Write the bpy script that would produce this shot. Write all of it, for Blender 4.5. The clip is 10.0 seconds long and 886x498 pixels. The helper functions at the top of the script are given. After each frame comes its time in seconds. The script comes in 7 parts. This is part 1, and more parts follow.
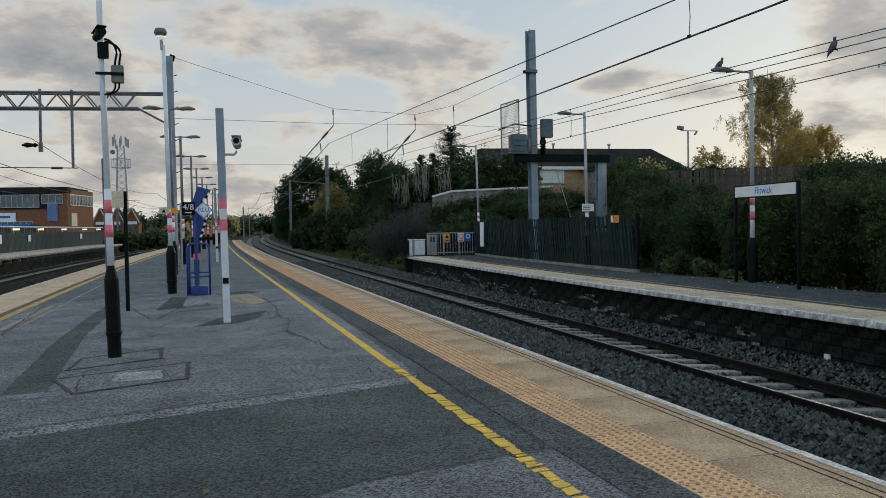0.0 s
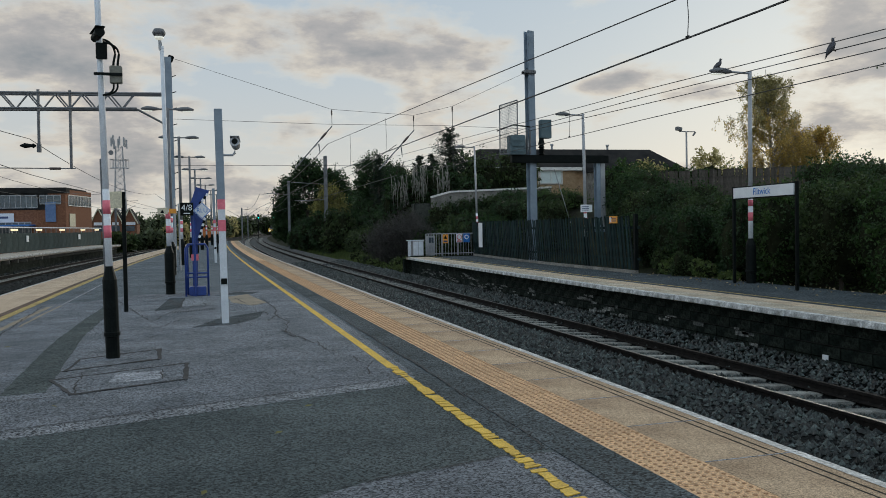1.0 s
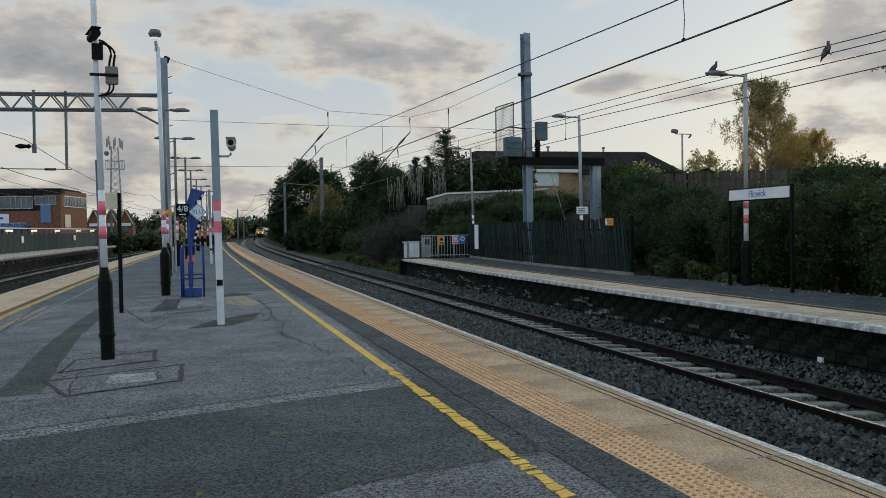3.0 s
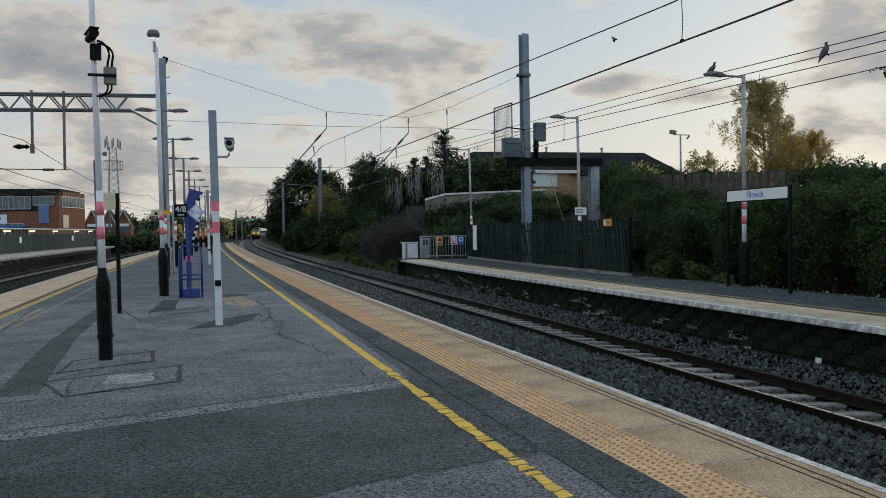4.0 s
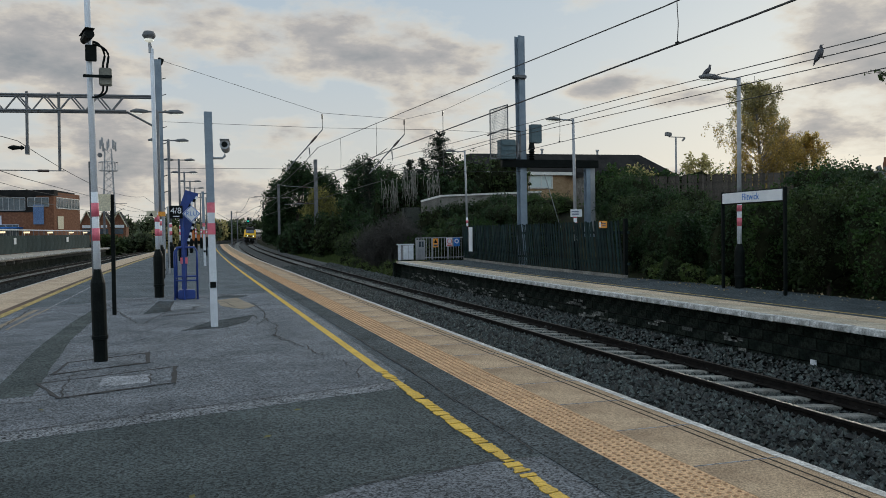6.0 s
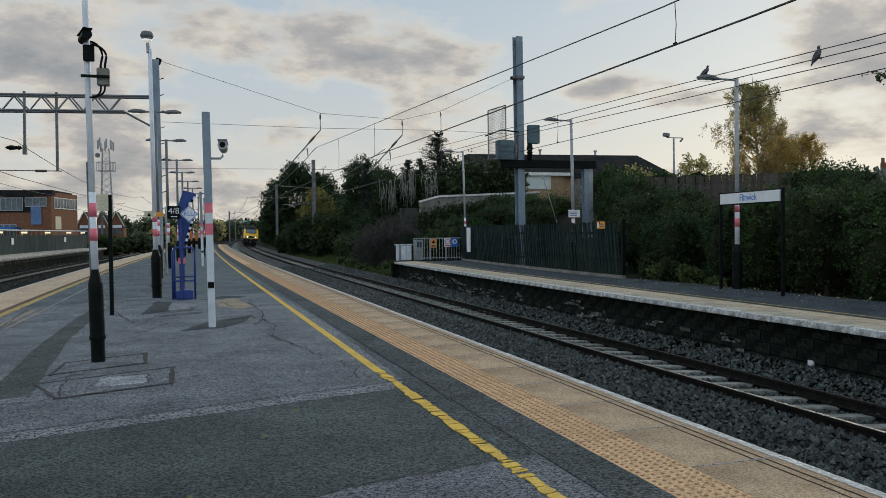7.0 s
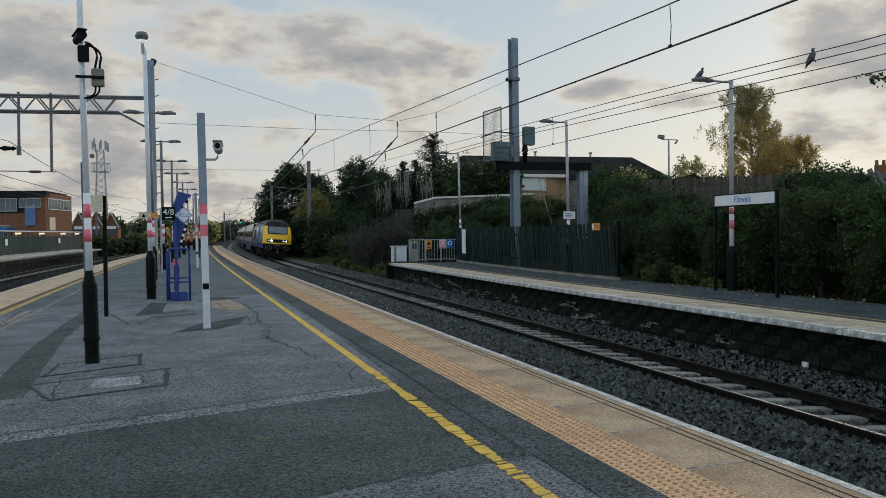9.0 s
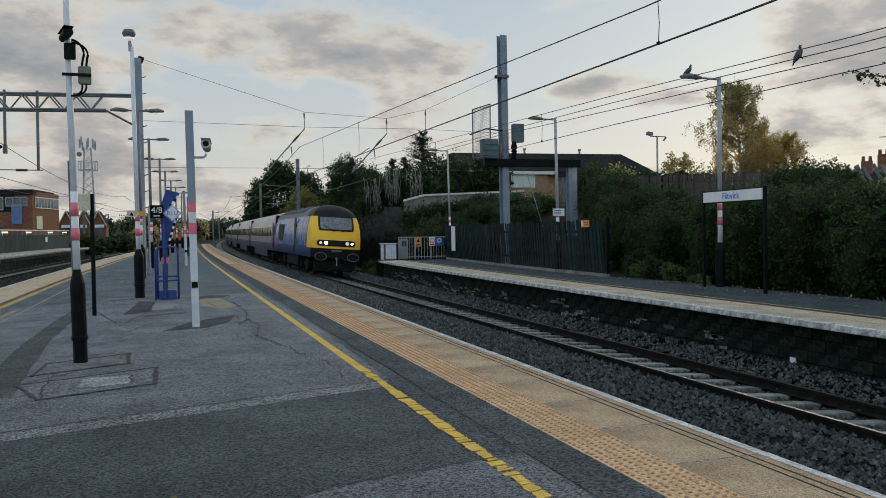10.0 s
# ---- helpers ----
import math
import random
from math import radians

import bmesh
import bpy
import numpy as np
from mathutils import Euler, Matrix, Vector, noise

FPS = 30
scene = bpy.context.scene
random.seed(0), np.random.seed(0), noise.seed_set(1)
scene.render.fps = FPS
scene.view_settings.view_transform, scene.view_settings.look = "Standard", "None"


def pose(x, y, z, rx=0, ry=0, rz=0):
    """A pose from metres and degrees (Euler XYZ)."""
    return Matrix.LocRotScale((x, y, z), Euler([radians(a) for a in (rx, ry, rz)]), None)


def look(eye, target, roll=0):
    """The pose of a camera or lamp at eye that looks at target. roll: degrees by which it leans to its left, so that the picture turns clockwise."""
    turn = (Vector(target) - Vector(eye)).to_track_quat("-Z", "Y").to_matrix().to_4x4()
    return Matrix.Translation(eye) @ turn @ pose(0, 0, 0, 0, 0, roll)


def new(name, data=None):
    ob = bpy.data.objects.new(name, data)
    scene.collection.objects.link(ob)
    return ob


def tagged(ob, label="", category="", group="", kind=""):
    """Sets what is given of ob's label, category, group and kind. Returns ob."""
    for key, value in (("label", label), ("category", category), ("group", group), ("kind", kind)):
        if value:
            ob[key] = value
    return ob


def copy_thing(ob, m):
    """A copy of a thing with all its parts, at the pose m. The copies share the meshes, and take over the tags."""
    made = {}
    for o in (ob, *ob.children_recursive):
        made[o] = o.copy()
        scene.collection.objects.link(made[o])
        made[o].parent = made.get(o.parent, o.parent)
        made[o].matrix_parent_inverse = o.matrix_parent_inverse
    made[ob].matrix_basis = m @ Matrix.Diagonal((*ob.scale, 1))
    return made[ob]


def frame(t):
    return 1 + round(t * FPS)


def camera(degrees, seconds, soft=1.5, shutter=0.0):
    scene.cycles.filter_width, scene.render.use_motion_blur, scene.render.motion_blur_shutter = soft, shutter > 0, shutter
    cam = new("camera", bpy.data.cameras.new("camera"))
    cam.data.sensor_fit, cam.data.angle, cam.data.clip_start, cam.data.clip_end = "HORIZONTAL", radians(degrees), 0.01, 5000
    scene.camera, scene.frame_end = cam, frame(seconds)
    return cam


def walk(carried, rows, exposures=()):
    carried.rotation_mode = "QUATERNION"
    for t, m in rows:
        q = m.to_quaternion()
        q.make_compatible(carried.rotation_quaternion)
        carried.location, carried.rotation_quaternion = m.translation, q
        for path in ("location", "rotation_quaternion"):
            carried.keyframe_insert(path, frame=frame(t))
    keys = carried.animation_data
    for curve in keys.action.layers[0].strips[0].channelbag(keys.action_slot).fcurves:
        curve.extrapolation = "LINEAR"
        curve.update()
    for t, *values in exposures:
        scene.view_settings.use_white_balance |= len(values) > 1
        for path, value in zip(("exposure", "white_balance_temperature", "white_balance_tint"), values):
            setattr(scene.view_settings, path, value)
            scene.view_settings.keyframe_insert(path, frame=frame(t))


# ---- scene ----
cam = camera(56.8, 10.0, soft=0.9)
EYE = 1.583


def view(yaw, pitch, roll):
    """A hand-held pose: degrees to the right of the track, down, and leaning."""
    return pose(0, 0, EYE, 90 - pitch, 0, -yaw) @ pose(0, 0, 0, 0, 0, roll)


walk(cam, [
    (0.0, view(16.421, 1.604, -0.990)), (0.5, view(16.477, 1.590, -0.975)), (1.0, view(16.525, 1.555, -0.970)),
    (1.5, view(16.585, 1.530, -0.945)), (2.0, view(16.660, 1.497, -0.905)), (2.5, view(16.740, 1.464, -0.865)),
    (4.0, view(16.922, 1.396, -0.815)), (4.5, view(16.990, 1.365, -0.790)), (5.0, view(17.075, 1.328, -0.770)),
    (5.5, view(17.155, 1.295, -0.760)), (7.0, view(17.365, 1.250, -0.705)), (7.5, view(17.455, 1.220, -0.695)),
    (8.0, view(17.540, 1.202, -0.667)), (8.5, view(17.623, 1.176, -0.642)), (9.0, view(17.702, 1.152, -0.630)),
    (9.5, view(17.785, 1.132, -0.600)), (9.7, view(17.830, 1.130, -0.600)), (9.8, view(17.900, 1.150, -0.625)),
    (9.9, view(18.120, 1.220, -0.720)), (10.0, view(18.427, 1.345, -0.833))], exposures=[(0.0, 0.04, 6000, 3), (10.0, 0.04, 6000, 3)])

# ---- light: a clouded evening sky, the sun low behind thin cloud ----
SUN_AZ, SUN_EL = radians(42), radians(14)
world = bpy.data.worlds.new("sky")
scene.world = world
world.use_nodes = True
wn, wl = world.node_tree.nodes, world.node_tree.links
wn.clear()


def wnode(kind, **kw):
    n = wn.new(kind)
    for k, v in kw.items():
        n.inputs[k].default_value = v
    return n


def wmath(op, a, b=0.0, clamp=False):
    n = wn.new("ShaderNodeMath")
    n.operation, n.use_clamp = op, clamp
    for i, v in enumerate((a, b)):
        if isinstance(v, (int, float)):
            n.inputs[i].default_value = v
        else:
            wl.new(v, n.inputs[i])
    return n.outputs[0]


def wmix(fac, a, b, blend="MIX"):
    n = wn.new("ShaderNodeMix")
    n.data_type, n.blend_type = "RGBA", blend
    for i, v in ((0, fac), (6, a), (7, b)):
        if isinstance(v, (int, float)):
            n.inputs[i].default_value = v
        elif isinstance(v, tuple):
            n.inputs[i].default_value = (*v, 1)
        else:
            wl.new(v, n.inputs[i])
    return n.outputs[2]


def wramp(fac, stops):
    n = wn.new("ShaderNodeValToRGB")
    el = n.color_ramp.elements
    while len(el) < len(stops):
        el.new(0.5)
    for e, (p, c) in zip(el, stops):
        e.position, e.color = p, (*c, 1)
    wl.new(fac, n.inputs[0])
    return n.outputs[0]


wco = wn.new("ShaderNodeTexCoord")
wsep = wn.new("ShaderNodeSeparateXYZ")
wl.new(wco.outputs["Generated"], wsep.inputs[0])
dx, dy, dz = wsep.outputs
up = wmath("MAXIMUM", dz, 0.0)
flat = wmath("DIVIDE", 1.0, wmath("ADD", up, 0.30))
comb = wn.new("ShaderNodeCombineXYZ")
wl.new(wmath("MULTIPLY", dx, flat), comb.inputs[0])
wl.new(wmath("MULTIPLY", dy, flat), comb.inputs[1])
wl.new(wmath("MULTIPLY", dz, 2.0), comb.inputs[2])


def wnoise(scale, detail, rough, shift):
    mp = wn.new("ShaderNodeMapping")
    mp.inputs["Location"].default_value = shift
    wl.new(comb.outputs[0], mp.inputs[0])
    n = wnode("ShaderNodeTexNoise", Scale=scale, Detail=detail, Roughness=rough)
    wl.new(mp.outputs[0], n.inputs["Vector"])
    return n.outputs["Fac"]


sky = wn.new("ShaderNodeTexSky")
sky.sky_type, sky.sun_disc, sky.sun_elevation, sky.sun_rotation = "NISHITA", False, SUN_EL, SUN_AZ
sky.air_density, sky.dust_density = 1.0, 2.0
clear = wmix(1.0, sky.outputs[0], (0.10, 0.10, 0.10), "MULTIPLY")
veil = wramp(up, [(0.0, (0.79, 0.70, 0.61)), (0.08, (0.70, 0.65, 0.605)), (0.17, (0.60, 0.61, 0.63)), (0.32, (0.49, 0.55, 0.63)), (1.0, (0.38, 0.43, 0.50))])
base = wmix(0.95, clear, veil)
sunward = wmath("ADD", wmath("MULTIPLY", dx, math.sin(SUN_AZ)), wmath("MULTIPLY", dy, math.cos(SUN_AZ)))
glow = wmath("MULTIPLY", wmath("POWER", wmath("MAXIMUM", sunward, 0.0), 8.0), wmath("SUBTRACT", 1.0, wmath("MULTIPLY", up, 2.2), True))
base = wmix(wmath("MULTIPLY", glow, 0.14), base, (0.92, 0.88, 0.80))
# banks of cloud and clear gaps: bearing, height, their half-widths (degrees), weight
BANKS = [(-8, 13.2, 8, 3.6, 0.11), (2.6, 13.0, 4.0, 1.7, 0.07), (-8, 6.5, 9, 2.0, 0.06), (14.5, 11.4, 6, 1.3, 0.065), (28.0, 9.5, 3.2, 0.85, 0.19), (35, 11.8, 4.5, 2.4, -0.10), (24.5, 11.5, 3, 2, -0.06), (44, 10.2, 4.5, 2.6, 0.19),
         (42, 6.2, 6, 1.3, 0.05), (11, 6.6, 8, 1.2, 0.055), (36.5, 11.6, 1.6, 0.5, 0.10), (34.5, 8.3, 2.6, 0.6, 0.06), (17, 16.0, 9, 2.2, -0.12), (33, 14.2, 6, 2.2, -0.11), (30, 5.4, 7, 1.8, -0.10), (-1, 9.3, 5, 1.4, -0.07), (20, 8.0, 5, 1.2, -0.06)]
bearing, height = wmath("ARCTAN2", dx, dy), wmath("ARCSINE", dz)
bias = None
for b_az, b_el, w_az, w_el, weight in BANKS:
    u_ = wmath("DIVIDE", wmath("SUBTRACT", bearing, radians(b_az)), radians(w_az))
    v_ = wmath("DIVIDE", wmath("SUBTRACT", height, radians(b_el)), radians(w_el))
    q_ = wmath("ADD", wmath("MULTIPLY", u_, u_), wmath("MULTIPLY", v_, v_))
    lump = wmath("MULTIPLY", wmath("POWER", 2.718, wmath("MULTIPLY", q_, -1.0)), weight)
    bias = lump if bias is None else wmath("ADD", bias, lump)
big = wmath("ADD", wmath("ADD", wmath("MULTIPLY", wnoise(2.3, 8.0, 0.58, (3.1, 1.4, 0.0)), 0.72), 0.115), bias)
cover = wramp(big, [(0.43, (0, 0, 0)), (0.52, (1, 1, 1))])
fine = wnoise(8.0, 6.0, 0.6, (7.7, 2.2, 1.0))
dense = wmath("ADD", big, wmath("MULTIPLY", wmath("SUBTRACT", fine, 0.5), 0.20))
tone = wramp(dense, [(0.43, (0.88, 0.80, 0.70)), (0.49, (0.80, 0.67, 0.55)), (0.55, (0.50, 0.435, 0.405)), (0.64, (0.30, 0.29, 0.295))])
clouds = wmix(wmath("MULTIPLY", cover, 0.86), base, tone)
# away from the sun and overhead the cloud is lit from the front, brighter and bluer
away = wmath("MAXIMUM", wmath("SUBTRACT", 0.35, sunward), 0.0)
away = wmath("ADD", away, wmath("MULTIPLY", wmath("MAXIMUM", wmath("SUBTRACT", up, 0.45), 0.0), 1.0))
clouds = wmix(away, clouds, (1.26, 1.41, 1.54), "MULTIPLY")
bg = wnode("ShaderNodeBackground", Strength=0.90)
wl.new(clouds, bg.inputs[0])
wout = wn.new("ShaderNodeOutputWorld")
wl.new(bg.outputs[0], wout.inputs[0])

sun_data = bpy.data.lights.new("sun", "SUN")
sun_data.energy, sun_data.angle, sun_data.color = 1.0, radians(12), (1.0, 0.88, 0.72)
sun = new("sun", sun_data)
sun.matrix_world = look((0, 0, 60), (-60 * math.sin(SUN_AZ), -60 * math.cos(SUN_AZ), 60 - 60 * math.tan(SUN_EL)))


# ---- materials ----
def mat(name, c1, c2, scale=6.0, fine=60.0, rough=0.8, metal=0.0, bump=0.2, spread=(0.35, 0.65), vary=0.0, island=False, speck=0.25, emit=None, strength=1.0, stretch=(1, 1, 1), spec=0.5, grit=3):
    """Two colours mixed by a broad noise, darkened and roughened by a fine one."""
    m = bpy.data.materials.new(name)
    m.use_nodes = True
    n, l = m.node_tree.nodes, m.node_tree.links
    bs = n["Principled BSDF"]
    co = n.new("ShaderNodeTexCoord")
    mp = n.new("ShaderNodeMapping")
    mp.inputs["Scale"].default_value = stretch
    l.new(co.outputs["Object"], mp.inputs[0])
    nz = n.new("ShaderNodeTexNoise")
    nz.inputs["Scale"].default_value, nz.inputs["Detail"].default_value, nz.inputs["Roughness"].default_value = scale, 5, 0.62
    l.new(mp.outputs[0], nz.inputs["Vector"])
    rp = n.new("ShaderNodeValToRGB")
    rp.color_ramp.elements[0].position, rp.color_ramp.elements[1].position = spread
    rp.color_ramp.elements[0].color, rp.color_ramp.elements[1].color = (*c1, 1), (*c2, 1)
    l.new(nz.outputs["Fac"], rp.inputs[0])
    fz = n.new("ShaderNodeTexNoise")
    fz.inputs["Scale"].default_value, fz.inputs["Detail"].default_value, fz.inputs["Roughness"].default_value = fine, grit, 0.5 if grit < 4 else 0.85
    l.new(mp.outputs[0], fz.inputs["Vector"])
    mr = n.new("ShaderNodeMapRange")
    lo, hi = (0.3, 0.7) if grit < 4 else (0.40, 0.60)
    mr.inputs[1].default_value, mr.inputs[2].default_value, mr.inputs[3].default_value, mr.inputs[4].default_value = lo, hi, 1 - speck, 1 + speck
    l.new(fz.outputs["Fac"], mr.inputs[0])
    if grit >= 8:
        # chippings: one tone for each stone
        vo = n.new("ShaderNodeTexVoronoi")
        vo.inputs["Scale"].default_value = fine * 2.1
        l.new(mp.outputs[0], vo.inputs["Vector"])
        sx_ = n.new("ShaderNodeSeparateColor")
        l.new(vo.outputs["Color"], sx_.inputs[0])
        av = n.new("ShaderNodeMath")
        av.operation = "MULTIPLY_ADD"
        av.inputs[1].default_value, av.inputs[2].default_value = 0.34, 0.33
        l.new(sx_.outputs[0], av.inputs[0])
        mx = n.new("ShaderNodeMath")
        mx.operation = "MULTIPLY_ADD"
        mx.inputs[1].default_value = 0.35
        l.new(fz.outputs["Fac"], mx.inputs[0])
        sc = n.new("ShaderNodeMath")
        sc.operation = "MULTIPLY"
        sc.inputs[1].default_value = 0.65
        l.new(av.outputs[0], sc.inputs[0])
        l.new(sc.outputs[0], mx.inputs[2])
        l.new(mx.outputs[0], mr.inputs[0])
    hs = n.new("ShaderNodeHueSaturation")
    l.new(rp.outputs[0], hs.inputs["Color"])
    if vary:
        src = n.new("ShaderNodeNewGeometry").outputs["Random Per Island"] if island else n.new("ShaderNodeObjectInfo").outputs["Random"]
        v2 = n.new("ShaderNodeMapRange")
        v2.inputs[3].default_value, v2.inputs[4].default_value = 1 - vary, 1 + vary
        l.new(src, v2.inputs[0])
        mu = n.new("ShaderNodeMath")
        mu.operation = "MULTIPLY"
        l.new(v2.outputs[0], mu.inputs[0])
        l.new(mr.outputs[0], mu.inputs[1])
        l.new(mu.outputs[0], hs.inputs["Value"])
    else:
        l.new(mr.outputs[0], hs.inputs["Value"])
    l.new(hs.outputs[0], bs.inputs["Base Color"])
    bs.inputs["Roughness"].default_value, bs.inputs["Metallic"].default_value, bs.inputs["Specular IOR Level"].default_value = rough, metal, spec
    if bump:
        bp = n.new("ShaderNodeBump")
        bp.inputs["Strength"].default_value, bp.inputs["Distance"].default_value = bump, 0.02
        l.new(fz.outputs["Fac"], bp.inputs["Height"])
        l.new(bp.outputs[0], bs.inputs["Normal"])
    if emit:
        bs.inputs["Emission Color"].default_value, bs.inputs["Emission Strength"].default_value = (*emit, 1), strength
    return m


M = {}
M["asphalt"] = mat("asphalt", (0.076, 0.094, 0.109), (0.130, 0.154, 0.177), 0.7, 36, 0.9, bump=1.3, speck=0.75, spec=0.25, grit=8)
M["asphalt_old"] = mat("worn_asphalt", (0.122, 0.138, 0.158), (0.212, 0.231, 0.260), 1.1, 36, 0.9, bump=1.3, speck=0.75, spec=0.25, grit=8)
M["asphalt_dark"] = mat("dark_asphalt", (0.034, 0.045, 0.051), (0.068, 0.083, 0.093), 1.1, 32, 0.9, bump=0.6, speck=0.9, spec=0.2, grit=8)
M["patch_pale"] = mat("pale_patch", (0.19, 0.203, 0.225), (0.31, 0.325, 0.355), 2.2, 32, 0.9, bump=0.5, speck=0.8, spec=0.25, grit=8)
M["trench"] = mat("trench_repair", (0.168, 0.184, 0.204), (0.280, 0.300, 0.330), 1.4, 36, 0.9, bump=1.5, speck=1.0, spec=0.25, grit=8)
M["trench_dark"] = mat("dark_trench_repair", (0.050, 0.064, 0.066), (0.090, 0.108, 0.110), 1.1, 34, 0.9, bump=1.0, speck=0.7, spec=0.2, grit=8)
M["patch_buff"] = mat("buff_patch", (0.22, 0.185, 0.135), (0.31, 0.26, 0.19), 3, 60, 0.85, bump=0.4)
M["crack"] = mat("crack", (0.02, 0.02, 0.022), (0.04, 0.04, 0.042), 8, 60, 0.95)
M["coping"] = mat("coping_concrete", (0.295, 0.208, 0.132), (0.465, 0.348, 0.230), 1.6, 55, 0.9, bump=0.5, vary=0.07, speck=0.40, spec=0.25, grit=8)
M["tactile"] = mat("tactile_buff", (0.475, 0.30, 0.165), (0.64, 0.42, 0.235), 2.0, 50, 0.85, bump=0.3, vary=0.10, speck=0.4, spec=0.25, grit=8)
M["blister"] = mat("blister_worn", (0.31, 0.178, 0.098), (0.43, 0.262, 0.145), 5, 60, 0.85, spec=0.2)
M["edge_white"] = mat("edge_paint", (0.30, 0.30, 0.29), (0.66, 0.66, 0.64), 4, 30, 0.8, bump=0.3, speck=0.4, grit=6, spec=0.25)
M["groove"] = mat("groove", (0.018, 0.017, 0.015), (0.04, 0.036, 0.03), 8, 60, 0.95, spec=0.1)
M["yellow"] = mat("yellow_paint", (0.52, 0.33, 0.03), (0.70, 0.46, 0.05), 5, 80, 0.7, bump=0.3, speck=0.25)
# Soot-dark wall, its colour lowered further to deepen the shade on it.
M["brick_dark"] = mat("sooty_shaded_wall", (0.008, 0.012, 0.010), (0.036, 0.044, 0.036), 1.6, 14, 0.95, bump=0.8, speck=0.7, vary=0.03, spec=0.1, grit=6, spread=(0.42, 0.72))
# Bed colour kept near black as the shade between the loose stones.
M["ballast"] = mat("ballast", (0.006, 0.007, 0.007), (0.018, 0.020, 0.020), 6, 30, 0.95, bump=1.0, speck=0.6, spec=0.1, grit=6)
M["stone"] = mat("ballast_stone", (0.009, 0.013, 0.012), (0.059, 0.073, 0.068), 14, 40, 0.5, vary=0.98, island=True, speck=0.4, spec=0.5, spread=(0.42, 0.60))
M["rail"] = mat("rail_rust", (0.010, 0.009, 0.0085), (0.022, 0.019, 0.017), 8, 50, 0.85, bump=0.2, spec=0.1)
M["rail_head"] = mat("rail_head", (0.045, 0.036, 0.028), (0.085, 0.07, 0.058), 8, 50, 0.45, metal=0.35, bump=0.05, speck=0.15)
M["sleeper"] = mat("sleeper_concrete", (0.17, 0.17, 0.155), (0.32, 0.32, 0.295), 4, 40, 0.95, vary=0.22, speck=0.4, spec=0.2, grit=6)
M["soil"] = mat("soil", (0.012, 0.012, 0.008), (0.040, 0.044, 0.022), 0.6, 12, 0.95, bump=0.6, speck=0.4, spec=0.1)
M["galv"] = mat("galvanised_steel", (0.30, 0.31, 0.33), (0.42, 0.43, 0.45), 3, 40, 0.55, metal=0.35, bump=0.08, speck=0.06)
M["mast"] = mat("weathered_mast_steel", (0.20, 0.25, 0.31), (0.30, 0.36, 0.43), 1.4, 30, 0.6, metal=0.0, bump=0.1, speck=0.07, spec=0.3)
M["mast_grey"] = mat("grey_mast_steel", (0.12, 0.125, 0.135), (0.21, 0.215, 0.225), 2, 30, 0.6, metal=0.25, bump=0.1, speck=0.15)
M["white"] = mat("white_paint", (0.74, 0.77, 0.82), (0.84, 0.87, 0.92), 5, 50, 0.55, bump=0.08, speck=0.08)
M["pole_white"] = mat("pale_pole_paint", (0.60, 0.635, 0.69), (0.74, 0.775, 0.83), 4, 50, 0.5, bump=0.08, speck=0.08)
M["pink"] = mat("faded_pink_band", (0.70, 0.14, 0.20), (0.80, 0.22, 0.28), 6, 50, 0.55, bump=0.05, speck=0.08)
M["black"] = mat("black_paint", (0.0025, 0.0045, 0.0045), (0.007, 0.010, 0.0095), 5, 40, 0.5, bump=0.1, spec=0.10)
M["blue"] = mat("blue_paint", (0.012, 0.035, 0.19), (0.02, 0.06, 0.28), 5, 40, 0.45, bump=0.08, speck=0.1)
M["cream"] = mat("cream_plate", (0.55, 0.50, 0.36), (0.66, 0.61, 0.46), 4, 40, 0.6)
M["orange"] = mat("orange_plate", (0.75, 0.30, 0.03), (0.85, 0.38, 0.05), 4, 40, 0.6)
M["sign_white"] = mat("sign_white", (0.72, 0.74, 0.78), (0.82, 0.84, 0.87), 3, 40, 0.5, speck=0.04)
M["sign_blue"] = mat("sign_blue", (0.02, 0.14, 0.50), (0.03, 0.19, 0.60), 3, 40, 0.5, speck=0.06)
M["sign_red"] = mat("sign_red", (0.6, 0.04, 0.03), (0.7, 0.06, 0.04), 3, 40, 0.5)
M["ink"] = mat("ink_blue", (0.05, 0.07, 0.16), (0.07, 0.09, 0.19), 3, 40, 0.6)
M["fence"] = mat("dark_green_fence", (0.005, 0.015, 0.015), (0.014, 0.032, 0.033), 3, 30, 0.75, vary=0.45, bump=0.15, spec=0.2)
M["wood_fence"] = mat("weathered_fence", (0.055, 0.048, 0.042), (0.12, 0.105, 0.09), 3, 30, 0.95, vary=0.25, spec=0.15)
M["grey_board"] = mat("silvered_boards", (0.12, 0.13, 0.13), (0.24, 0.25, 0.25), 3, 30, 0.9, vary=0.2, spec=0.15)
M["brick"] = mat("red_brick", (0.155, 0.072, 0.042), (0.27, 0.130, 0.078), 4, 30, 0.9, speck=0.3, spec=0.2)
M["brick_buff"] = mat("buff_brick", (0.30, 0.20, 0.11), (0.42, 0.29, 0.17), 3, 30, 0.9, speck=0.3)
M["roof"] = mat("roof_felt", (0.016, 0.016, 0.017), (0.034, 0.033, 0.031), 1, 20, 0.95, spec=0.15)
M["render_wall"] = mat("grey_render", (0.13, 0.125, 0.115), (0.27, 0.255, 0.23), 1.5, 18, 0.95, speck=0.4, spec=0.2, grit=6)
M["timber_fascia"] = mat("white_fascia", (0.62, 0.61, 0.58), (0.74, 0.73, 0.70), 3, 25, 0.7)
M["glass"] = mat("window_glass", (0.05, 0.07, 0.09), (0.10, 0.13, 0.15), 0.7, 6, 0.08, bump=0.0)
M["bark"] = mat("bark", (0.04, 0.032, 0.025), (0.10, 0.085, 0.07), 5, 30, 0.95, bump=0.6, stretch=(1, 1, 0.3))
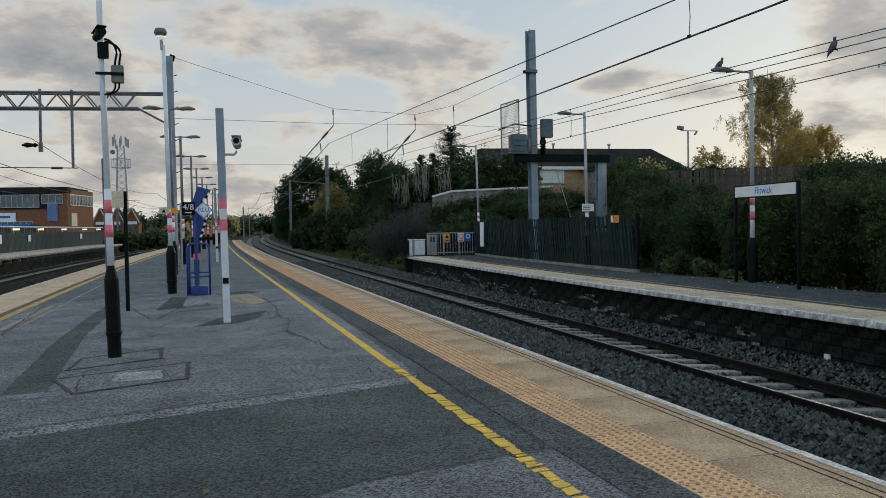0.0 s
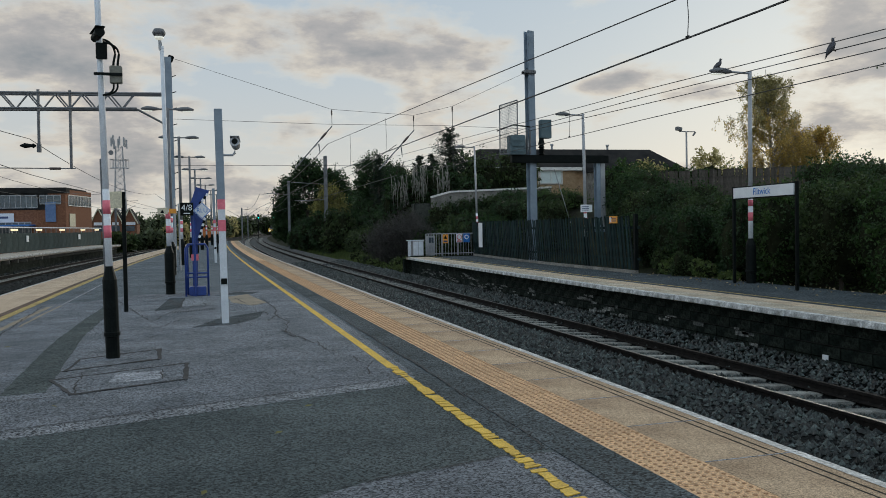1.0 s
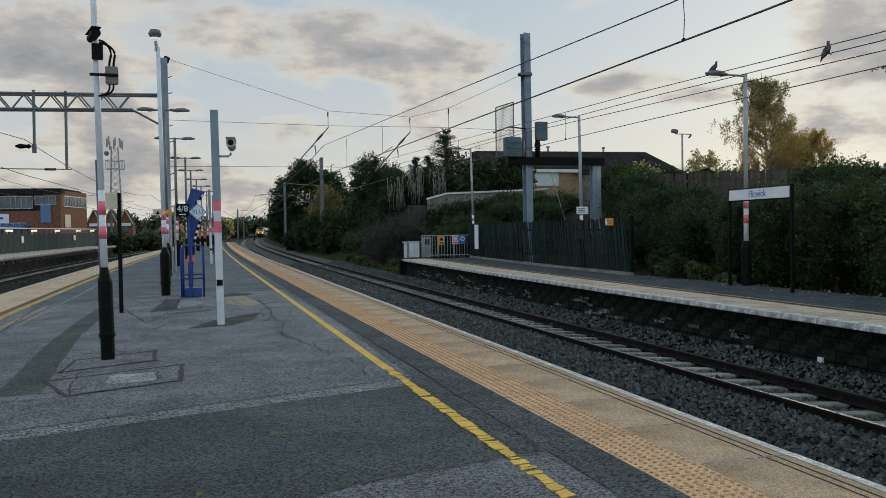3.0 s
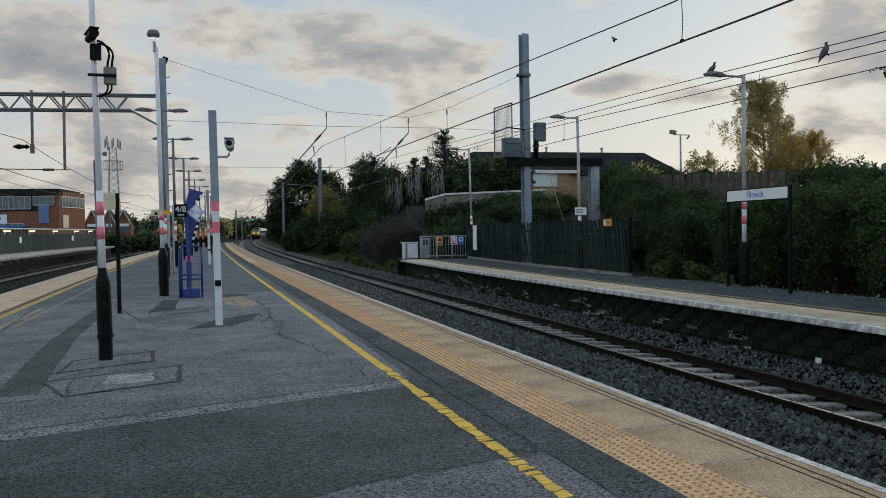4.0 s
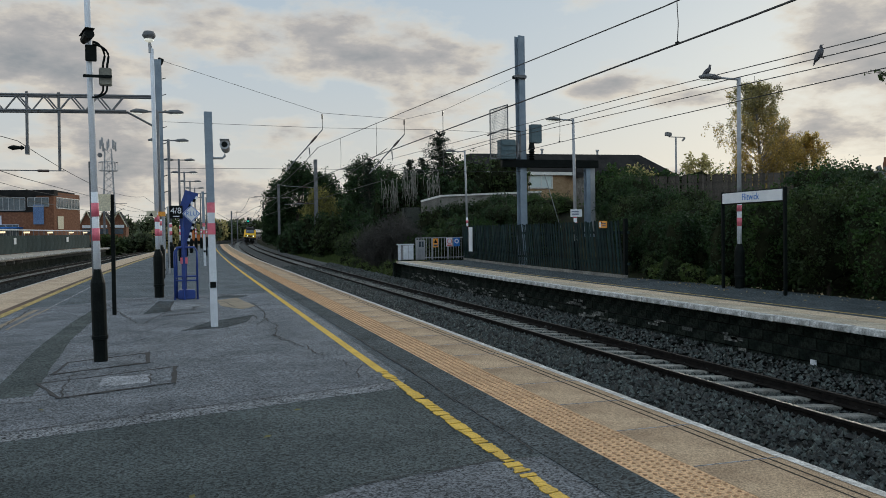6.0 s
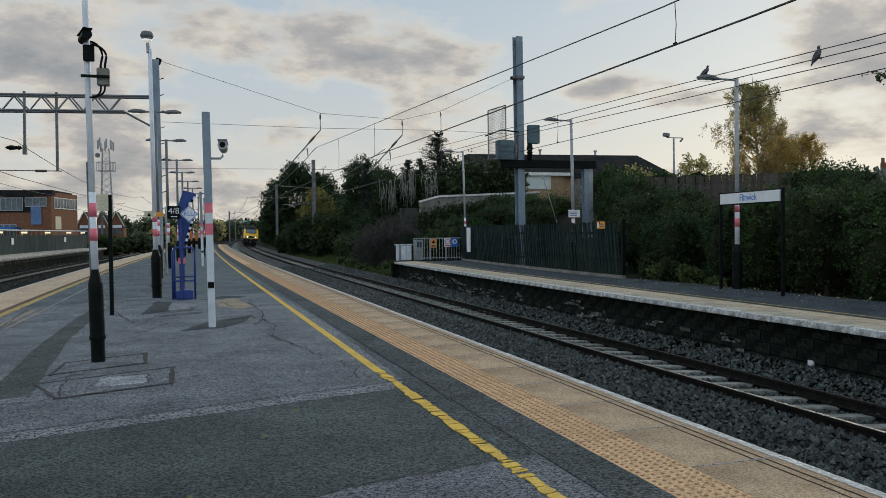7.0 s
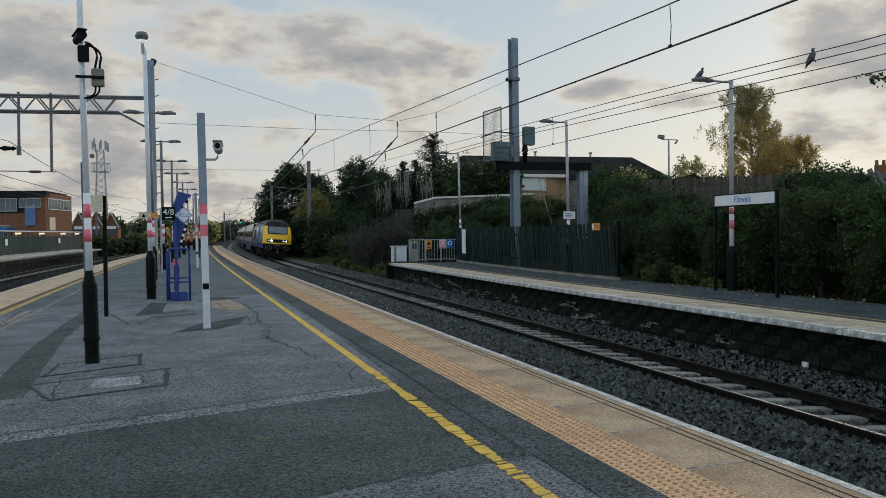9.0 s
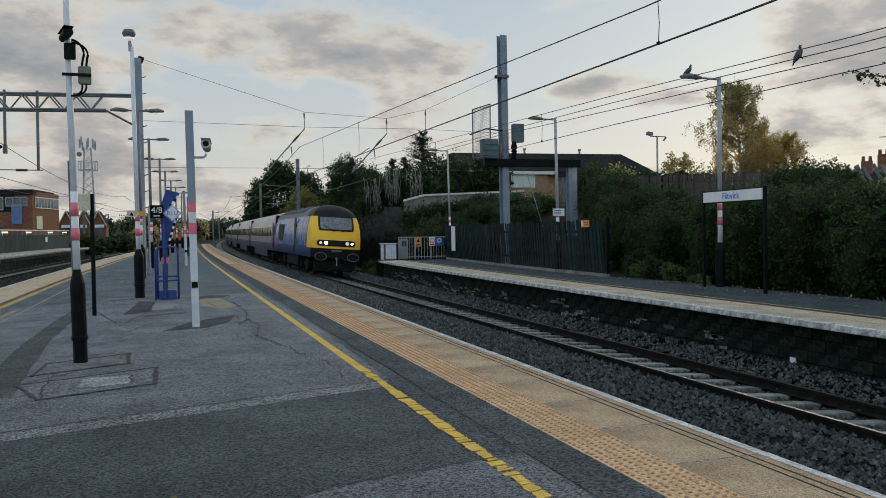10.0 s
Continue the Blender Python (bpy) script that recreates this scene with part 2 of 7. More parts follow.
M["birch_bark"] = mat("birch_bark", (0.16, 0.14, 0.12), (0.36, 0.34, 0.31), 5, 30, 0.9, bump=0.4)
M["dead"] = mat("dead_stems", (0.14, 0.135, 0.12), (0.28, 0.27, 0.24), 5, 30, 0.95, spec=0.1)


def leaf(name, c1, c2, vary=0.4, glow_=0.4):
    m = mat(name, c1, c2, 0.7, 9, 0.55, vary=vary, island=True, bump=0.0, speck=0.2, spec=0.35)
    n, l = m.node_tree.nodes, m.node_tree.links
    tl = n.new("ShaderNodeBsdfTranslucent")
    l.new(n["Hue/Saturation/Value"].outputs[0], tl.inputs[0])
    ms = n.new("ShaderNodeMixShader")
    ms.inputs[0].default_value = glow_
    l.new(n["Principled BSDF"].outputs[0], ms.inputs[1])
    l.new(tl.outputs[0], ms.inputs[2])
    l.new(ms.outputs[0], n["Material Output"].inputs[0])
    return m


M["ivy"] = leaf("ivy_leaves", (0.015, 0.037, 0.013), (0.047, 0.084, 0.025))
M["bramble"] = leaf("bramble_leaves", (0.025, 0.043, 0.014), (0.067, 0.098, 0.031))
M["dark_leaf"] = leaf("dark_leaves", (0.014, 0.035, 0.013), (0.041, 0.075, 0.024))
M["conifer"] = leaf("conifer_needles", (0.010, 0.022, 0.013), (0.026, 0.045, 0.024))
M["yellow_leaf"] = leaf("yellow_autumn_leaves", (0.100, 0.110, 0.036), (0.270, 0.245, 0.072))
M["birch_leaf"] = leaf("birch_autumn_leaves", (0.34, 0.265, 0.075), (0.66, 0.48, 0.15), 0.35, 0.65)
M["birch_green"] = leaf("fading_birch_leaves", (0.27, 0.25, 0.11), (0.50, 0.44, 0.20), 0.35, 0.65)
M["hedge_leaf"] = leaf("hedge_leaves", (0.021, 0.052, 0.013), (0.064, 0.110, 0.025))
M["grass"] = leaf("rough_grass", (0.055, 0.085, 0.024), (0.129, 0.158, 0.049))
M["twig"] = leaf("bare_twigs", (0.052, 0.050, 0.046), (0.105, 0.100, 0.092))
M["wire"] = mat("wire", (0.03, 0.03, 0.032), (0.05, 0.05, 0.052), 5, 30, 0.6)
M["weed"] = leaf("weed_leaves", (0.060, 0.095, 0.025), (0.140, 0.180, 0.050))
M["dry_leaf"] = leaf("dry_leaves", (0.22, 0.17, 0.09), (0.42, 0.34, 0.20))
M["insulator"] = mat("insulator_brown", (0.05, 0.035, 0.03), (0.09, 0.06, 0.05), 5, 30, 0.35)
M["feather"] = mat("grey_feathers", (0.05, 0.05, 0.06), (0.11, 0.11, 0.125), 8, 40, 0.8)
M["lamp_glow"] = mat("lamp_lens", (0.7, 0.7, 0.66), (0.75, 0.75, 0.7), 3, 20, 0.3, emit=(1.0, 0.93, 0.78), strength=0.45)
M["headlight"] = mat("headlight", (0.9, 0.9, 0.88), (0.92, 0.92, 0.9), 3, 20, 0.2, emit=(1.0, 0.97, 0.90), strength=5.0)
M["marker"] = mat("marker_light", (0.6, 0.6, 0.6), (0.65, 0.65, 0.65), 3, 20, 0.2, emit=(1.0, 0.9, 0.85), strength=0.35)
M["green_light"] = mat("signal_green", (0.0, 0.5, 0.3), (0.0, 0.55, 0.35), 3, 20, 0.3, emit=(0.05, 1.0, 0.65), strength=2.0)
M["train_yellow"] = mat("train_yellow", (0.90, 0.51, 0.012), (0.95, 0.56, 0.02), 2, 20, 0.4, speck=0.06, bump=0.02)
M["train_blue"] = mat("train_blue", (0.006, 0.026, 0.10), (0.012, 0.042, 0.15), 2, 15, 0.35, speck=0.12, bump=0.02, spec=0.3)
M["train_pale"] = mat("train_pale_blue", (0.012, 0.080, 0.27), (0.20, 0.33, 0.50), 1.1, 14, 0.25, speck=0.12, bump=0.02, spread=(0.42, 0.66), stretch=(1, 1, 0.6))
# Base colour is lifted to stand in for sky mirrored in the pane.
M["train_screen"] = mat("train_screen_glass", (0.085, 0.10, 0.125), (0.13, 0.145, 0.17), 1, 8, 0.07, bump=0.0, spec=1.0)
M["box_olive"] = mat("olive_grey_box", (0.15, 0.15, 0.125), (0.23, 0.225, 0.19), 5, 40, 0.7, bump=0.1, speck=0.15)
M["pale_panel"] = mat("pale_window_panel", (0.50, 0.58, 0.57), (0.64, 0.71, 0.69), 1.2, 9, 0.35, bump=0.0, speck=0.08)
M["tank"] = mat("teal_grey_tank", (0.075, 0.115, 0.135), (0.13, 0.18, 0.20), 2, 20, 0.6, bump=0.1, speck=0.2, spec=0.3)
M["banner"] = mat("slate_blue_banner", (0.10, 0.17, 0.34), (0.15, 0.23, 0.42), 1.5, 12, 0.7, bump=0.05)
# Core colour stands in for the shade deep inside the bushes.
M["inner"] = mat("inner_shade_core", (0.010, 0.013, 0.007), (0.026, 0.030, 0.015), 2, 12, 0.95, bump=0.8, spec=0.05)
M["train_skirt"] = mat("train_skirt", (0.030, 0.034, 0.062), (0.065, 0.068, 0.10), 2, 15, 0.45, speck=0.2, bump=0.02)
M["train_silver"] = mat("train_silver", (0.24, 0.23, 0.245), (0.36, 0.35, 0.365), 0.6, 15, 0.3, metal=0.3, speck=0.1, bump=0.01)
M["train_roof"] = mat("train_roof", (0.10, 0.10, 0.11), (0.18, 0.18, 0.19), 2, 15, 0.7, speck=0.2)
M["train_black"] = mat("train_black", (0.005, 0.005, 0.006), (0.013, 0.013, 0.014), 3, 15, 0.55, spec=0.2)
M["train_red"] = mat("train_red", (0.24, 0.03, 0.06), (0.32, 0.05, 0.08), 3, 15, 0.5)
M["train_under"] = mat("train_underframe", (0.008, 0.008, 0.008), (0.022, 0.021, 0.018), 3, 20, 0.9, spec=0.15)
M["train_glass"] = mat("train_glass", (0.018, 0.017, 0.016), (0.035, 0.033, 0.03), 1, 8, 0.15, bump=0.0, spec=0.3)
M["red_orange"] = mat("orange_machine", (0.5, 0.16, 0.04), (0.6, 0.2, 0.05), 2, 10, 0.7)
M["far_tree"] = leaf("far_leaves", (0.063, 0.086, 0.049), (0.115, 0.139, 0.067))
M["stain"] = mat("lime_stain", (0.07, 0.074, 0.07), (0.30, 0.30, 0.28), 5, 20, 0.95, speck=0.6, spec=0.1, grit=6, spread=(0.45, 0.7))
M["coping_buff"] = mat("buff_coping", (0.40, 0.305, 0.215), (0.55, 0.435, 0.315), 1.6, 55, 0.9, bump=0.5, vary=0.12, speck=0.35, spec=0.25, grit=8)
M["brown_band"] = mat("brown_band", (0.085, 0.060, 0.045), (0.15, 0.105, 0.08), 2.0, 40, 0.9, bump=0.4, speck=0.5, spec=0.2)
M["stone_old"] = mat("sooty_ballast_stone", (0.014, 0.016, 0.016), (0.06, 0.065, 0.062), 9, 40, 0.95, vary=0.7, island=True, speck=0.4, spec=0.1)
M["coping_far"] = mat("greyed_coping", (0.30, 0.26, 0.20), (0.50, 0.445, 0.35), 1.6, 40, 0.9, bump=0.5, vary=0.1, speck=0.45, spec=0.2, grit=6)
M["tactile_far"] = mat("greyed_tactile", (0.41, 0.33, 0.235), (0.57, 0.47, 0.34), 2.0, 40, 0.9, bump=0.4, speck=0.45, spec=0.2, grit=6)
M["yellow_worn"] = mat("worn_yellow_paint", (0.24, 0.19, 0.09), (0.50, 0.38, 0.13), 5, 40, 0.85, bump=0.3, speck=0.5, spec=0.2, grit=6)
M["mossy"] = mat("mossy_concrete", (0.030, 0.034, 0.030), (0.085, 0.09, 0.08), 2.5, 20, 0.95, bump=0.6, speck=0.5, spec=0.1, grit=6)
M["deck_pale"] = mat("pale_deck", (0.36, 0.33, 0.285), (0.56, 0.52, 0.455), 1.2, 30, 0.9, bump=0.4, speck=0.4, vary=0.12, spec=0.2)
M["warm_lamp"] = mat("warm_lamp_lens", (0.7, 0.6, 0.45), (0.75, 0.65, 0.5), 3, 20, 0.3, emit=(1.0, 0.70, 0.38), strength=1.1)
M["hoarding"] = mat("dark_hoarding", (0.030, 0.046, 0.047), (0.052, 0.073, 0.073), 2, 20, 0.8, vary=0.15, spec=0.1)
M["edge_far"] = mat("far_edge_paint", (0.26, 0.265, 0.26), (0.74, 0.745, 0.74), 5, 25, 0.8, bump=0.3, speck=0.35, vary=0.12, grit=6, spec=0.2)
M["asphalt_near"] = mat("newer_asphalt", (0.058, 0.076, 0.082), (0.106, 0.130, 0.137), 0.8, 36, 0.9, bump=1.3, speck=0.75, spec=0.25, grit=8)
# Paler than the near bed: the far ballast's sheen is put into its colour.
M["ballast_far"] = mat("distant_ballast_sheen", (0.045, 0.048, 0.048), (0.115, 0.118, 0.115), 2, 9, 0.95, bump=1.0, speck=0.6, spec=0.15, grit=6)


# ---- mesh helpers ----
class Geo:
    """Gathers points and faces of one part."""

    def __init__(self):
        self.v, self.f = [], []

    def add(self, verts, faces):
        k = len(self.v)
        self.v += [tuple(p) for p in verts]
        self.f += [tuple(k + i for i in f) for f in faces]
        return self

    def box(self, c, s, rz=0.0, rx=0.0, ry=0.0, taper=1.0):
        m = Matrix.Translation(c) @ Euler((radians(rx), radians(ry), radians(rz))).to_matrix().to_4x4()
        h = [a / 2 for a in s]
        vs = []
        for z in (-1, 1):
            k = taper if z > 0 else 1.0
            vs += [m @ Vector((x * h[0] * k, y * h[1] * k, z * h[2])) for x, y in ((-1, -1), (1, -1), (1, 1), (-1, 1))]
        return self.add(vs, [(3, 2, 1, 0), (4, 5, 6, 7), (0, 1, 5, 4), (1, 2, 6, 5), (2, 3, 7, 6), (3, 0, 4, 7)])

    def tube(self, path, radii, n=10, cap=True):
        """A round bar along the points of a path."""
        pts = [Vector(p) for p in path]
        if isinstance(radii, (int, float)):
            radii = [radii] * len(pts)
        vs, fs = [], []
        ref = None
        for i, (p, r) in enumerate(zip(pts, radii)):
            d = (pts[min(i + 1, len(pts) - 1)] - pts[max(i - 1, 0)]).normalized()
            if ref is None:
                ref = Vector((0, 0, 1)) if abs(d.z) < 0.9 else Vector((0, 1, 0))
            a = d.cross(ref).normalized()
            b = a.cross(d).normalized()
            vs += [p + (a * math.cos(t) + b * math.sin(t)) * r for t in (2 * math.pi * j / n for j in range(n))]
        for i in range(len(pts) - 1):
            for j in range(n):
                fs.append((i * n + j, i * n + (j + 1) % n, (i + 1) * n + (j + 1) % n, (i + 1) * n + j))
        if cap:
            fs.append(tuple(range(n)))
            fs.append(tuple((len(pts) - 1) * n + j for j in range(n))[::-1])
        return self.add(vs, fs)

    def lathe(self, c, prof, n=14):
        """A turned shape: prof holds (radius, height) upwards from c."""
        return self.tube([(c[0], c[1], c[2] + z) for _, z in prof], [r for r, _ in prof], n)

    def sweep(self, path, prof, close=True):
        """A profile of (sideways, up) carried along a path in plan."""
        pts = [Vector(p) for p in path]
        n = len(prof)
        vs, fs = [], []
        for i, p in enumerate(pts):
            d = pts[min(i + 1, len(pts) - 1)] - pts[max(i - 1, 0)]
            side = Vector((d.y, -d.x, 0)).normalized()
            vs += [p + side * a + Vector((0, 0, b)) for a, b in prof]
        for i in range(len(pts) - 1):
            for j in range(n if close else n - 1):
                fs.append((i * n + j, (i + 1) * n + j, (i + 1) * n + (j + 1) % n, i * n + (j + 1) % n))
        if close:
            fs.append(tuple(range(n)))
            fs.append(tuple((len(pts) - 1) * n + j for j in range(n))[::-1])
        return self.add(vs, fs)

    def prism(self, outline, z0, z1):
        """An outline in plan raised from z0 to z1."""
        n = len(outline)
        vs = [(x, y, z0) for x, y in outline] + [(x, y, z1) for x, y in outline]
        fs = [tuple(range(n))[::-1], tuple(range(n, 2 * n))] + [(i, (i + 1) % n, n + (i + 1) % n, n + i) for i in range(n)]
        return self.add(vs, fs)

    def hbeam(self, a, b, w, d, t=0.014, rz=0.0):
        """An H-section column from a up to b."""
        a, b = Vector(a), Vector(b)
        c, s = math.cos(radians(rz)), math.sin(radians(rz))
        prof = [(-w / 2, -d / 2), (w / 2, -d / 2), (w / 2, -d / 2 + t), (t / 2, -d / 2 + t), (t / 2, d / 2 - t), (w / 2, d / 2 - t), (w / 2, d / 2), (-w / 2, d / 2), (-w / 2, d / 2 - t), (-t / 2, d / 2 - t), (-t / 2, -d / 2 + t), (-w / 2, -d / 2 + t)]
        n = len(prof)
        vs = [p + Vector((x * c - y * s, x * s + y * c, 0)) for p in (a, b) for x, y in prof]
        return self.add(vs, [tuple(range(n))[::-1], tuple(range(n, 2 * n))] + [(i, (i + 1) % n, n + (i + 1) % n, n + i) for i in range(n)])

    def mesh(self, name, material, bevel=0.0, smooth=False):
        me = bpy.data.meshes.new(name)
        me.from_pydata(self.v, [], self.f)
        bm = bmesh.new()
        bm.from_mesh(me)
        bmesh.ops.recalc_face_normals(bm, faces=bm.faces)
        if bevel:
            sharp = [e for e in bm.edges if len(e.link_faces) == 2 and e.calc_face_angle(0) > 0.6]
            bmesh.ops.bevel(bm, geom=sharp, offset=bevel, segments=2, affect="EDGES", clamp_overlap=True)
        if smooth:
            for f in bm.faces:
                f.smooth = len(f.verts) == 4
        bm.to_mesh(me)
        bm.free()
        me.materials.append(material)
        return me


def part(name, geo, material, parent=None, label="", bevel=0.0, smooth=False):
    """Links one mesh, as a part under its thing where a parent is given."""
    ob = new(name, geo if isinstance(geo, bpy.types.Mesh) else geo.mesh(name, material, bevel, smooth))
    if parent is not None:
        ob.parent = parent
    return tagged(ob, label=label)


def thing(name, label, category, at=(0, 0, 0), rz=0.0, group="", kind=""):
    ob = new(name)
    ob.empty_display_size = 0.2
    ob.matrix_basis = pose(*at, 0, 0, rz)
    return tagged(ob, label, category, group, kind)


def writing(name, text, size, material, parent, m, label=""):
    cu = bpy.data.curves.new(name, "FONT")
    cu.body, cu.size, cu.extrude, cu.align_x, cu.align_y = text, size, 0.002, "CENTER", "CENTER"
    cu.materials.append(material)
    ob = new(name, cu)
    ob.parent, ob.matrix_basis = parent, m
    return tagged(ob, label=label)


# ---- plan: the two pairs of tracks and their platforms ----
def bend(y):
    """How far the right-hand pair has curved to the right at y metres along."""
    return 1.84e-4 * max(0.0, y - 30) ** 2


def lbend(y):
    """The same for the left-hand pair, which closes in on the right-hand one."""
    if y < 15:
        return 0.0
    if y < 90:
        return 4.8e-4 * (y - 15) ** 2
    if y < 225:
        return 2.7 + 0.072 * (y - 90)
    return 12.42 + bend(y) - bend(225)


def flare(y):
    return 7.5e-4 * max(0.0, min(y, 60) - 15) ** 2


RN = 3.93        # right-hand edge of the island platform
LN = -5.05       # its left-hand edge
FN = 9.87        # edge of the platform across the tracks
RAILZ = -0.915
SLAB = 1.03
CANT, LEAN = 0.11, 4.2   # the right-hand pair is canted to its curve
TRACKS = [(RN + 0.73 + 0.7175, bend), (8.42, bend), (LN - 0.73 - 0.7175, lbend), (LN - 0.73 - 1.435 - 3.3 - 0.7175, lbend)]
END = 128.0      # end of the island platform


def along(x, f, y0, y1, step, z=0.0):
    n = max(1, round((y1 - y0) / step))
    ys = [y0 + (y1 - y0) * i / n for i in range(n + 1)]
    return [(x + f(y), y, z) for y in ys]


# ground: one sheet, level under the tracks, rising to the bank
def smooth(a, b, t):
    t = min(1.0, max(0.0, (t - a) / (b - a)))
    return t * t * (3 - 2 * t)


def ground_z(x, y):
    foot = 13.9 if y < 44 else 12.6 + bend(y)
    top = 1.7 + 1.5 * smooth(28, 50, y) - 1.2 * smooth(150, 330, y)
    z = -1.30 + 0.95 * smooth(foot - 1.2, foot, x) * (1 if y < 44 else 0.3)
    z += (top + 0.4) * smooth(foot, foot + 8.5, x)
    z += 0.5 * smooth(-17, -30, x) * smooth(200, 80, y)
    if x > foot + 1:
        z += 0.35 * noise.noise(Vector((x * 0.25, y * 0.25, 0.0)))
    return z


def spaced(edges):
    out = []
    for a, b, s in edges:
        n = max(1, round((b - a) / s))
        out += [a + (b - a) * i / n for i in range(n)]
    return out + [edges[-1][1]]


gx = spaced([(-3000, -300, 300), (-300, -40, 20), (-40, 8, 4), (8, 40, 0.8), (40, 90, 5), (90, 300, 30), (300, 3000, 300)])
gy = spaced([(-2000, -100, 200), (-100, 0, 10), (0, 120, 1.5), (120, 420, 6), (420, 900, 60), (900, 3600, 300)])
gv = [(x, y, ground_z(x, y)) for y in gy for x in gx]
nx = len(gx)
gf = [(j * nx + i, j * nx + i + 1, (j + 1) * nx + i + 1, (j + 1) * nx + i) for j in range(len(gy) - 1) for i in range(nx - 1)]
gm = bpy.data.meshes.new("ground")
gm.from_pydata(gv, [], gf)
gm.materials.append(M["soil"])
for p in gm.polygons:
    p.use_smooth = True
tagged(new("ground", gm), "dark earth ground rising to an overgrown bank", "ground", kind="structure")

# ballast beds, one for each pair
for nm, a, b, f in (("ballast_bed", TRACKS[0][0] - 1.6, TRACKS[1][0] + 1.5, bend), ("ballast_bed", TRACKS[3][0] - 1.5, TRACKS[2][0] + 1.6, lbend)):
    w = b - a
    g = Geo()
    mid = (a + b) / 2
    prof = [(-w / 2 - 0.6, -1.25), (-w / 2 + 0.2, -1.06)]
    for cx in sorted(c for c, ff in TRACKS if ff is f):
        u = cx - mid
        k = CANT if f is bend else 0.0
        prof += [(u - 1.5, -1.06 + k), (u - 1.0, -1.06 + k), (u - 0.80, -1.10 + k), (u - 0.62, -1.16 + k * 0.9), (u + 0.62, -1.17 + k * 0.1), (u + 0.80, -1.07), (u + 0.98, -1.02)]
    prof += [(w / 2 - 0.3, -0.97), (w / 2 + 0.3, -0.88), (w / 2 + 0.5, -0.90)] if f is bend else [(w / 2, -1.06), (w / 2 + 0.5, -1.25)]
    Y1 = 58 if f is bend else 30
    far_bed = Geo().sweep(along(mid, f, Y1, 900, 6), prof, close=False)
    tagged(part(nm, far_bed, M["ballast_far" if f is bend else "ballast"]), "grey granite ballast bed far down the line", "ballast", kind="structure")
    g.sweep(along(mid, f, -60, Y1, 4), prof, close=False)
    tagged(part(nm, g, M["ballast"]), "grey granite ballast bed under the tracks, darkened as shade between stones", "ballast", kind="structure")

# loose stones on the near part of the right-hand bed
rng = np.random.default_rng(5)


def bed_z(x, f):
    """The ballast's height at a distance from the line."""
    z = -1.06
    for cx, ff in TRACKS:
        k = CANT if f is bend else 0.0
        if ff is f and abs(x - cx) < 0.75:
            z = -1.165 + k * (0.5 - (x - cx) / 1.5)
        elif ff is f and -2.3 < x - cx <= -0.75:
            z = -1.06 + k * min(1.0, (x - cx + 2.3) / 0.9)
    if f is bend and x > 9.3:
        z = -0.98 + 0.16 * min(1.0, (x - 9.3) / 0.6)
    return z


def scatter_stones(name, n, x0, x1, y0, y1, f, size, material="stone"):
    ico = np.array([(0, 0, 1), (0.9, 0, -0.1), (-0.3, 0.85, 0), (-0.3, -0.85, 0.05), (0.1, 0.1, -0.8)])
    tri = np.array([(0, 1, 2), (0, 2, 3), (0, 3, 1), (4, 2, 1), (4, 3, 2), (4, 1, 3)])
    u = rng.random(n) ** 1.7
    ys = y0 + (y1 - y0) * u
    xs = x0 + (x1 - x0) * rng.random(n) + np.array([f(y) for y in ys])
    s = size * (0.6 + 0.9 * rng.random(n)) * (1 + ys / 50)
    ang = rng.random(n) * 6.283
    base = ico[None] * (0.7 + 0.6 * rng.random((n, 5, 1))) * s[:, None, None]
    ca, sa = np.cos(ang)[:, None], np.sin(ang)[:, None]
    X = base[..., 0] * ca - base[..., 1] * sa + xs[:, None]
    Y = base[..., 0] * sa + base[..., 1] * ca + ys[:, None]
    Z = base[..., 2] * 0.75 + np.array([bed_z(x - f(y), f) for x, y in zip(xs, ys)])[:, None] + 0.03 * rng.random((n, 1))
    vs = np.stack([X, Y, Z], -1).reshape(-1, 3)
    fs = (tri[None] + 5 * np.arange(n)[:, None, None]).reshape(-1, 3)
    me = bpy.data.meshes.new(name)
    me.from_pydata(vs.tolist(), [], fs.tolist())
    me.materials.append(M[material])
    return tagged(new(name, me), "loose grey granite ballast stones between the rails", "ballast", kind="stuff")


scatter_stones("ballast_stones", 42000, 5.3, 10.15, 5.5, 62, bend, 0.040)
scatter_stones("ballast_stones", 9000, -13.6, -6.0, 20, 110, lbend, 0.035, "stone_old")

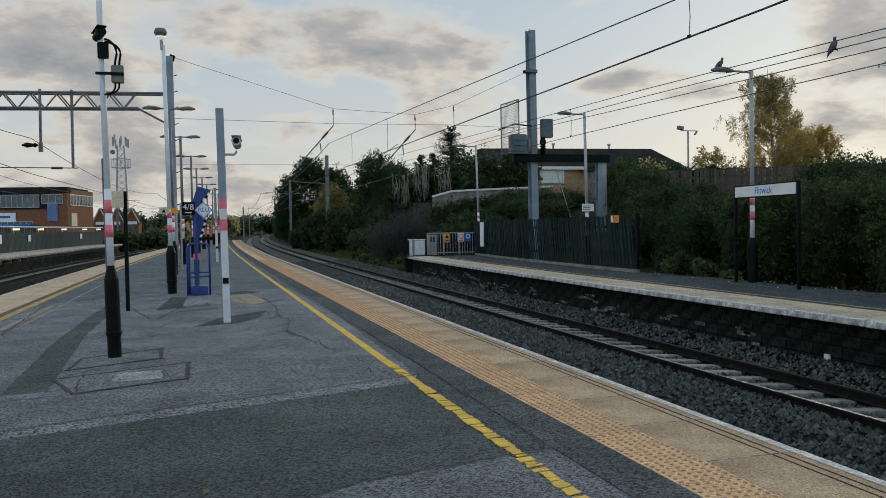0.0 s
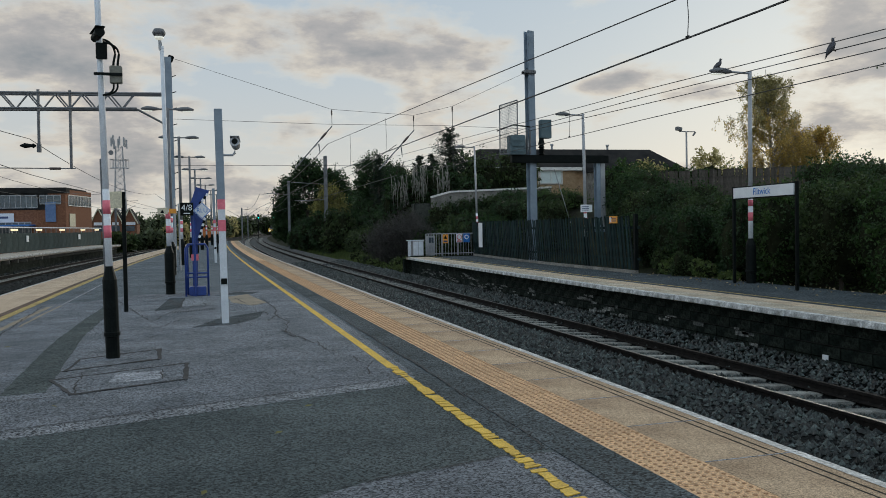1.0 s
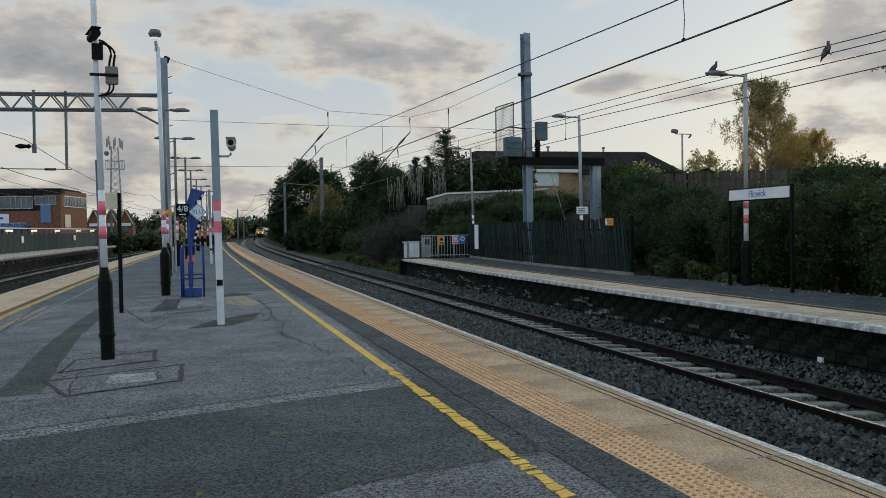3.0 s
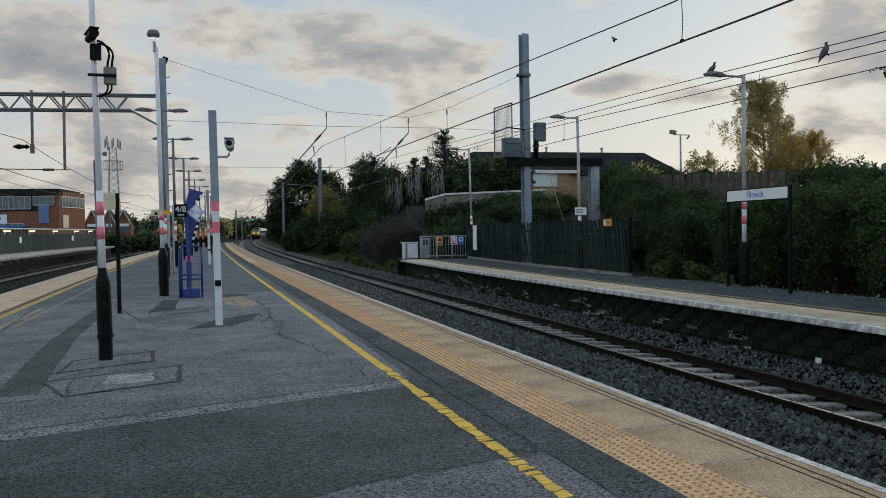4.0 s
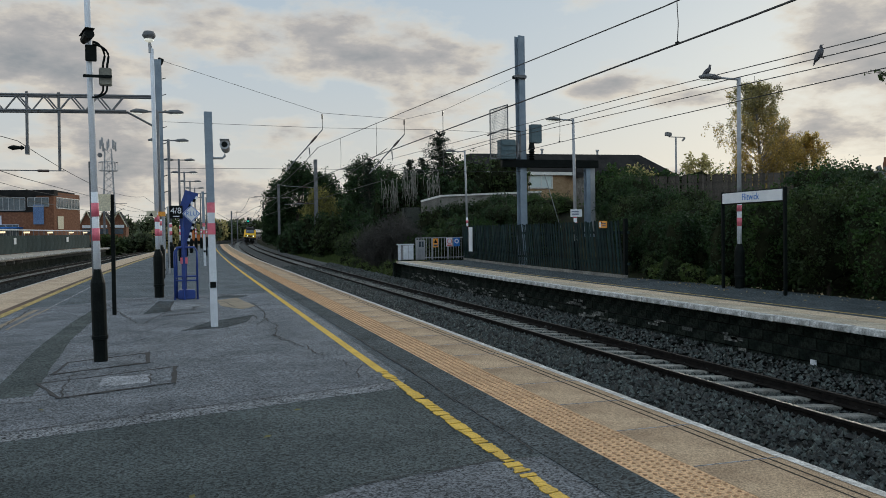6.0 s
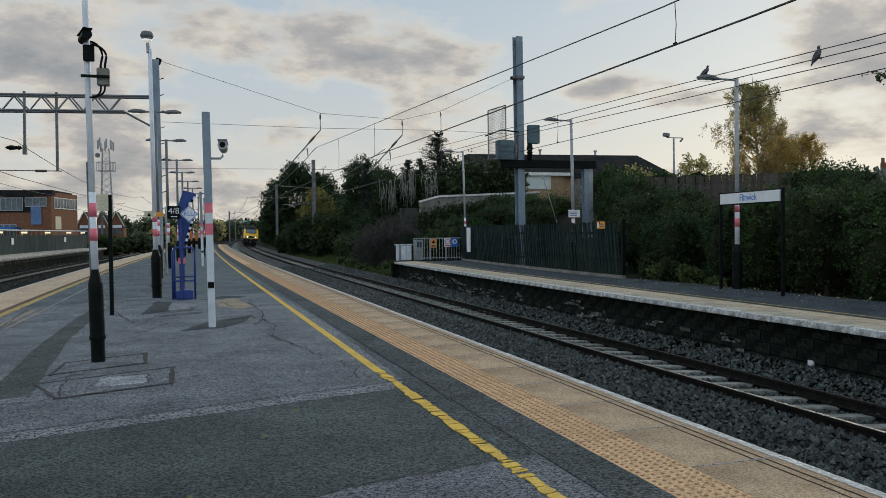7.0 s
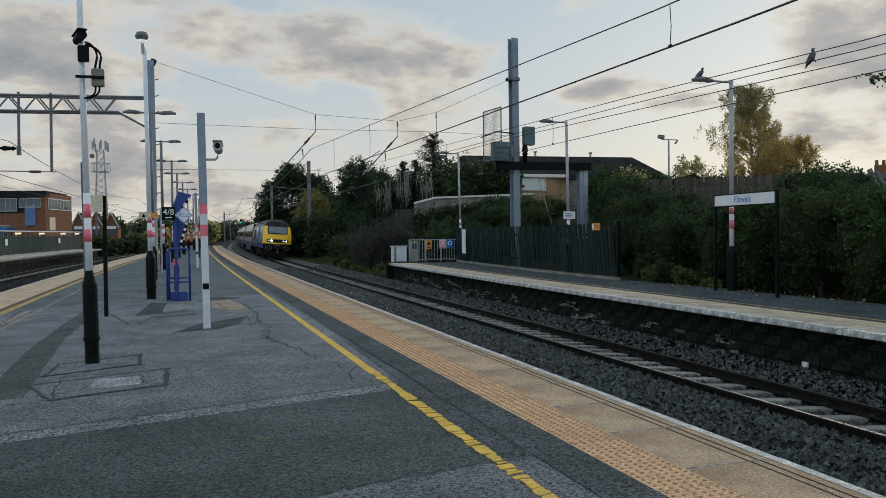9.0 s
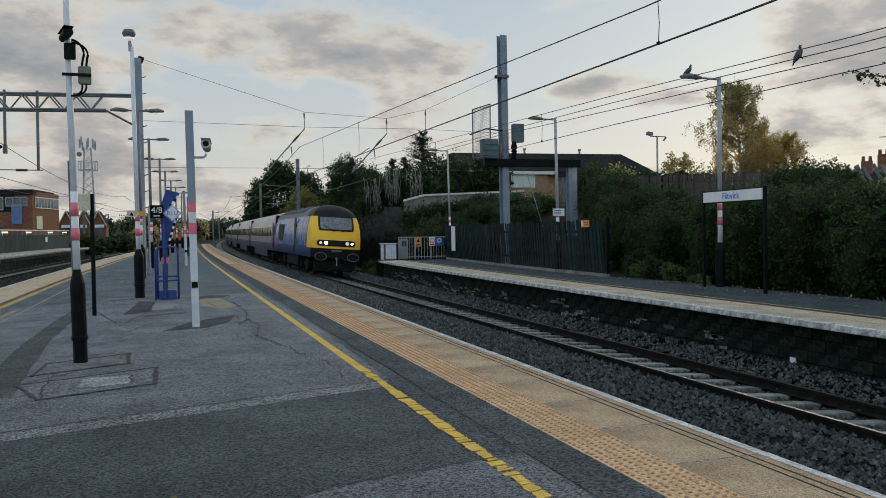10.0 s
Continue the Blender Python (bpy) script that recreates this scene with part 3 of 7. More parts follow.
# rails and sleepers
RAIL = [(-0.07, 0), (0.07, 0), (0.07, 0.012), (0.012, 0.03), (0.012, 0.11), (0.035, 0.12), (0.035, 0.158), (-0.035, 0.158), (-0.035, 0.12), (-0.012, 0.11), (-0.012, 0.03), (-0.07, 0.012)]
HEAD = [(-0.028, 0.1585), (0.028, 0.1585), (0.026, 0.1615), (-0.026, 0.1615)]
sl = Geo().box((0, 0, -0.09), (2.5, 0.26, 0.18), taper=0.93).mesh("sleeper", M["sleeper"], bevel=0.012)
for k, (cx, f) in enumerate(TRACKS):
    tr = thing("railway_track", "running rails on concrete sleepers in dark ballast", "railway track", group="railway tracks", kind="structure")
    for side in (-0.752, 0.752):
        up_by = CANT * (0.5 - side / 1.504) if f is bend else 0.0
        part("rail", Geo().sweep(along(cx + side, f, -60, 600, 5, RAILZ - 0.16 + up_by), RAIL), M["rail"], tr)
        part("rail_head", Geo().sweep(along(cx + side, f, -60, 600, 5, RAILZ - 0.16 + up_by), HEAD), M["rail_head"], tr, "worn rail head")
    y0, count = ((4.0, 120) if k == 1 else (30.0, 60))
    for i in range(count):
        y = y0 + 0.65 * i
        s = part("sleeper", sl, M["sleeper"], tr)
        s.matrix_basis = pose(cx + f(y), y, RAILZ - 0.175 + (CANT / 2 if f is bend else 0), 0, LEAN if f is bend else 0, -math.degrees(math.atan(f(y + 1) - f(y))))
    rest = Geo()
    for i in range(300):
        y = y0 + 0.65 * (count + i)
        rest.box((cx + f(y), y, RAILZ - 0.265), (2.45, 0.25, 0.18), -math.degrees(math.atan(f(y + 1) - f(y))))
    tagged(part("far_sleepers", rest, M["sleeper"], tr), kind="stuff")


# ---- island platform ----
island = thing("platform_1", "island platform of patched grey asphalt with buff tactile edges", "platform", kind="structure")


def band(a, b, fa, fb, y0, y1, z, step=3.0, depth=0.02):
    """A strip laid on the platform between two lines."""
    g = Geo()
    L, R = along(a, fa, y0, y1, step, z), along(b, fb, y0, y1, step, z)
    n = len(L)
    lo = [(x, y, zz - depth) for x, y, zz in L + R]
    g.add(L + R, [(i, n + i, n + i + 1, i + 1) for i in range(n - 1)])
    g.add(lo + L + R, [(n - 1, 2 * n - 1, 4 * n - 1, 3 * n - 1), (0, n, 3 * n, 2 * n)] + [(i, i + 1, 2 * n + i + 1, 2 * n + i) for i in range(n - 1)] + [(n + i, n + i + 1, 3 * n + i + 1, 3 * n + i) for i in range(n - 1)])
    return g


part("surface", band(LN + 1.25, RN - 1.21, lbend, bend, -30, END, 0.0, 3, 0.15), M["asphalt"], island)
core = Geo()
L, R = along(LN + 0.10, lbend, -30, END, 4), along(RN - 0.10, bend, -30, END, 4)
core.prism([(x, y) for x, y, _ in L] + [(x, y) for x, y, _ in R[::-1]], -1.4, -0.08)
part("base_wall", core, M["brick_dark"], island, "sooty brick platform wall, darkened further for shade")
ramp = Geo()
xl, xr = LN + lbend(END), RN + bend(END)
ramp.add([(xl, END, 0), (xr, END, 0), (xr + 0.6, END + 10, -1.2), (xl + 0.6, END + 10, -1.2), (xl, END, -1.3), (xr, END, -1.3)], [(0, 1, 2, 3), (0, 3, 4), (1, 5, 2)])
part("end_ramp", ramp, M["asphalt"], island)


def edge(sign, nose, f, y0, y_joint, y1, tile0, tile1):
    """Coping slabs, tactile tiles and painted lines of one platform edge."""
    w = 0.772
    slab_len = SLAB
    # slab outline with its two shallow grooves, swept across
    prof = [(0, 0), (w - 0.27, 0), (w - 0.27, -0.008), (w - 0.258, -0.008), (w - 0.258, 0), (w - 0.19, 0), (w - 0.19, -0.008), (w - 0.178, -0.008), (w - 0.178, 0), (w - 0.02, 0), (w, -0.02), (w, -0.10), (0, -0.10)]
    n = len(prof)
    sm = Geo()
    sm.add([(sign * (a - w), y, b) for y in (0.004, slab_len - 0.004) for a, b in prof], [tuple(range(n)), tuple(range(n, 2 * n))] + [(i, (i + 1) % n, n + (i + 1) % n, n + i) for i in range(n)])
    top_, tact_ = (M["coping"], M["tactile"]) if sign > 0 else (M["coping_buff"], M["coping_buff"])
    slab = sm.mesh("coping_slab", top_)
    gr = Geo()
    for a in (w - 0.27, w - 0.19):
        gr.box((sign * (a + 0.006 - w), slab_len / 2, -0.006), (0.015, slab_len - 0.01, 0.016))
    grooves = gr.mesh("grooves", M["groove"])
    mortar = Geo().box((sign * (-w / 2), slab_len, -0.008), (w - 0.02, 0.014, 0.02)).mesh("mortar_joint", M["patch_pale"])
    wp = Geo()
    wp.add([(sign * x, y, z) for y in (0.004, slab_len - 0.004) for x, z in ((-0.10, 0.003), (-0.02, 0.003), (0.003, -0.02), (0.003, -0.075))], [(0, 1, 5, 4), (1, 2, 6, 5), (2, 3, 7, 6)])
    white = wp.mesh("white_edge", M["edge_white"])
    y = y0
    i = 0
    while y < y_joint:
        tilt = -math.degrees(math.atan(f(y + 1) - f(y)))
        s = part("coping_slab", slab, None, island)
        s.matrix_basis = pose(nose + f(y), y, random.uniform(-0.003, 0.003), 0, 0, tilt)
        part("white_edge", white, None, s, "worn white edge paint")
        part("grooves", grooves, None, s, "dark drainage grooves")
        part("mortar_joint", mortar, None, s, "pale mortar joint")
        y += slab_len
        i += 1
    rest = Geo().sweep(along(nose, f, y, y1, 3), [(sign * (a - w), b) for a, b in ((0, 0), (w - 0.02, 0), (w, -0.02), (w, -0.10), (0, -0.10))])
    part("far_coping", rest, top_, island)
    part("far_white_edge", Geo().sweep(along(nose, f, y, y1, 3), [(sign * -0.10, 0.003), (sign * -0.02, 0.003), (sign * 0.003, -0.02), (sign * 0.003, -0.075)], close=False), M["edge_white"], island)
    # tactile tiles
    tg = Geo().box((0, 0.2, -0.03), (0.43, 0.394, 0.06))
    tile = tg.mesh("tactile_tile", tact_)
    bl = Geo()
    for a in range(6):
        for b in range(6):
            bl.lathe((-0.179 + a * 0.0716, 0.033 + b * 0.0667, 0.0), [(0.015, 0.0), (0.011, 0.006)], 7)
    bl = bl.mesh("blisters", M["blister"])
    cxt = nose - sign * (w + 0.217)
    y = tile0
    while y < tile1:
        t = part("tactile_tile", tile, None, island)
        t.matrix_basis = pose(cxt + f(y), y, random.uniform(-0.002, 0.002), 0, 0, -math.degrees(math.atan(f(y + 1) - f(y))))
        part("blisters", bl, None, t, "worn brown blisters")
        y += 0.4
    part("far_tactile", band(cxt - 0.215, cxt + 0.215, f, f, y, y1, 0.001), tact_, island)
    part("near_tactile", band(cxt - 0.215, cxt + 0.215, f, f, -30, tile0, 0.001), tact_, island)
    yl = nose - sign * (1.88 if sign > 0 else 1.46)
    a, b = sorted((yl - 0.055, yl + 0.055)) if sign > 0 else (yl - 0.08, yl + 0.08)
    part("yellow_line", band(a, b, f, f, 9.0, y1, 0.006), M["yellow" if sign > 0 else "yellow_worn"], island, "yellow painted line")
    a, b = sorted((cxt - sign * 0.222, yl + sign * (0.30 if sign > 0 else 0.09)))
    part("dark_strip", band(a, b, f, f, -30, y1, 0.004), M["asphalt_dark" if sign > 0 else "brown_band"], island, "dark strip beside the tiles")
    part("near_coping", Geo().sweep(along(nose, f, -30, y0, 3), [(sign * (a - w), b) for a, b in ((0, 0), (w - 0.02, 0), (w, -0.02), (w, -0.10), (0, -0.10))]), M["coping"], island)
    return yl


edge(1, RN, bend, 2.6, 43, END, 3.5, 43)
edge(-1, LN, lbend, 15.0, 16, END, 15.0, 16)
# the near stretch of the yellow line is cracked into separate flakes
g = Geo()
y = 2.4
while y < 9.0:
    # one length of paint with ragged sides, ended by a slanting crack
    ln = random.choice((0.04, 0.06, 0.09, 0.12, 0.17)) * (0.7 + 0.07 * y)
    n = max(2, int(ln / 0.025))
    worn = random.uniform(-0.006, 0.028)
    slant = random.uniform(-0.02, 0.035)
    left, right = [], []
    for i in range(n + 1):
        yy_ = y + ln * i / n
        left.append((1.994 + worn + random.uniform(-0.006, 0.009), yy_))
        right.append((2.110 - worn * 0.5 + random.uniform(-0.009, 0.006), yy_ + slant))
    g.prism(left + right[::-1], 0.004, 0.0095)
    y += ln + random.choice((0.010, 0.018, 0.026, 0.04))
part("yellow_flakes", g, M["yellow"], island, "cracked yellow line paint")


def patch(name, outline, material, z=0.004, label=""):
    """A laid patch with a wavering outline."""
    pts = []
    for i in range(len(outline)):
        a, b = Vector(outline[i]), Vector(outline[(i + 1) % len(outline)])
        n = max(2, int((b - a).length / 0.12))
        for k in range(n):
            p = a.lerp(b, k / n)
            pts.append((p.x + random.uniform(-0.012, 0.012), p.y + random.uniform(-0.012, 0.012)))
    return part(name, Geo().prism(pts, -0.02, z), M[material], island, label)


def crack(points, w=0.006):
    pts = []
    for a, b in zip(points, points[1:]):
        a, b = Vector(a), Vector(b)
        n = max(2, int((b - a).length / 0.10))
        pts += [a.lerp(b, k / n) + Vector((random.uniform(-1, 1), random.uniform(-1, 1))) * 0.025 for k in range(n)]
    g = Geo()
    n = len(pts)
    L, R = [], []
    for i, p in enumerate(pts):
        d = pts[min(i + 1, n - 1)] - pts[max(i - 1, 0)]
        side = Vector((d.y, -d.x)).normalized() * w * (1 + p.y / 12)
        a, b = p - side * random.uniform(0.2, 0.8), p + side * random.uniform(0.2, 0.8)
        L.append((a.x, a.y, 0.0105))
        R.append((b.x, b.y, 0.0105))
    g.add(L + R, [(i, i + 1, n + i + 1, n + i) for i in range(n - 1)])
    part("crack", g, M["crack"], island)


patch("worn_surface", [(-3.4, 6.75), (-1.58, 7.24), (2.17, 8.39), (2.30, 14.0), (2.2, 22.3), (0.3, 22.0), (-1.5, 21.9), (-2.57, 20.2), (-3.5, 19.9)], "asphalt_old", 0.003, "worn pale asphalt")
patch("newer_surface", [(-3.5, 0.5), (-3.4, 6.46), (-1.52, 6.96), (1.96, 7.98), (2.3, 8.2), (2.33, 5.21), (2.33, 0.5)], "asphalt_near", 0.0022, "newer dark asphalt")
patch("trench_strip", [(-3.4, 6.45), (-1.52, 6.95), (1.95, 7.98), (2.17, 8.39), (-1.58, 7.24), (-3.4, 6.75)], "trench", 0.004, "pale trench repair")
patch("trench_strip", [(-1.97, 18.92), (-2.06, 16.06), (-2.07, 13.06), (-2.01, 11.09), (-1.92, 8.85), (-1.50, 8.91), (-1.61, 10.93), (-1.73, 13.44), (-1.72, 16.4), (-1.80, 18.6)], "trench_dark", 0.005, "dark trench repair")
patch("surface_seam", [(-3.15, 14.65), (-3.26, 15.17), (-3.23, 17.33), (-3.19, 19.26), (-3.08, 19.35), (-3.12, 16.48)], "patch_buff", 0.0055, "pale broken seam")
patch("surface_seam", [(-3.00, 15.4), (-3.00, 17.5), (-2.95, 19.45), (-2.90, 19.45), (-2.95, 17.5), (-2.96, 15.4)], "patch_buff", 0.0055, "pale broken seam")
patch("surface_seam", [(-2.96, 19.6), (-2.91, 27.0), (-2.87, 27.0), (-2.93, 19.6)], "patch_pale", 0.0052)
def rimmed(q, w=0.030):
    """A sunk chamber frame: a worn panel inside dark sealed joints."""
    patch("chamber_frame", q, "asphalt_old", 0.0062)
    c = sum((Vector(p) for p in q), Vector((0, 0))) / len(q)
    for i in range(4):
        a, b = Vector(q[i]), Vector(q[(i + 1) % 4])
        n_ = Vector((-(b - a).y, (b - a).x)).normalized()
        n_ *= w * (1.6 if i == 1 else 1.0) * (1 if n_.dot(c - a) > 0 else -1) * (1.6 if i % 2 == 0 else 1.0)
        patch("sealed_joint", [tuple(a), tuple(b), tuple(b + n_), tuple(a + n_)], "crack", 0.0085 + 0.0006 * i)


rimmed([(-1.48, 11.09), (-0.54, 11.61), (-0.49, 10.68), (-1.52, 10.15)])
rimmed([(-1.59, 9.62), (-0.17, 10.27), (-0.16, 9.11), (-1.25, 8.65)])
patch("chamber_cover", [(-0.92, 9.74), (-0.44, 9.82), (-0.42, 9.28), (-0.96, 9.13)], "patch_pale", 0.0082, "pale concrete chamber cover")
patch("buff_repair", [(0.59, 20.07), (1.09, 20.71), (1.36, 18.09), (1.03, 17.55), (0.66, 18.44)], "patch_buff", 0.006, "buff mortar repair")
patch("post_collar", [(-0.14, 14.0), (0.3, 15.2), (1.16, 16.2), (0.98, 15.0), (0.55, 14.2)], "asphalt_dark", 0.005)
patch("repair", [(0.3, 20.6), (0.9, 21.6), (1.4, 21.3), (1.2, 20.7)], "asphalt_dark", 0.006)
patch("repair", [(-0.9, 17.2), (-0.7, 20.5), (-0.35, 20.2), (-0.42, 17.7)], "asphalt_dark", 0.006)
patch("repair", [(-0.6, 17.9), (-0.55, 19.6), (0.3, 19.8), (0.4, 18.2)], "trench", 0.0055)
patch("near_surface", [(-0.6, 3.0), (0.61, 4.79), (0.92, 4.98), (1.94, 5.23), (2.33, 5.21), (2.30, 2.5), (1.0, 1.5)], "asphalt_old", 0.003, "worn pale asphalt")
patch("dark_repair", [(2.12, 8.5), (2.34, 8.5), (2.34, 5.3), (2.14, 5.3)], "asphalt_dark", 0.0035)
drain = Geo()
for i in range(16):
    drain.box((-0.49 + 0.05 * i, 16.75 + 0.028 * i, 0.006), (0.02, 0.30, 0.012), -2)
part("drain_grate", drain, M["crack"], island, "rusty drain grate")
for c in ([(-0.37, 20.24), (-0.44, 17.62), (-0.74, 19.93), (-1.17, 21.0)],
          [(-0.85, 15.11), (-0.44, 17.62), (0.35, 17.89)], [(-1.54, 9.63), (-0.95, 10.44), (-0.51, 10.8)], [(-1.23, 8.63), (-0.16, 9.15)], [(0.92, 4.98), (1.94, 5.23), (2.33, 5.21)],
          [(-1.58, 7.24), (2.17, 8.39)], [(-3.2, 8.2), (-1.23, 8.63)], [(2.32, 5.3), (2.36, 8.4), (2.35, 14.0)], [(0.3, 21.9), (2.0, 21.8)], [(-3.4, 24), (-2.0, 21), (-0.9, 15.4)], [(-0.19, 10.26), (-0.16, 9.15), (-1.23, 8.63), (-1.3, 9.97), (-0.19, 10.26)], [(-0.51, 10.8), (-0.53, 11.63), (-1.58, 11.64)], [(-0.43, 9.15), (-0.45, 9.82), (-0.87, 9.8)], [(0.35, 14.3), (-0.2, 14.05)], [(0.5, 14.5), (1.2, 15.4), (1.15, 16.2)], [(-3.3, 19.7), (-1.6, 20.1), (0.3, 21.7), (2.2, 22.2)], [(-3.0, 13.7), (-3.3, 19.6)], [(0.35, 19.9), (0.95, 19.3), (1.5, 19.9)], [(1.2, 13.0), (1.5, 11.2)], [(-0.6, 13.2), (-1.3, 12.2)], [(0.40, 18.2), (0.9, 17.6), (1.4, 18.0), (1.9, 19.0)],
          [(1.33, 19.11), (1.42, 16.38), (1.29, 15.43), (1.41, 14.07), (1.21, 12.49)], [(1.34, 15.41), (1.2, 14.79), (1.04, 14.23)], [(1.55, 11.52), (1.53, 10.76), (1.64, 10.3)], [(1.91, 9.48), (1.76, 8.94), (1.69, 8.53)], [(1.21, 12.49), (1.31, 12.05), (1.47, 12.13)], [(-1.0, 19.8), (-0.7, 19.87), (-0.5, 18.75), (-0.31, 17.18)], [(-0.62, 18.18), (-0.73, 17.94)], [(-0.31, 17.18), (-0.13, 17.95), (0.07, 17.57), (0.08, 18.48), (0.4, 18.85)], [(-0.15, 14.09), (0.3, 14.44), (1.07, 15.77)], [(0.05, 14.66), (0.37, 13.94), (0.82, 14.74), (1.0, 14.66)], [(0.76, 19.53), (0.91, 18.09), (1.3, 18.23)], [(-0.97, 14.16), (-0.66, 14.21), (-0.37, 15.27), (-0.12, 15.83)], [(1.78, 9.98), (1.79, 9.47), (1.86, 9.35)], [(-1.51, 8.85), (-1.3, 8.97), (-0.98, 9.06)], [(0.21, 20.97), (1.1, 21.85), (2.28, 23.27)], [(-1.53, 20.79), (-0.87, 21.51), (-0.34, 21.85)]):
    crack(c, 0.009)
for x, y, r in ((0.89, 7.28, 20), (-0.01, 5.08, 70), (-1.3, 8.1, 120), (0.55, 6.4, 40), (-2.6, 12.6, 10)):
    lf = Geo().add([(-0.045, 0, 0.012), (0, 0.02, 0.02), (0.05, 0.004, 0.014), (0.005, -0.018, 0.012)], [(0, 1, 2, 3)])
    ob = part("fallen_leaf", lf, M["yellow_leaf"])
    ob.matrix_basis = pose(x, y, 0.004, 0, 0, r)
    tagged(ob, "dry yellow fallen leaf on the asphalt", "leaf", "fallen leaves")


# ---- poles of the island platform ----
def cone_pole(geo, base, z0, z1, r0, r1, tx, n=14):
    """A round column that leans tx metres sideways for each metre of height."""
    x, y = base
    return geo.tube([(x + tx * z0, y, z0), (x + tx * z1, y, z1)], [r0, r1], n)


def banded_column(name, label, base, height, r, tx=0.0, pink=((1.66, 1.45), (2.0, 1.83)), white_top=2.12, shoe=1.16, group="banded columns", grey="pole_white"):
    """A tapered steel column: black shoe, white and pink bands, grey above."""
    x, y = base
    ob = thing(name, label, "lamp post", (x, y, 0), group=group)
    s = Geo()
    s.tube([(tx * a, 0, a) for a in (0, 0.01, 0.27, 0.28, 0.285, 0.33, 0.335, 0.345, shoe - 0.19, shoe - 0.17, shoe - 0.16, shoe)], [r * 2.2, r * 2.2, r * 2.2, r * 2.25, r * 2.6, r * 2.6, r * 2.38, r * 2.35, r * 2.3, r * 2.28, r * 2.2, r * 1.15], 16)
    part("shoe", s, M["black"], ob, "black painted base")
    part("column", cone_pole(Geo(), (0, 0), shoe - 0.02, height, r * 1.08, r * 0.92, tx), M[grey], ob, smooth=True)
    part("white_band", cone_pole(Geo(), (0, 0), shoe + 0.0, white_top, r * 1.08 + 0.003, r * 1.03 + 0.003, tx), M["white"], ob, smooth=True)
    for a, b in pink:
        part("pink_band", cone_pole(Geo(), (0, 0), b, a, r * 1.06 + 0.006, r * 1.06 + 0.006, tx), M["pink"], ob, "faded pink band", smooth=True)
    return ob


def cctv(parent, at, rz, arm=None, size=1.0, dark=False):
    m = "black" if dark else "galv"
    c = Geo()
    c.tube([(0, -0.20 * size, 0), (0, 0.17 * size, 0)], [0.088 * size, 0.075 * size], 14)
    ob = part("camera_housing", c, M[m], parent, "camera housing", smooth=False)
    ob.matrix_basis = pose(*at, -8, 0, rz)
    part("sunshield", Geo().box((0, -0.03 * size, 0.085 * size), (0.17 * size, 0.46 * size, 0.012)), M[m], ob, bevel=0.004)
    part("camera_lens", Geo().tube([(0, -0.205 * size, 0), (0, -0.19 * size, 0)], 0.055 * size, 12), M["black"], ob)
    return ob


near_pole = banded_column("camera_pole", "slim grey pole with pink and white bands and a black base", (-1.08, 11.04), 5.4, 0.038, tx=-0.015, pink=((1.985, 1.815), (1.67, 1.515)), group="camera poles")
ob = cctv(near_pole, (-0.075, -0.06, 4.02), 20, dark=True, size=0.68)
part("camera_mount", Geo().box((-0.03, -0.06, 3.83), (0.13, 0.05, 0.20)), M["black"], near_pole, "black mounting plate", bevel=0.008)
part("junction_box", Geo().box((0.13, -0.04, 3.545), (0.145, 0.11, 0.215)), M["box_olive"], near_pole, "grey junction box", bevel=0.01)
part("bracket", Geo().box((0.045, -0.11, 3.54), (0.33, 0.025, 0.035)), M["black"], near_pole, bevel=0.004)
for k in (0, 0.045):
    arc = [(-0.01 + (0.135 + k) * math.sin(t), -0.09 + 0.03 * t, 3.80 + (0.165 - k * 0.7) * math.cos(t)) for t in (math.pi / 2 * i / 8 for i in range(9))]
    part("cable", Geo().tube(arc + [(0.105 + k * 1.1, -0.05, 3.70), (0.10 + k * 1.1, -0.045, 3.64)], 0.014, 8), M["black"], near_pole, smooth=True)
    low_arc = [(-0.03 + (0.13 + k) * math.cos(t), -0.04, 3.40 - 0.11 * math.sin(t)) for t in (math.pi / 2 * i / 6 for i in range(7))]
    part("cable", Geo().tube([(0.10 + k, -0.04, 3.46)] + low_arc, 0.012, 8), M["black"], near_pole, smooth=True)
part("conduit", cone_pole(Geo(), (-0.055, 0.02), 0.5, 2.5, 0.012, 0.012, -0.012), M["mast_grey"], near_pole)

sp = thing("notice_post", "black square post holding a cream notice plate", "sign post", (-1.43, 17.37, 0))
part("post", Geo().box((0, 0, 1.19), (0.075, 0.075, 2.38)), M["black"], sp, bevel=0.006)
pl = part("plate", Geo().box((0, 0, 0), (0.36, 0.02, 0.33)), M["cream"], sp, "cream notice plate seen at a slant", bevel=0.004)
pl.matrix_basis = pose(-0.16, -0.04, 2.22, 0, 0, -38)

lamp2 = banded_column("lamp_post", "tall grey lamp post with pink bands and a round lantern", (-0.73, 21.69), 6.2, 0.052, tx=-0.010, pink=((2.06, 1.90), (1.72, 1.54)), shoe=1.21, group="platform lamp posts")
hd = Geo().tube([(-0.09, 0, 6.10), (-0.09, 0, 6.20), (-0.11, 0, 6.36)], [0.05, 0.05, 0.035], 10)
part("spigot", hd, M["galv"], lamp2)
part("lantern", Geo().lathe((-0.12, 0, 6.38), [(0.06, 0.0), (0.145, 0.10), (0.165, 0.15), (0.12, 0.24), (0.04, 0.26)], 16), M["mast_grey"], lamp2, "round lantern", smooth=True)
part("lens", Geo().lathe((-0.12, -0.03, 6.345), [(0.02, 0.0), (0.10, 0.03), (0.12, 0.075)], 14), M["lamp_glow"], lamp2, "lit lens", smooth=True)
part("notice", Geo().box((0.10, -0.09, 2.09), (0.17, 0.015, 0.12)), M["orange"], lamp2, "orange notice", bevel=0.003)
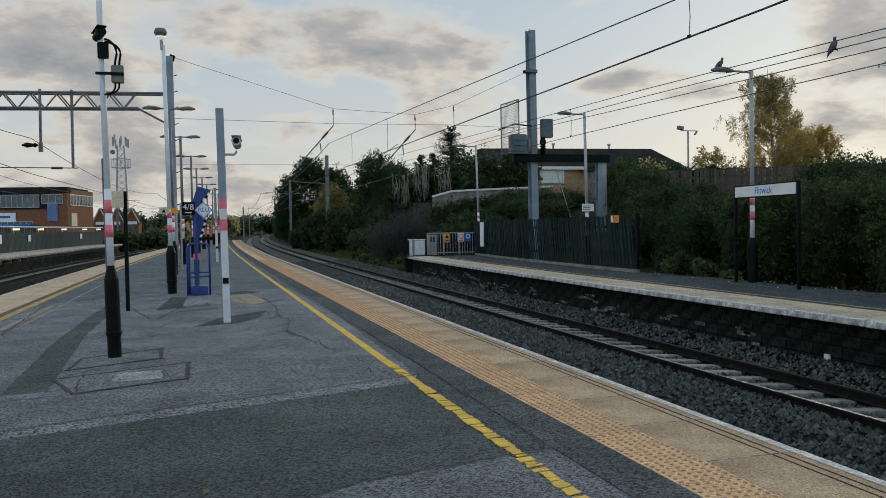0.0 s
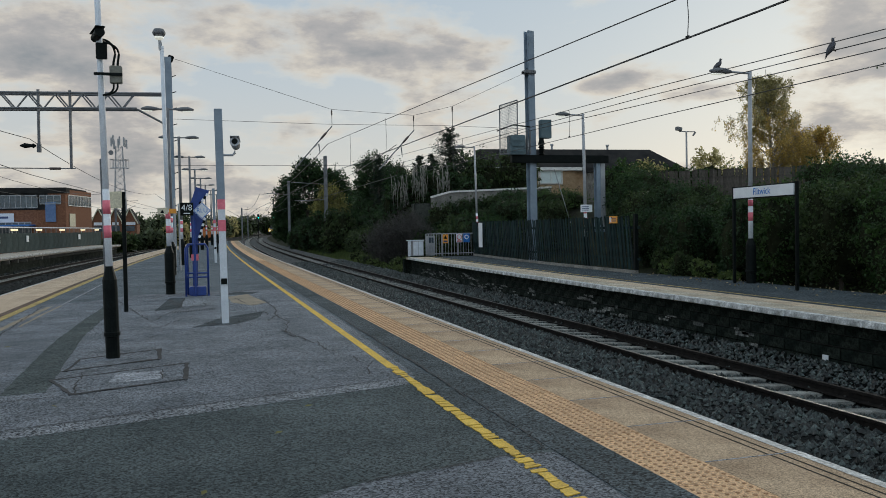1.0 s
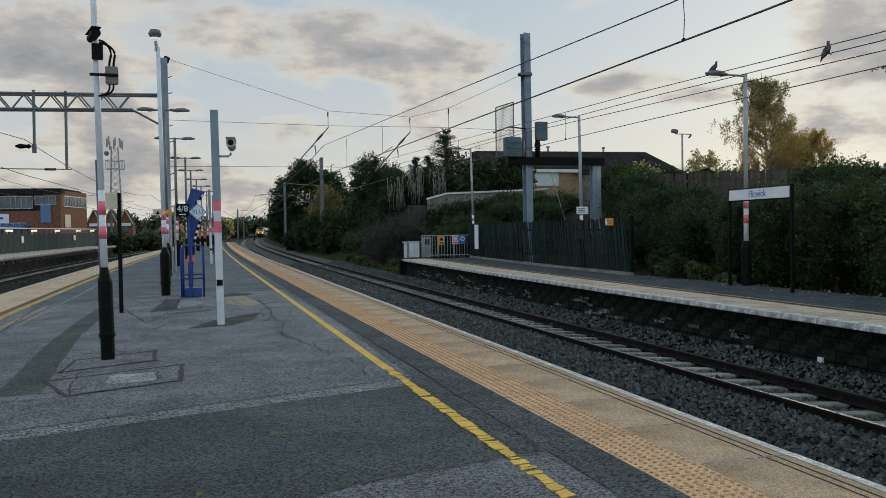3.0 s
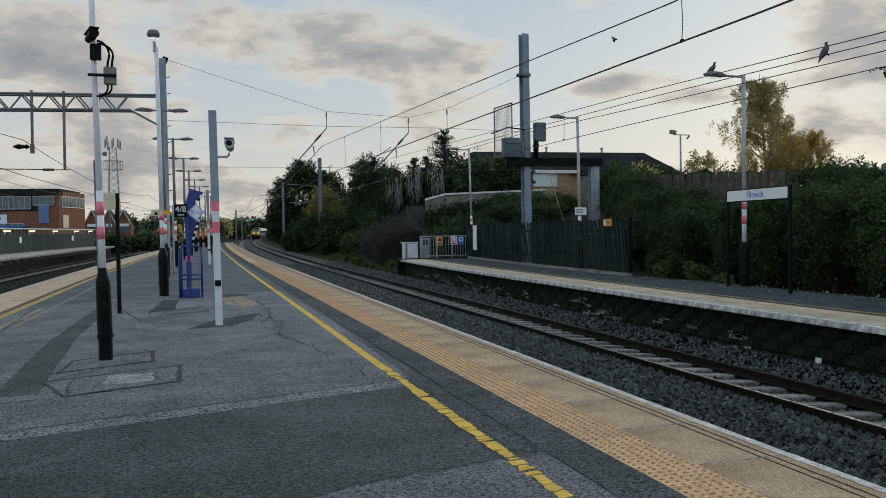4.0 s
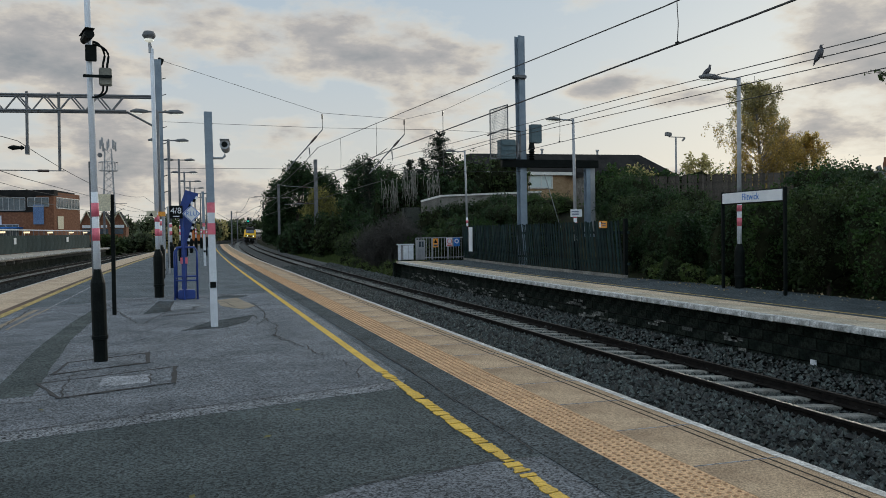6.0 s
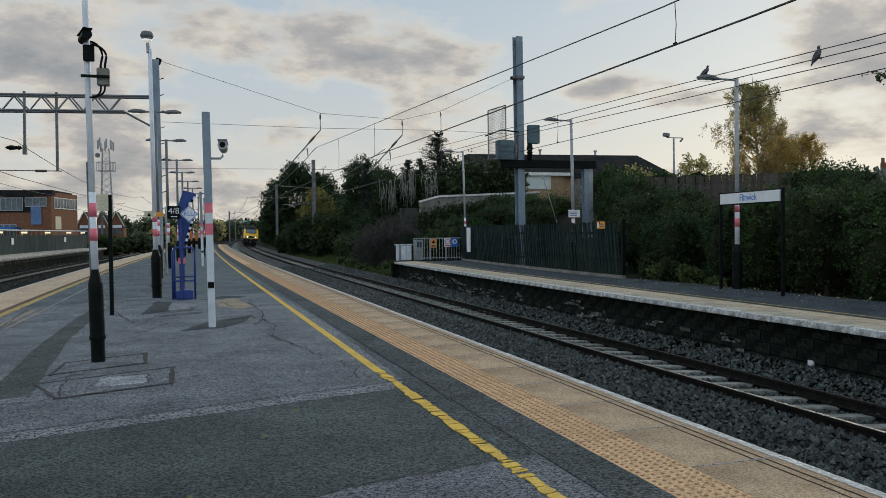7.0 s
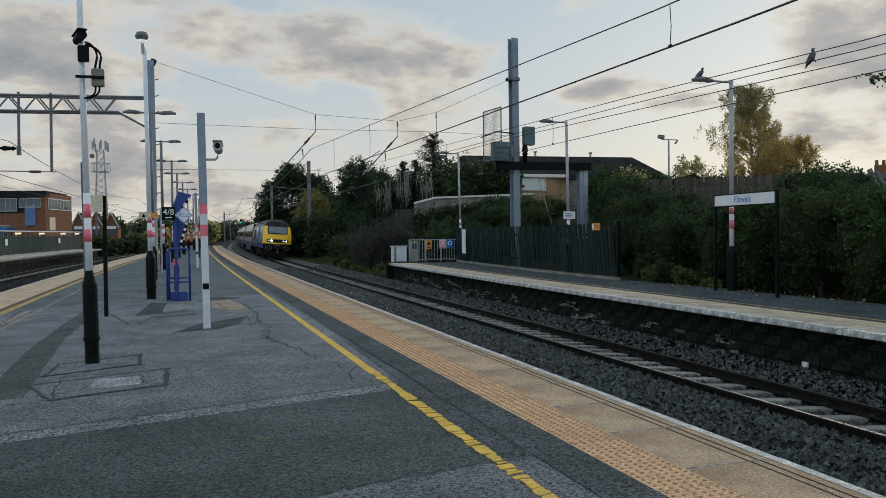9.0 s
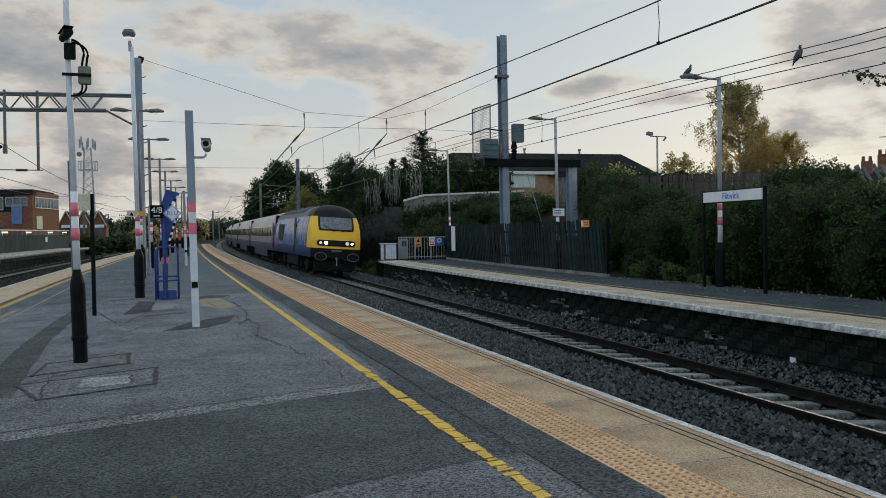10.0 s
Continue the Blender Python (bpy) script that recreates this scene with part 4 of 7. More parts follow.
part("notice", Geo().box((-0.14, -0.09, 2.09), (0.24, 0.015, 0.16)), M["cream"], lamp2, "cream warning notice", bevel=0.003)
tri = Geo().add([(-0.20, -0.101, 2.04), (-0.10, -0.101, 2.04), (-0.15, -0.101, 2.13)], [(0, 1, 2)])
part("warning_mark", tri, M["black"], lamp2)


def street_head(parent, at, rz, size=1.0):
    g = Geo()
    g.tube([(0, 0, 0), (0.18 * size, 0, 0.01), (0.42 * size, 0, 0.02), (0.62 * size, 0, 0.0)], [0.035 * size, 0.075 * size, 0.085 * size, 0.03 * size], 10)
    ob = part("lamp_head", g, M["mast_grey"], parent, smooth=True)
    ob.matrix_basis = pose(*at, 0, 0, rz)
    part("lens", Geo().box((0.40 * size, 0, -0.072 * size), (0.34 * size, 0.10 * size, 0.025)), M["lamp_glow"], ob, "pale lens", bevel=0.008)
    return ob


def double_lamp(base, h):
    ob = banded_column("lamp_post", "tall grey platform lamp post with two lantern heads", base, h, 0.065, tx=-0.004, pink=((2.06, 1.90), (1.72, 1.54)), shoe=1.21, group="platform lamp posts", grey="mast_grey")
    x = -0.004 * h
    part("cross_arm", Geo().tube([(x - 0.30, 0, h - 0.05), (x + 0.30, 0, h - 0.05)], 0.03, 8), M["mast_grey"], ob)
    street_head(ob, (x + 0.28, 0, h - 0.05), 0)
    street_head(ob, (x - 0.28, 0, h - 0.05), 180)
    return ob


double_lamp((-0.97, 31.0), 6.0)
for x, y in ((-0.80, 40.3), (-0.45, 50.8), (-0.2, 61.0), (0.2, 71.3), (0.65, 81.8), (1.3, 92.5), (2.1, 103.5)):
    double_lamp((x, y), 6.0)


def h_post(base, height, rz, label, cam_side=True):
    x, y = base
    ob = thing("camera_post", label, "post", (x, y, 0), group="camera posts")
    tx = -0.012
    part("upper_column", Geo().hbeam((tx * 2.1, 0, 2.1), (tx * height, 0, height), 0.13, 0.13, 0.012, rz), M["mast"], ob, "blue-grey steel column")
    part("lower_column", Geo().hbeam((0, 0, 0.0), (tx * 2.1, 0, 2.1), 0.118, 0.118, 0.016, rz), M["pole_white"], ob, "pale painted lower column")
    for a, b in ((2.11, 1.94), (1.76, 1.57)):
        part("pink_band", Geo().hbeam((tx * b, 0, b), (tx * a, 0, a), 0.126, 0.135, 0.022, rz), M["pink"], ob, "faded pink band")
    part("identity_plate", Geo().box((-0.01, -0.08, 0.72), (0.10, 0.02, 0.10)), M["black"], ob, "black plate", bevel=0.004)
    part("front_plate", Geo().box((-0.012, -0.062, 1.05), (0.112, 0.006, 2.1), 0, 0, -0.69), M["pole_white"], ob)
    if cam_side:
        part("bracket", Geo().tube([(0.0, -0.03, 2.86), (0.18, -0.05, 2.86), (0.22, -0.05, 2.90), (0.22, -0.05, 2.96)], 0.02, 8), M["galv"], ob)
        cctv(ob, (0.23, -0.05, 3.05), -6, size=0.92)
    return ob


h_post((0.39, 14.45), 3.64, 0, "pale H-section steel post with pink bands and a camera")
h_post((0.74, 42.0), 3.66, 0, "pale H-section steel post with pink bands farther along")

# ---- boarding ramp in its rack, and the stop sign ----
rack = thing("ramp_rack", "blue tubular steel rack for the boarding ramp", "rack", (-0.07, 20.75, 0))
hoop = [(-0.27, 0, 0), (-0.27, 0, 1.16), (-0.21, 0, 1.26), (0.19, 0, 1.26), (0.25, 0, 1.16), (0.25, 0, 0)]
part("hoop", Geo().tube(hoop, 0.024, 8), M["blue"], rack, smooth=True)
part("rear_hoop", Geo().tube([(x * 0.92 + 0.02, 0.35, z) for x, _, z in hoop], 0.024, 8), M["blue"], rack, smooth=True)
for z in (0.46, 0.56):
    part("cross_bar", Geo().tube([(-0.27, 0, z), (0.25, 0, z)], 0.02, 8), M["blue"], rack)
for x in (-0.25, 0.23):
    part("side_bar", Geo().tube([(x, 0, 0.5), (x, 0.35, 0.5)], 0.018, 8), M["blue"], rack)
part("tray", Geo().box((0.0, 0.10, 0.12), (0.40, 0.3, 0.22)), M["blue"], rack, "blue tray", bevel=0.02)
part("foot", Geo().tube([(-0.27, -0.05, 0.02), (-0.27, 0.4, 0.02)], 0.025, 8), M["blue"], rack)
part("foot", Geo().tube([(0.25, -0.05, 0.02), (0.25, 0.4, 0.02)], 0.025, 8), M["blue"], rack)

brd = thing("boarding_ramp", "folded blue boarding ramp with black and white edging", "boarding ramp", (-0.09, 20.80, 0.24))
pan = Geo()
out = [(-0.09, 0.0), (0.02, 0.0), (0.04, 1.02), (0.07, 1.11), (0.26, 1.75), (0.10, 1.98), (0.31, 2.24), (0.34, 2.32), (0.03, 2.41), (-0.11, 2.00), (-0.09, 1.0)]
n = len(out)
pan.add([(x, yy, z) for yy in (0.0, 0.07) for x, z in out], [tuple(range(n)), tuple(range(n, 2 * n))[::-1]] + [(i, (i + 1) % n, n + (i + 1) % n, n + i) for i in range(n)])
part("panel", pan, M["blue"], brd, bevel=0.008)
for a, b in (((0.06, 1.10), (0.25, 1.74)), ((0.10, 1.99), (0.31, 2.25))):
    L0 = Vector((b[0] - a[0], 0, b[1] - a[1]))
    k = max(3, int(L0.length / 0.07))
    for i in range(k):
        p = Vector((a[0], -0.006, a[1])) + L0 * ((i + 0.5) / k)
        part("edge_stripe", Geo().box(p, (0.055, 0.012, L0.length / k * 0.9), 0, 0, 25), M["white" if i % 2 else "black"], brd)
part("strap", Geo().box((-0.03, -0.015, 0.70), (0.17, 0.03, 0.15)), M["pink"], brd, "pink strap", bevel=0.006)
part("strap", Geo().box((-0.02, -0.015, 1.02), (0.19, 0.03, 0.035)), M["pink"], brd, "pink strap", bevel=0.006)

st = thing("stop_sign", "black plate for train lengths with a white diamond beside it", "sign", (-0.12, 20.62, 0))
part("sign_post", Geo().tube([(0, 0.06, 0), (0, 0.06, 2.28)], 0.03, 10), M["blue"], st)
part("plate", Geo().box((-0.16, 0, 2.11), (0.30, 0.02, 0.31)), M["black"], st, bevel=0.004)
writing("numerals", "4/8", 0.20, M["sign_white"], st, pose(-0.16, -0.013, 2.14, 90, 0, 0), "white figures")
part("small_bar", Geo().box((-0.16, -0.012, 2.01), (0.15, 0.006, 0.02)), M["sign_white"], st, "white unreadable line")
dia = Geo().box((0.19, 0, 2.07), (0.30, 0.02, 0.30), 0, 0, 45)
part("diamond", dia, M["sign_white"], st, "white diamond plate", bevel=0.003)
dia2 = Geo()
for s in (0, 90, 180, 270):
    m = Matrix.Rotation(radians(s + 45), 4, "Y")
    c = m @ Vector((0.135, 0, 0))
    dia2.box((0.19 + c.x, -0.012, 2.07 + c.z), (0.014, 0.006, 0.28), 0, 0, s + 45)
part("diamond_border", dia2, M["sign_blue"], st)
writing("letters", "RLU", 0.145, M["sign_blue"], st, pose(0.19, -0.013, 2.07, 90, 0, 0), "blue letters")

small = thing("speaker_post", "thin grey cable posts behind the lamp post", "post", (-0.92, 34.2, 0))
part("post", Geo().tube([(0, 0, 0), (-0.02, 0, 2.9)], 0.035, 8), M["galv"], small)
part("post", Geo().tube([(0.16, 0.6, 0), (0.14, 0.6, 2.7)], 0.035, 8), M["galv"], small)

# low rail fence at the far end of the island
for i in range(9):
    y = 60 + i * 3.0
    f_ = thing("railing", "low dark railing panel across the island", "railing", (1.2 + 0.03 * i, y, 0), group="railings")
    part("top_rail", Geo().tube([(0, 0, 1.1), (0, 2.8, 1.1)], 0.03, 6), M["black"], f_)
    part("post", Geo().tube([(0, 0, 0), (0, 0, 1.12)], 0.03, 6), M["black"], f_)
    part("bottom_rail", Geo().tube([(0, 0, 0.5), (0, 2.8, 0.5)], 0.03, 6), M["black"], f_)


# ---- platform across the tracks ----
FE = 41.9
across = thing("platform_2", "side platform with a white edge and a sooty, shade-darkened wall", "platform", kind="structure")


def back(y):
    """The back of the side platform, along the fence."""
    return 13.25 + 0.0026 * max(0.0, y - 22) ** 2


part("surface", band(FN + 1.21, 13.2, flare, lambda y: back(y) - 13.2 if y > 22 else 0.6, -30, FE, 0.0, 2, 0.2), M["asphalt_dark"], across)
part("coping", band(FN - 0.02, FN + 0.72, flare, flare, -30, FE, 0.002, 2, 0.10), M["coping_far"], across, "buff coping")
part("tactile_strip", band(FN + 0.725, FN + 1.20, flare, flare, -30, FE, 0.005, 2, 0.05), M["tactile_far"], across, "buff tactile strip")
part("yellow_line", band(FN + 1.45, FN + 1.50, flare, flare, -30, FE, 0.007, 2), M["yellow_worn"], across)
eb = Geo().box((0.04, 0.44, -0.036), (0.18, 0.868, 0.10)).mesh("edge_block", M["edge_far"], bevel=0.012)
y = 5.0
while y < FE - 0.9:
    b = part("edge_block", eb, None, across, "")
    b.matrix_basis = pose(FN - 0.03 + flare(y) + random.uniform(-0.012, 0.012), y, random.uniform(-0.006, 0.006), 0, 0, -math.degrees(math.atan(flare(y + 1) - flare(y))) + random.uniform(-0.5, 0.5))
    y += 0.88
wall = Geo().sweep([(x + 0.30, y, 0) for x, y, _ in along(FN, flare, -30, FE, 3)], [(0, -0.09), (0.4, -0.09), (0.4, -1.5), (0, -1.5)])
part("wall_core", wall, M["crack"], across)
endw = Geo().box((12.4, FE + 0.06, -0.75), (4.3, 0.2, 1.36))
part("end_wall", endw, M["brick_dark"], across)
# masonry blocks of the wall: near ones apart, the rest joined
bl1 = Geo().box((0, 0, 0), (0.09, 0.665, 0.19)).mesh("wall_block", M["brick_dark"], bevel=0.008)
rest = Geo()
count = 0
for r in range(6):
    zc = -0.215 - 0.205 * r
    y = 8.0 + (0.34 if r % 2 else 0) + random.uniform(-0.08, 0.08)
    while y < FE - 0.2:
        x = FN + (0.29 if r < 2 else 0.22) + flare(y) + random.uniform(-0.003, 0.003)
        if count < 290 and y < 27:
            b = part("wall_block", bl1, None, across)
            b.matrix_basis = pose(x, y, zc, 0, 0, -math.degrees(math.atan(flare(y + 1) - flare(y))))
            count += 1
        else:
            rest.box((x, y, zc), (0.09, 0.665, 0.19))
        y += 0.675
for y, w, z in ((13.2, 0.5, -0.62), (16.0, 0.35, -0.5), (18.2, 1.6, -0.62), (19.8, 0.9, -0.45), (21.4, 0.8, -0.72), (24.0, 0.6, -0.5), (28.5, 1.4, -0.6), (32.5, 2.2, -0.62), (34.6, 0.8, -0.5), (38.5, 0.5, -0.6), (36.4, 1.6, -0.55), (36.0, 1.4, -0.80), (30.2, 1.6, -0.45), (29.4, 1.2, -0.78), (26.6, 1.5, -0.62), (15.0, 0.15, -0.55), (25.6, 0.2, -0.7)):
    for k in range(int(w / 0.16) + 1):
        h_ = random.uniform(0.03, 0.09)
        yy_ = y + 0.17 * k
        part("lime_stain", Geo().box((FN + 0.168 + flare(yy_), yy_, z - random.uniform(-0.12, 0.15)), (0.006, random.uniform(0.12, 0.45), h_)), M["stain"], across, "pale lime stain")
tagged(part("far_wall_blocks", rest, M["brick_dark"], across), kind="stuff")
mx = FN + 0.158 + flare(11.45)
tagged(part("trackside_marker", Geo().box((mx, mx * 1.1288, -0.755 - 0.24 * (mx - 10)), (0.03, 0.13, 0.17)), M["sign_white"], None, bevel=0.004), "small white plate low on the platform wall", "marker plate")

# fence of dark leaning pales
fence = thing("pale_fence", "dark green fence of leaning close-set pales", "fence")
pale = Geo().box((0, 0, 0.86), (0.022, 0.095, 1.72)).mesh("pale", M["fence"], bevel=0.006)
y = 23.3
k = 0
while y < 42.6:
    p = part("pale", pale, None, fence)
    p.matrix_basis = pose(back(y) + 0.03 * (k % 2), y, 0.12 + random.uniform(-0.03, 0.03), random.uniform(-13, -7), random.uniform(-1, 1), math.degrees(math.atan2(back(y) - back(y + 1), 1)))
    y += 0.118
    k += 1
for z in (0.45, 1.45):
    part("fence_rail", Geo().sweep([(back(y) + 0.06, y, z) for y in range(23, 43)], [(-0.02, -0.04), (0.02, -0.04), (0.02, 0.04), (-0.02, 0.04)]), M["fence"], fence)
part("kerb", Geo().sweep([(back(y) - 0.06, y, 0.05) for y in range(23, 43)], [(-0.06, -0.05), (0.06, -0.05), (0.05, 0.05), (-0.05, 0.05)]), M["render_wall"], fence, "pale concrete kerb")
part("end_post", Geo().box((13.28, 23.2, 0.95), (0.12, 0.12, 1.9)), M["black"], fence, bevel=0.01)
panel = tagged(part("white_board", Geo().box((13.90, 40.0, 1.12), (0.03, 0.55, 1.25)), M["sign_white"], None, bevel=0.005), "plain white board fixed to the dark fence", "board")
wn_ = thing("warning_notice", "yellow notice with a pictogram on the fence", "notice", (13.30, 24.6, 1.72))
part("plate", Geo().box((-0.06, 0, 0), (0.02, 0.55, 0.24)), M["orange"], wn_, bevel=0.004)
part("pictogram", Geo().box((-0.074, 0.17, 0), (0.006, 0.12, 0.17)), M["sign_white"], wn_)
part("text_bar", Geo().box((-0.074, -0.08, 0.03), (0.006, 0.25, 0.03)), M["ink"], wn_)
part("text_bar", Geo().box((-0.074, -0.08, -0.04), (0.006, 0.25, 0.03)), M["ink"], wn_)


# gates and cabinets at the platform's end
def barrier(x0, x1, y, h, label):
    ob = thing("steel_gate", label, "gate", (x0, y, 0), group="platform end gates")
    w = x1 - x0
    for z in (0.12, h):
        part("bar", Geo().box((w / 2, 0, z), (w, 0.04, 0.05)), M["galv"], ob, bevel=0.006)
    n = max(3, int(w / 0.15))
    for i in range(n + 1):
        part("upright", Geo().box((w * i / n, 0, h / 2), (0.05 if i in (0, n) else 0.022, 0.03, h)), M["galv"], ob)
    return ob


barrier(11.85, 12.75, 43.2, 1.20, "grey steel end gate of upright bars")
g2 = barrier(12.8, 13.65, 43.2, 1.20, "grey steel end gate with a yellow warning plate")
g3 = barrier(13.7, 14.6, 43.2, 1.20, "grey steel end gate with prohibition and blue plates")
part("warning_plate", Geo().box((0.15, -0.05, 0.92), (0.30, 0.015, 0.48)), M["orange"], g2, "yellow warning plate", bevel=0.004)
part("warning_triangle", Geo().add([(0.04, -0.06, 0.92), (0.26, -0.06, 0.92), (0.15, -0.06, 1.11)], [(0, 1, 2)]), M["black"], g2)
part("text_bar", Geo().box((0.15, -0.06, 0.78), (0.22, 0.006, 0.09)), M["ink"], g2)
part("prohibition_plate", Geo().box((0.05, -0.05, 0.95), (0.36, 0.015, 0.48)), M["sign_white"], g3, "white plate with a red ring", bevel=0.004)
ring = Geo().tube([(0.05 + 0.13 * math.cos(a), -0.063, 1.0 + 0.13 * math.sin(a)) for a in (k * math.pi / 8 for k in range(17))], 0.016, 6)
part("red_ring", ring, M["sign_red"], g3)
part("text_bar", Geo().box((0.05, -0.06, 0.78), (0.26, 0.006, 0.06)), M["sign_red"], g3)
part("blue_plate", Geo().box((0.47, -0.05, 0.95), (0.36, 0.015, 0.48)), M["sign_blue"], g3, "blue plate with a white disc", bevel=0.004)
part("white_disc", Geo().tube([(0.47, -0.058, 1.0), (0.47, -0.066, 1.0)], 0.13, 16), M["sign_white"], g3)
part("blue_mark", Geo().tube([(0.47, -0.066, 1.0), (0.47, -0.071, 1.0)], 0.075, 12), M["sign_blue"], g3)
cab = thing("trackside_cabinet", "low pale grey steel cabinet behind the gates", "cabinet", (11.35, 43.6, 0))
part("body", Geo().box((0.1, 0, 0.42), (0.62, 0.5, 0.84)), M["galv"], cab, bevel=0.015)
part("end_post", Geo().box((-0.36, -0.1, 0.42), (0.14, 0.14, 0.86)), M["pole_white"], cab, bevel=0.01)
part("cap", Geo().box((0.0, 0, 0.86), (0.9, 0.54, 0.04)), M["pole_white"], cab, "pale cap", bevel=0.008)
part("door", Geo().box((-0.04, -0.26, 0.42), (0.28, 0.02, 0.76)), M["pole_white"], cab, bevel=0.008)
part("door", Geo().box((0.25, -0.26, 0.42), (0.26, 0.02, 0.76)), M["pole_white"], cab, bevel=0.008)
cab2 = thing("control_box", "small grey control box with a dark screen", "control box", (12.25, 43.7, 0))
part("body", Geo().box((0, 0, 0.55), (0.45, 0.35, 1.1)), M["galv"], cab2, bevel=0.015)
part("screen", Geo().box((0, -0.18, 0.85), (0.28, 0.02, 0.3)), M["glass"], cab2)


def side_lamp(base, h, arm, label, tx=0.0, notice=False):
    x, y = base
    ob = banded_column("lamp_post", label, base, h, 0.055, tx=tx, pink=((2.14, 1.98), (1.82, 1.60)), white_top=2.3, shoe=1.15, group="side platform lamp posts", grey="galv")
    part("arm", Geo().tube([(tx * h, 0, h - 0.06), (tx * h - arm * 0.5, 0, h - 0.04)], 0.028, 8), M["galv"], ob)
    street_head(ob, (tx * h - arm * 0.45, 0, h - 0.04), 180, arm * 0.85)
    if notice:
        part("notice", Geo().box((-0.03, -0.09, 2.16), (0.46, 0.02, 0.27)), M["sign_white"], ob, "white notice", bevel=0.004)
        for z in (2.22, 2.16, 2.10):
            part("text_bar", Geo().box((-0.08, -0.103, z), (0.28, 0.005, 0.025)), M["ink"], ob)
    return ob


side_lamp((13.47, 27.06), 5.58, 1.1, "grey lamp post with banded base and a white notice", -0.014, True)
lamp_r = side_lamp((13.55, 17.9), 5.42, 1.2, "grey lamp post with banded base behind the name sign", 0.0)
side_lamp((14.73, 42.81), 5.97, 1.15, "grey lamp post with banded base beside the gates", -0.022)

# station name sign
ns = thing("name_sign", "white station name board on two black posts", "station sign", (13.09, 16.81, 0), math.degrees(math.atan2(-2.6, -0.24)))
sx = math.hypot(2.6, 0.24) / 2
for s in (-1, 1):
    part("post", Geo().box((s * sx, 0, 1.24), (0.07, 0.07, 2.48)), M["black"], ns, bevel=0.008)
part("board", Geo().box((0, -0.03, 2.31), (2 * sx - 0.1, 0.04, 0.26)), M["sign_white"], ns, bevel=0.004)
part("frame", Geo().box((0, 0.02, 2.31), (2 * sx, 0.05, 0.32)), M["black"], ns, "black frame", bevel=0.005)
writing("letters", "Flitwick", 0.235, M["sign_blue"], ns, pose(0, -0.053, 2.31, 90, 0, 0), "blue letters")

# ---- overhead line: masts, span wires, boom ----
HY = 35.5


def wire(name, pts, r, label, sag=0.0):
    """A hanging wire through two or more points."""
    out = []
    for a, b in zip(pts, pts[1:]):
        a, b = Vector(a), Vector(b)
        n = max(2, int((b - a).length / 4))
        out += [a.lerp(b, k / n) - Vector((0, 0, sag * 4 * (k / n) * (1 - k / n))) for k in range(n)]
    out.append(Vector(pts[-1]))
    return tagged(part(name, Geo().tube(out, r, 5), M["wire"]), label, "overhead wire")


mast = thing("overhead_mast", "tall blue-grey steel overhead line mast", "mast", (15.0, HY + 0.3, 0))
part("column", Geo().hbeam((0.05, 0, -0.4), (-0.02, 0, 10.65), 0.36, 0.32, 0.03, 12), M["mast"], mast)
part("front_plate", Geo().box((0.02, -0.17, 5.1), (0.30, 0.012, 11.0), 12), M["mast"], mast)
part("clamp", Geo().box((-0.08, -0.1, 8.72), (0.55, 0.42, 0.16), 12), M["mast_grey"], mast, bevel=0.02)
part("wire_eye", Geo().box((-0.36, -0.1, 8.68), (0.14, 0.1, 0.1)), M["black"], mast)
part("beam", Geo().box((1.4, -0.22, 4.68), (4.95, 0.26, 0.36)), M["black"], mast, "dark horizontal beam", bevel=0.015)
part("equipment_box", Geo().box((0.60, -0.32, 6.06), (0.52, 0.35, 0.86)), M["tank"], mast, "grey equipment box", bevel=0.02)
part("insulator", Geo().lathe((0.40, -0.34, 4.86), [(0.10, 0), (0.16, 0.05), (0.10, 0.1), (0.16, 0.15), (0.10, 0.2), (0.16, 0.25), (0.10, 0.3), (0.16, 0.36), (0.10, 0.42), (0.16, 0.5), (0.1, 0.8)], 10), M["black"], mast, "dark ribbed insulator")
part("transformer", Geo().box((-0.86, -0.34, 5.30), (0.74, 0.5, 0.90)), M["tank"], mast, "blue-grey transformer tank", bevel=0.03)
for z in (5.0, 5.25, 5.5):
    part("cooling_fin", Geo().box((-0.86, -0.61, z), (0.6, 0.04, 0.05)), M["tank"], mast)
part("tank_bracket", Geo().box((-0.25, -0.25, 5.35), (0.22, 0.2, 0.5)), M["galv"], mast)
for dxm in (-0.33, -0.18):
    part("bushing", Geo().lathe((dxm, -0.36, 4.9), [(0.05, 0), (0.05, 0.9), (0.02, 1.25)], 8), M["mast_grey"], mast)
part("arm", Geo().tube([(-0.1, -0.2, 6.17), (-0.95, -0.2, 6.25), (-1.75, -0.2, 5.95)], 0.035, 6), M["black"], mast)
scr = Geo()
a, b = (-1.72, 7.07), (-0.85, 7.35)
for p, q in ((((a[0]), a[1]), ((a[0]), 4.84)), ((b[0], b[1]), (b[0], 4.93)), (a, b), ((a[0], 4.84), (b[0], 4.93))):
    scr.tube([(p[0], -0.5, p[1]), (q[0], -0.5, q[1])], 0.03, 6)
screen_frame = part("screen_frame", scr, M["mast_grey"], mast)
msh = Geo()
for i in range(1, 16):
    t = i / 16
    x = a[0] + (b[0] - a[0]) * t
    msh.tube([(x, -0.5, 4.84 + 0.09 * t), (x, -0.5, 7.07 + 0.28 * t)], 0.006, 3, False)
for i in range(1, 34):
    t = i / 34
    msh.tube([(a[0], -0.5, 4.84 + 2.23 * t), (b[0], -0.5, 4.93 + 2.42 * t)], 0.006, 3, False)
part("wire_mesh", msh, M["mast_grey"], screen_frame)
part("stay", Geo().tube([(1.1, -0.2, 4.2), (2.0, -0.1, 1.5)], 0.02, 5), M["galv"], mast)
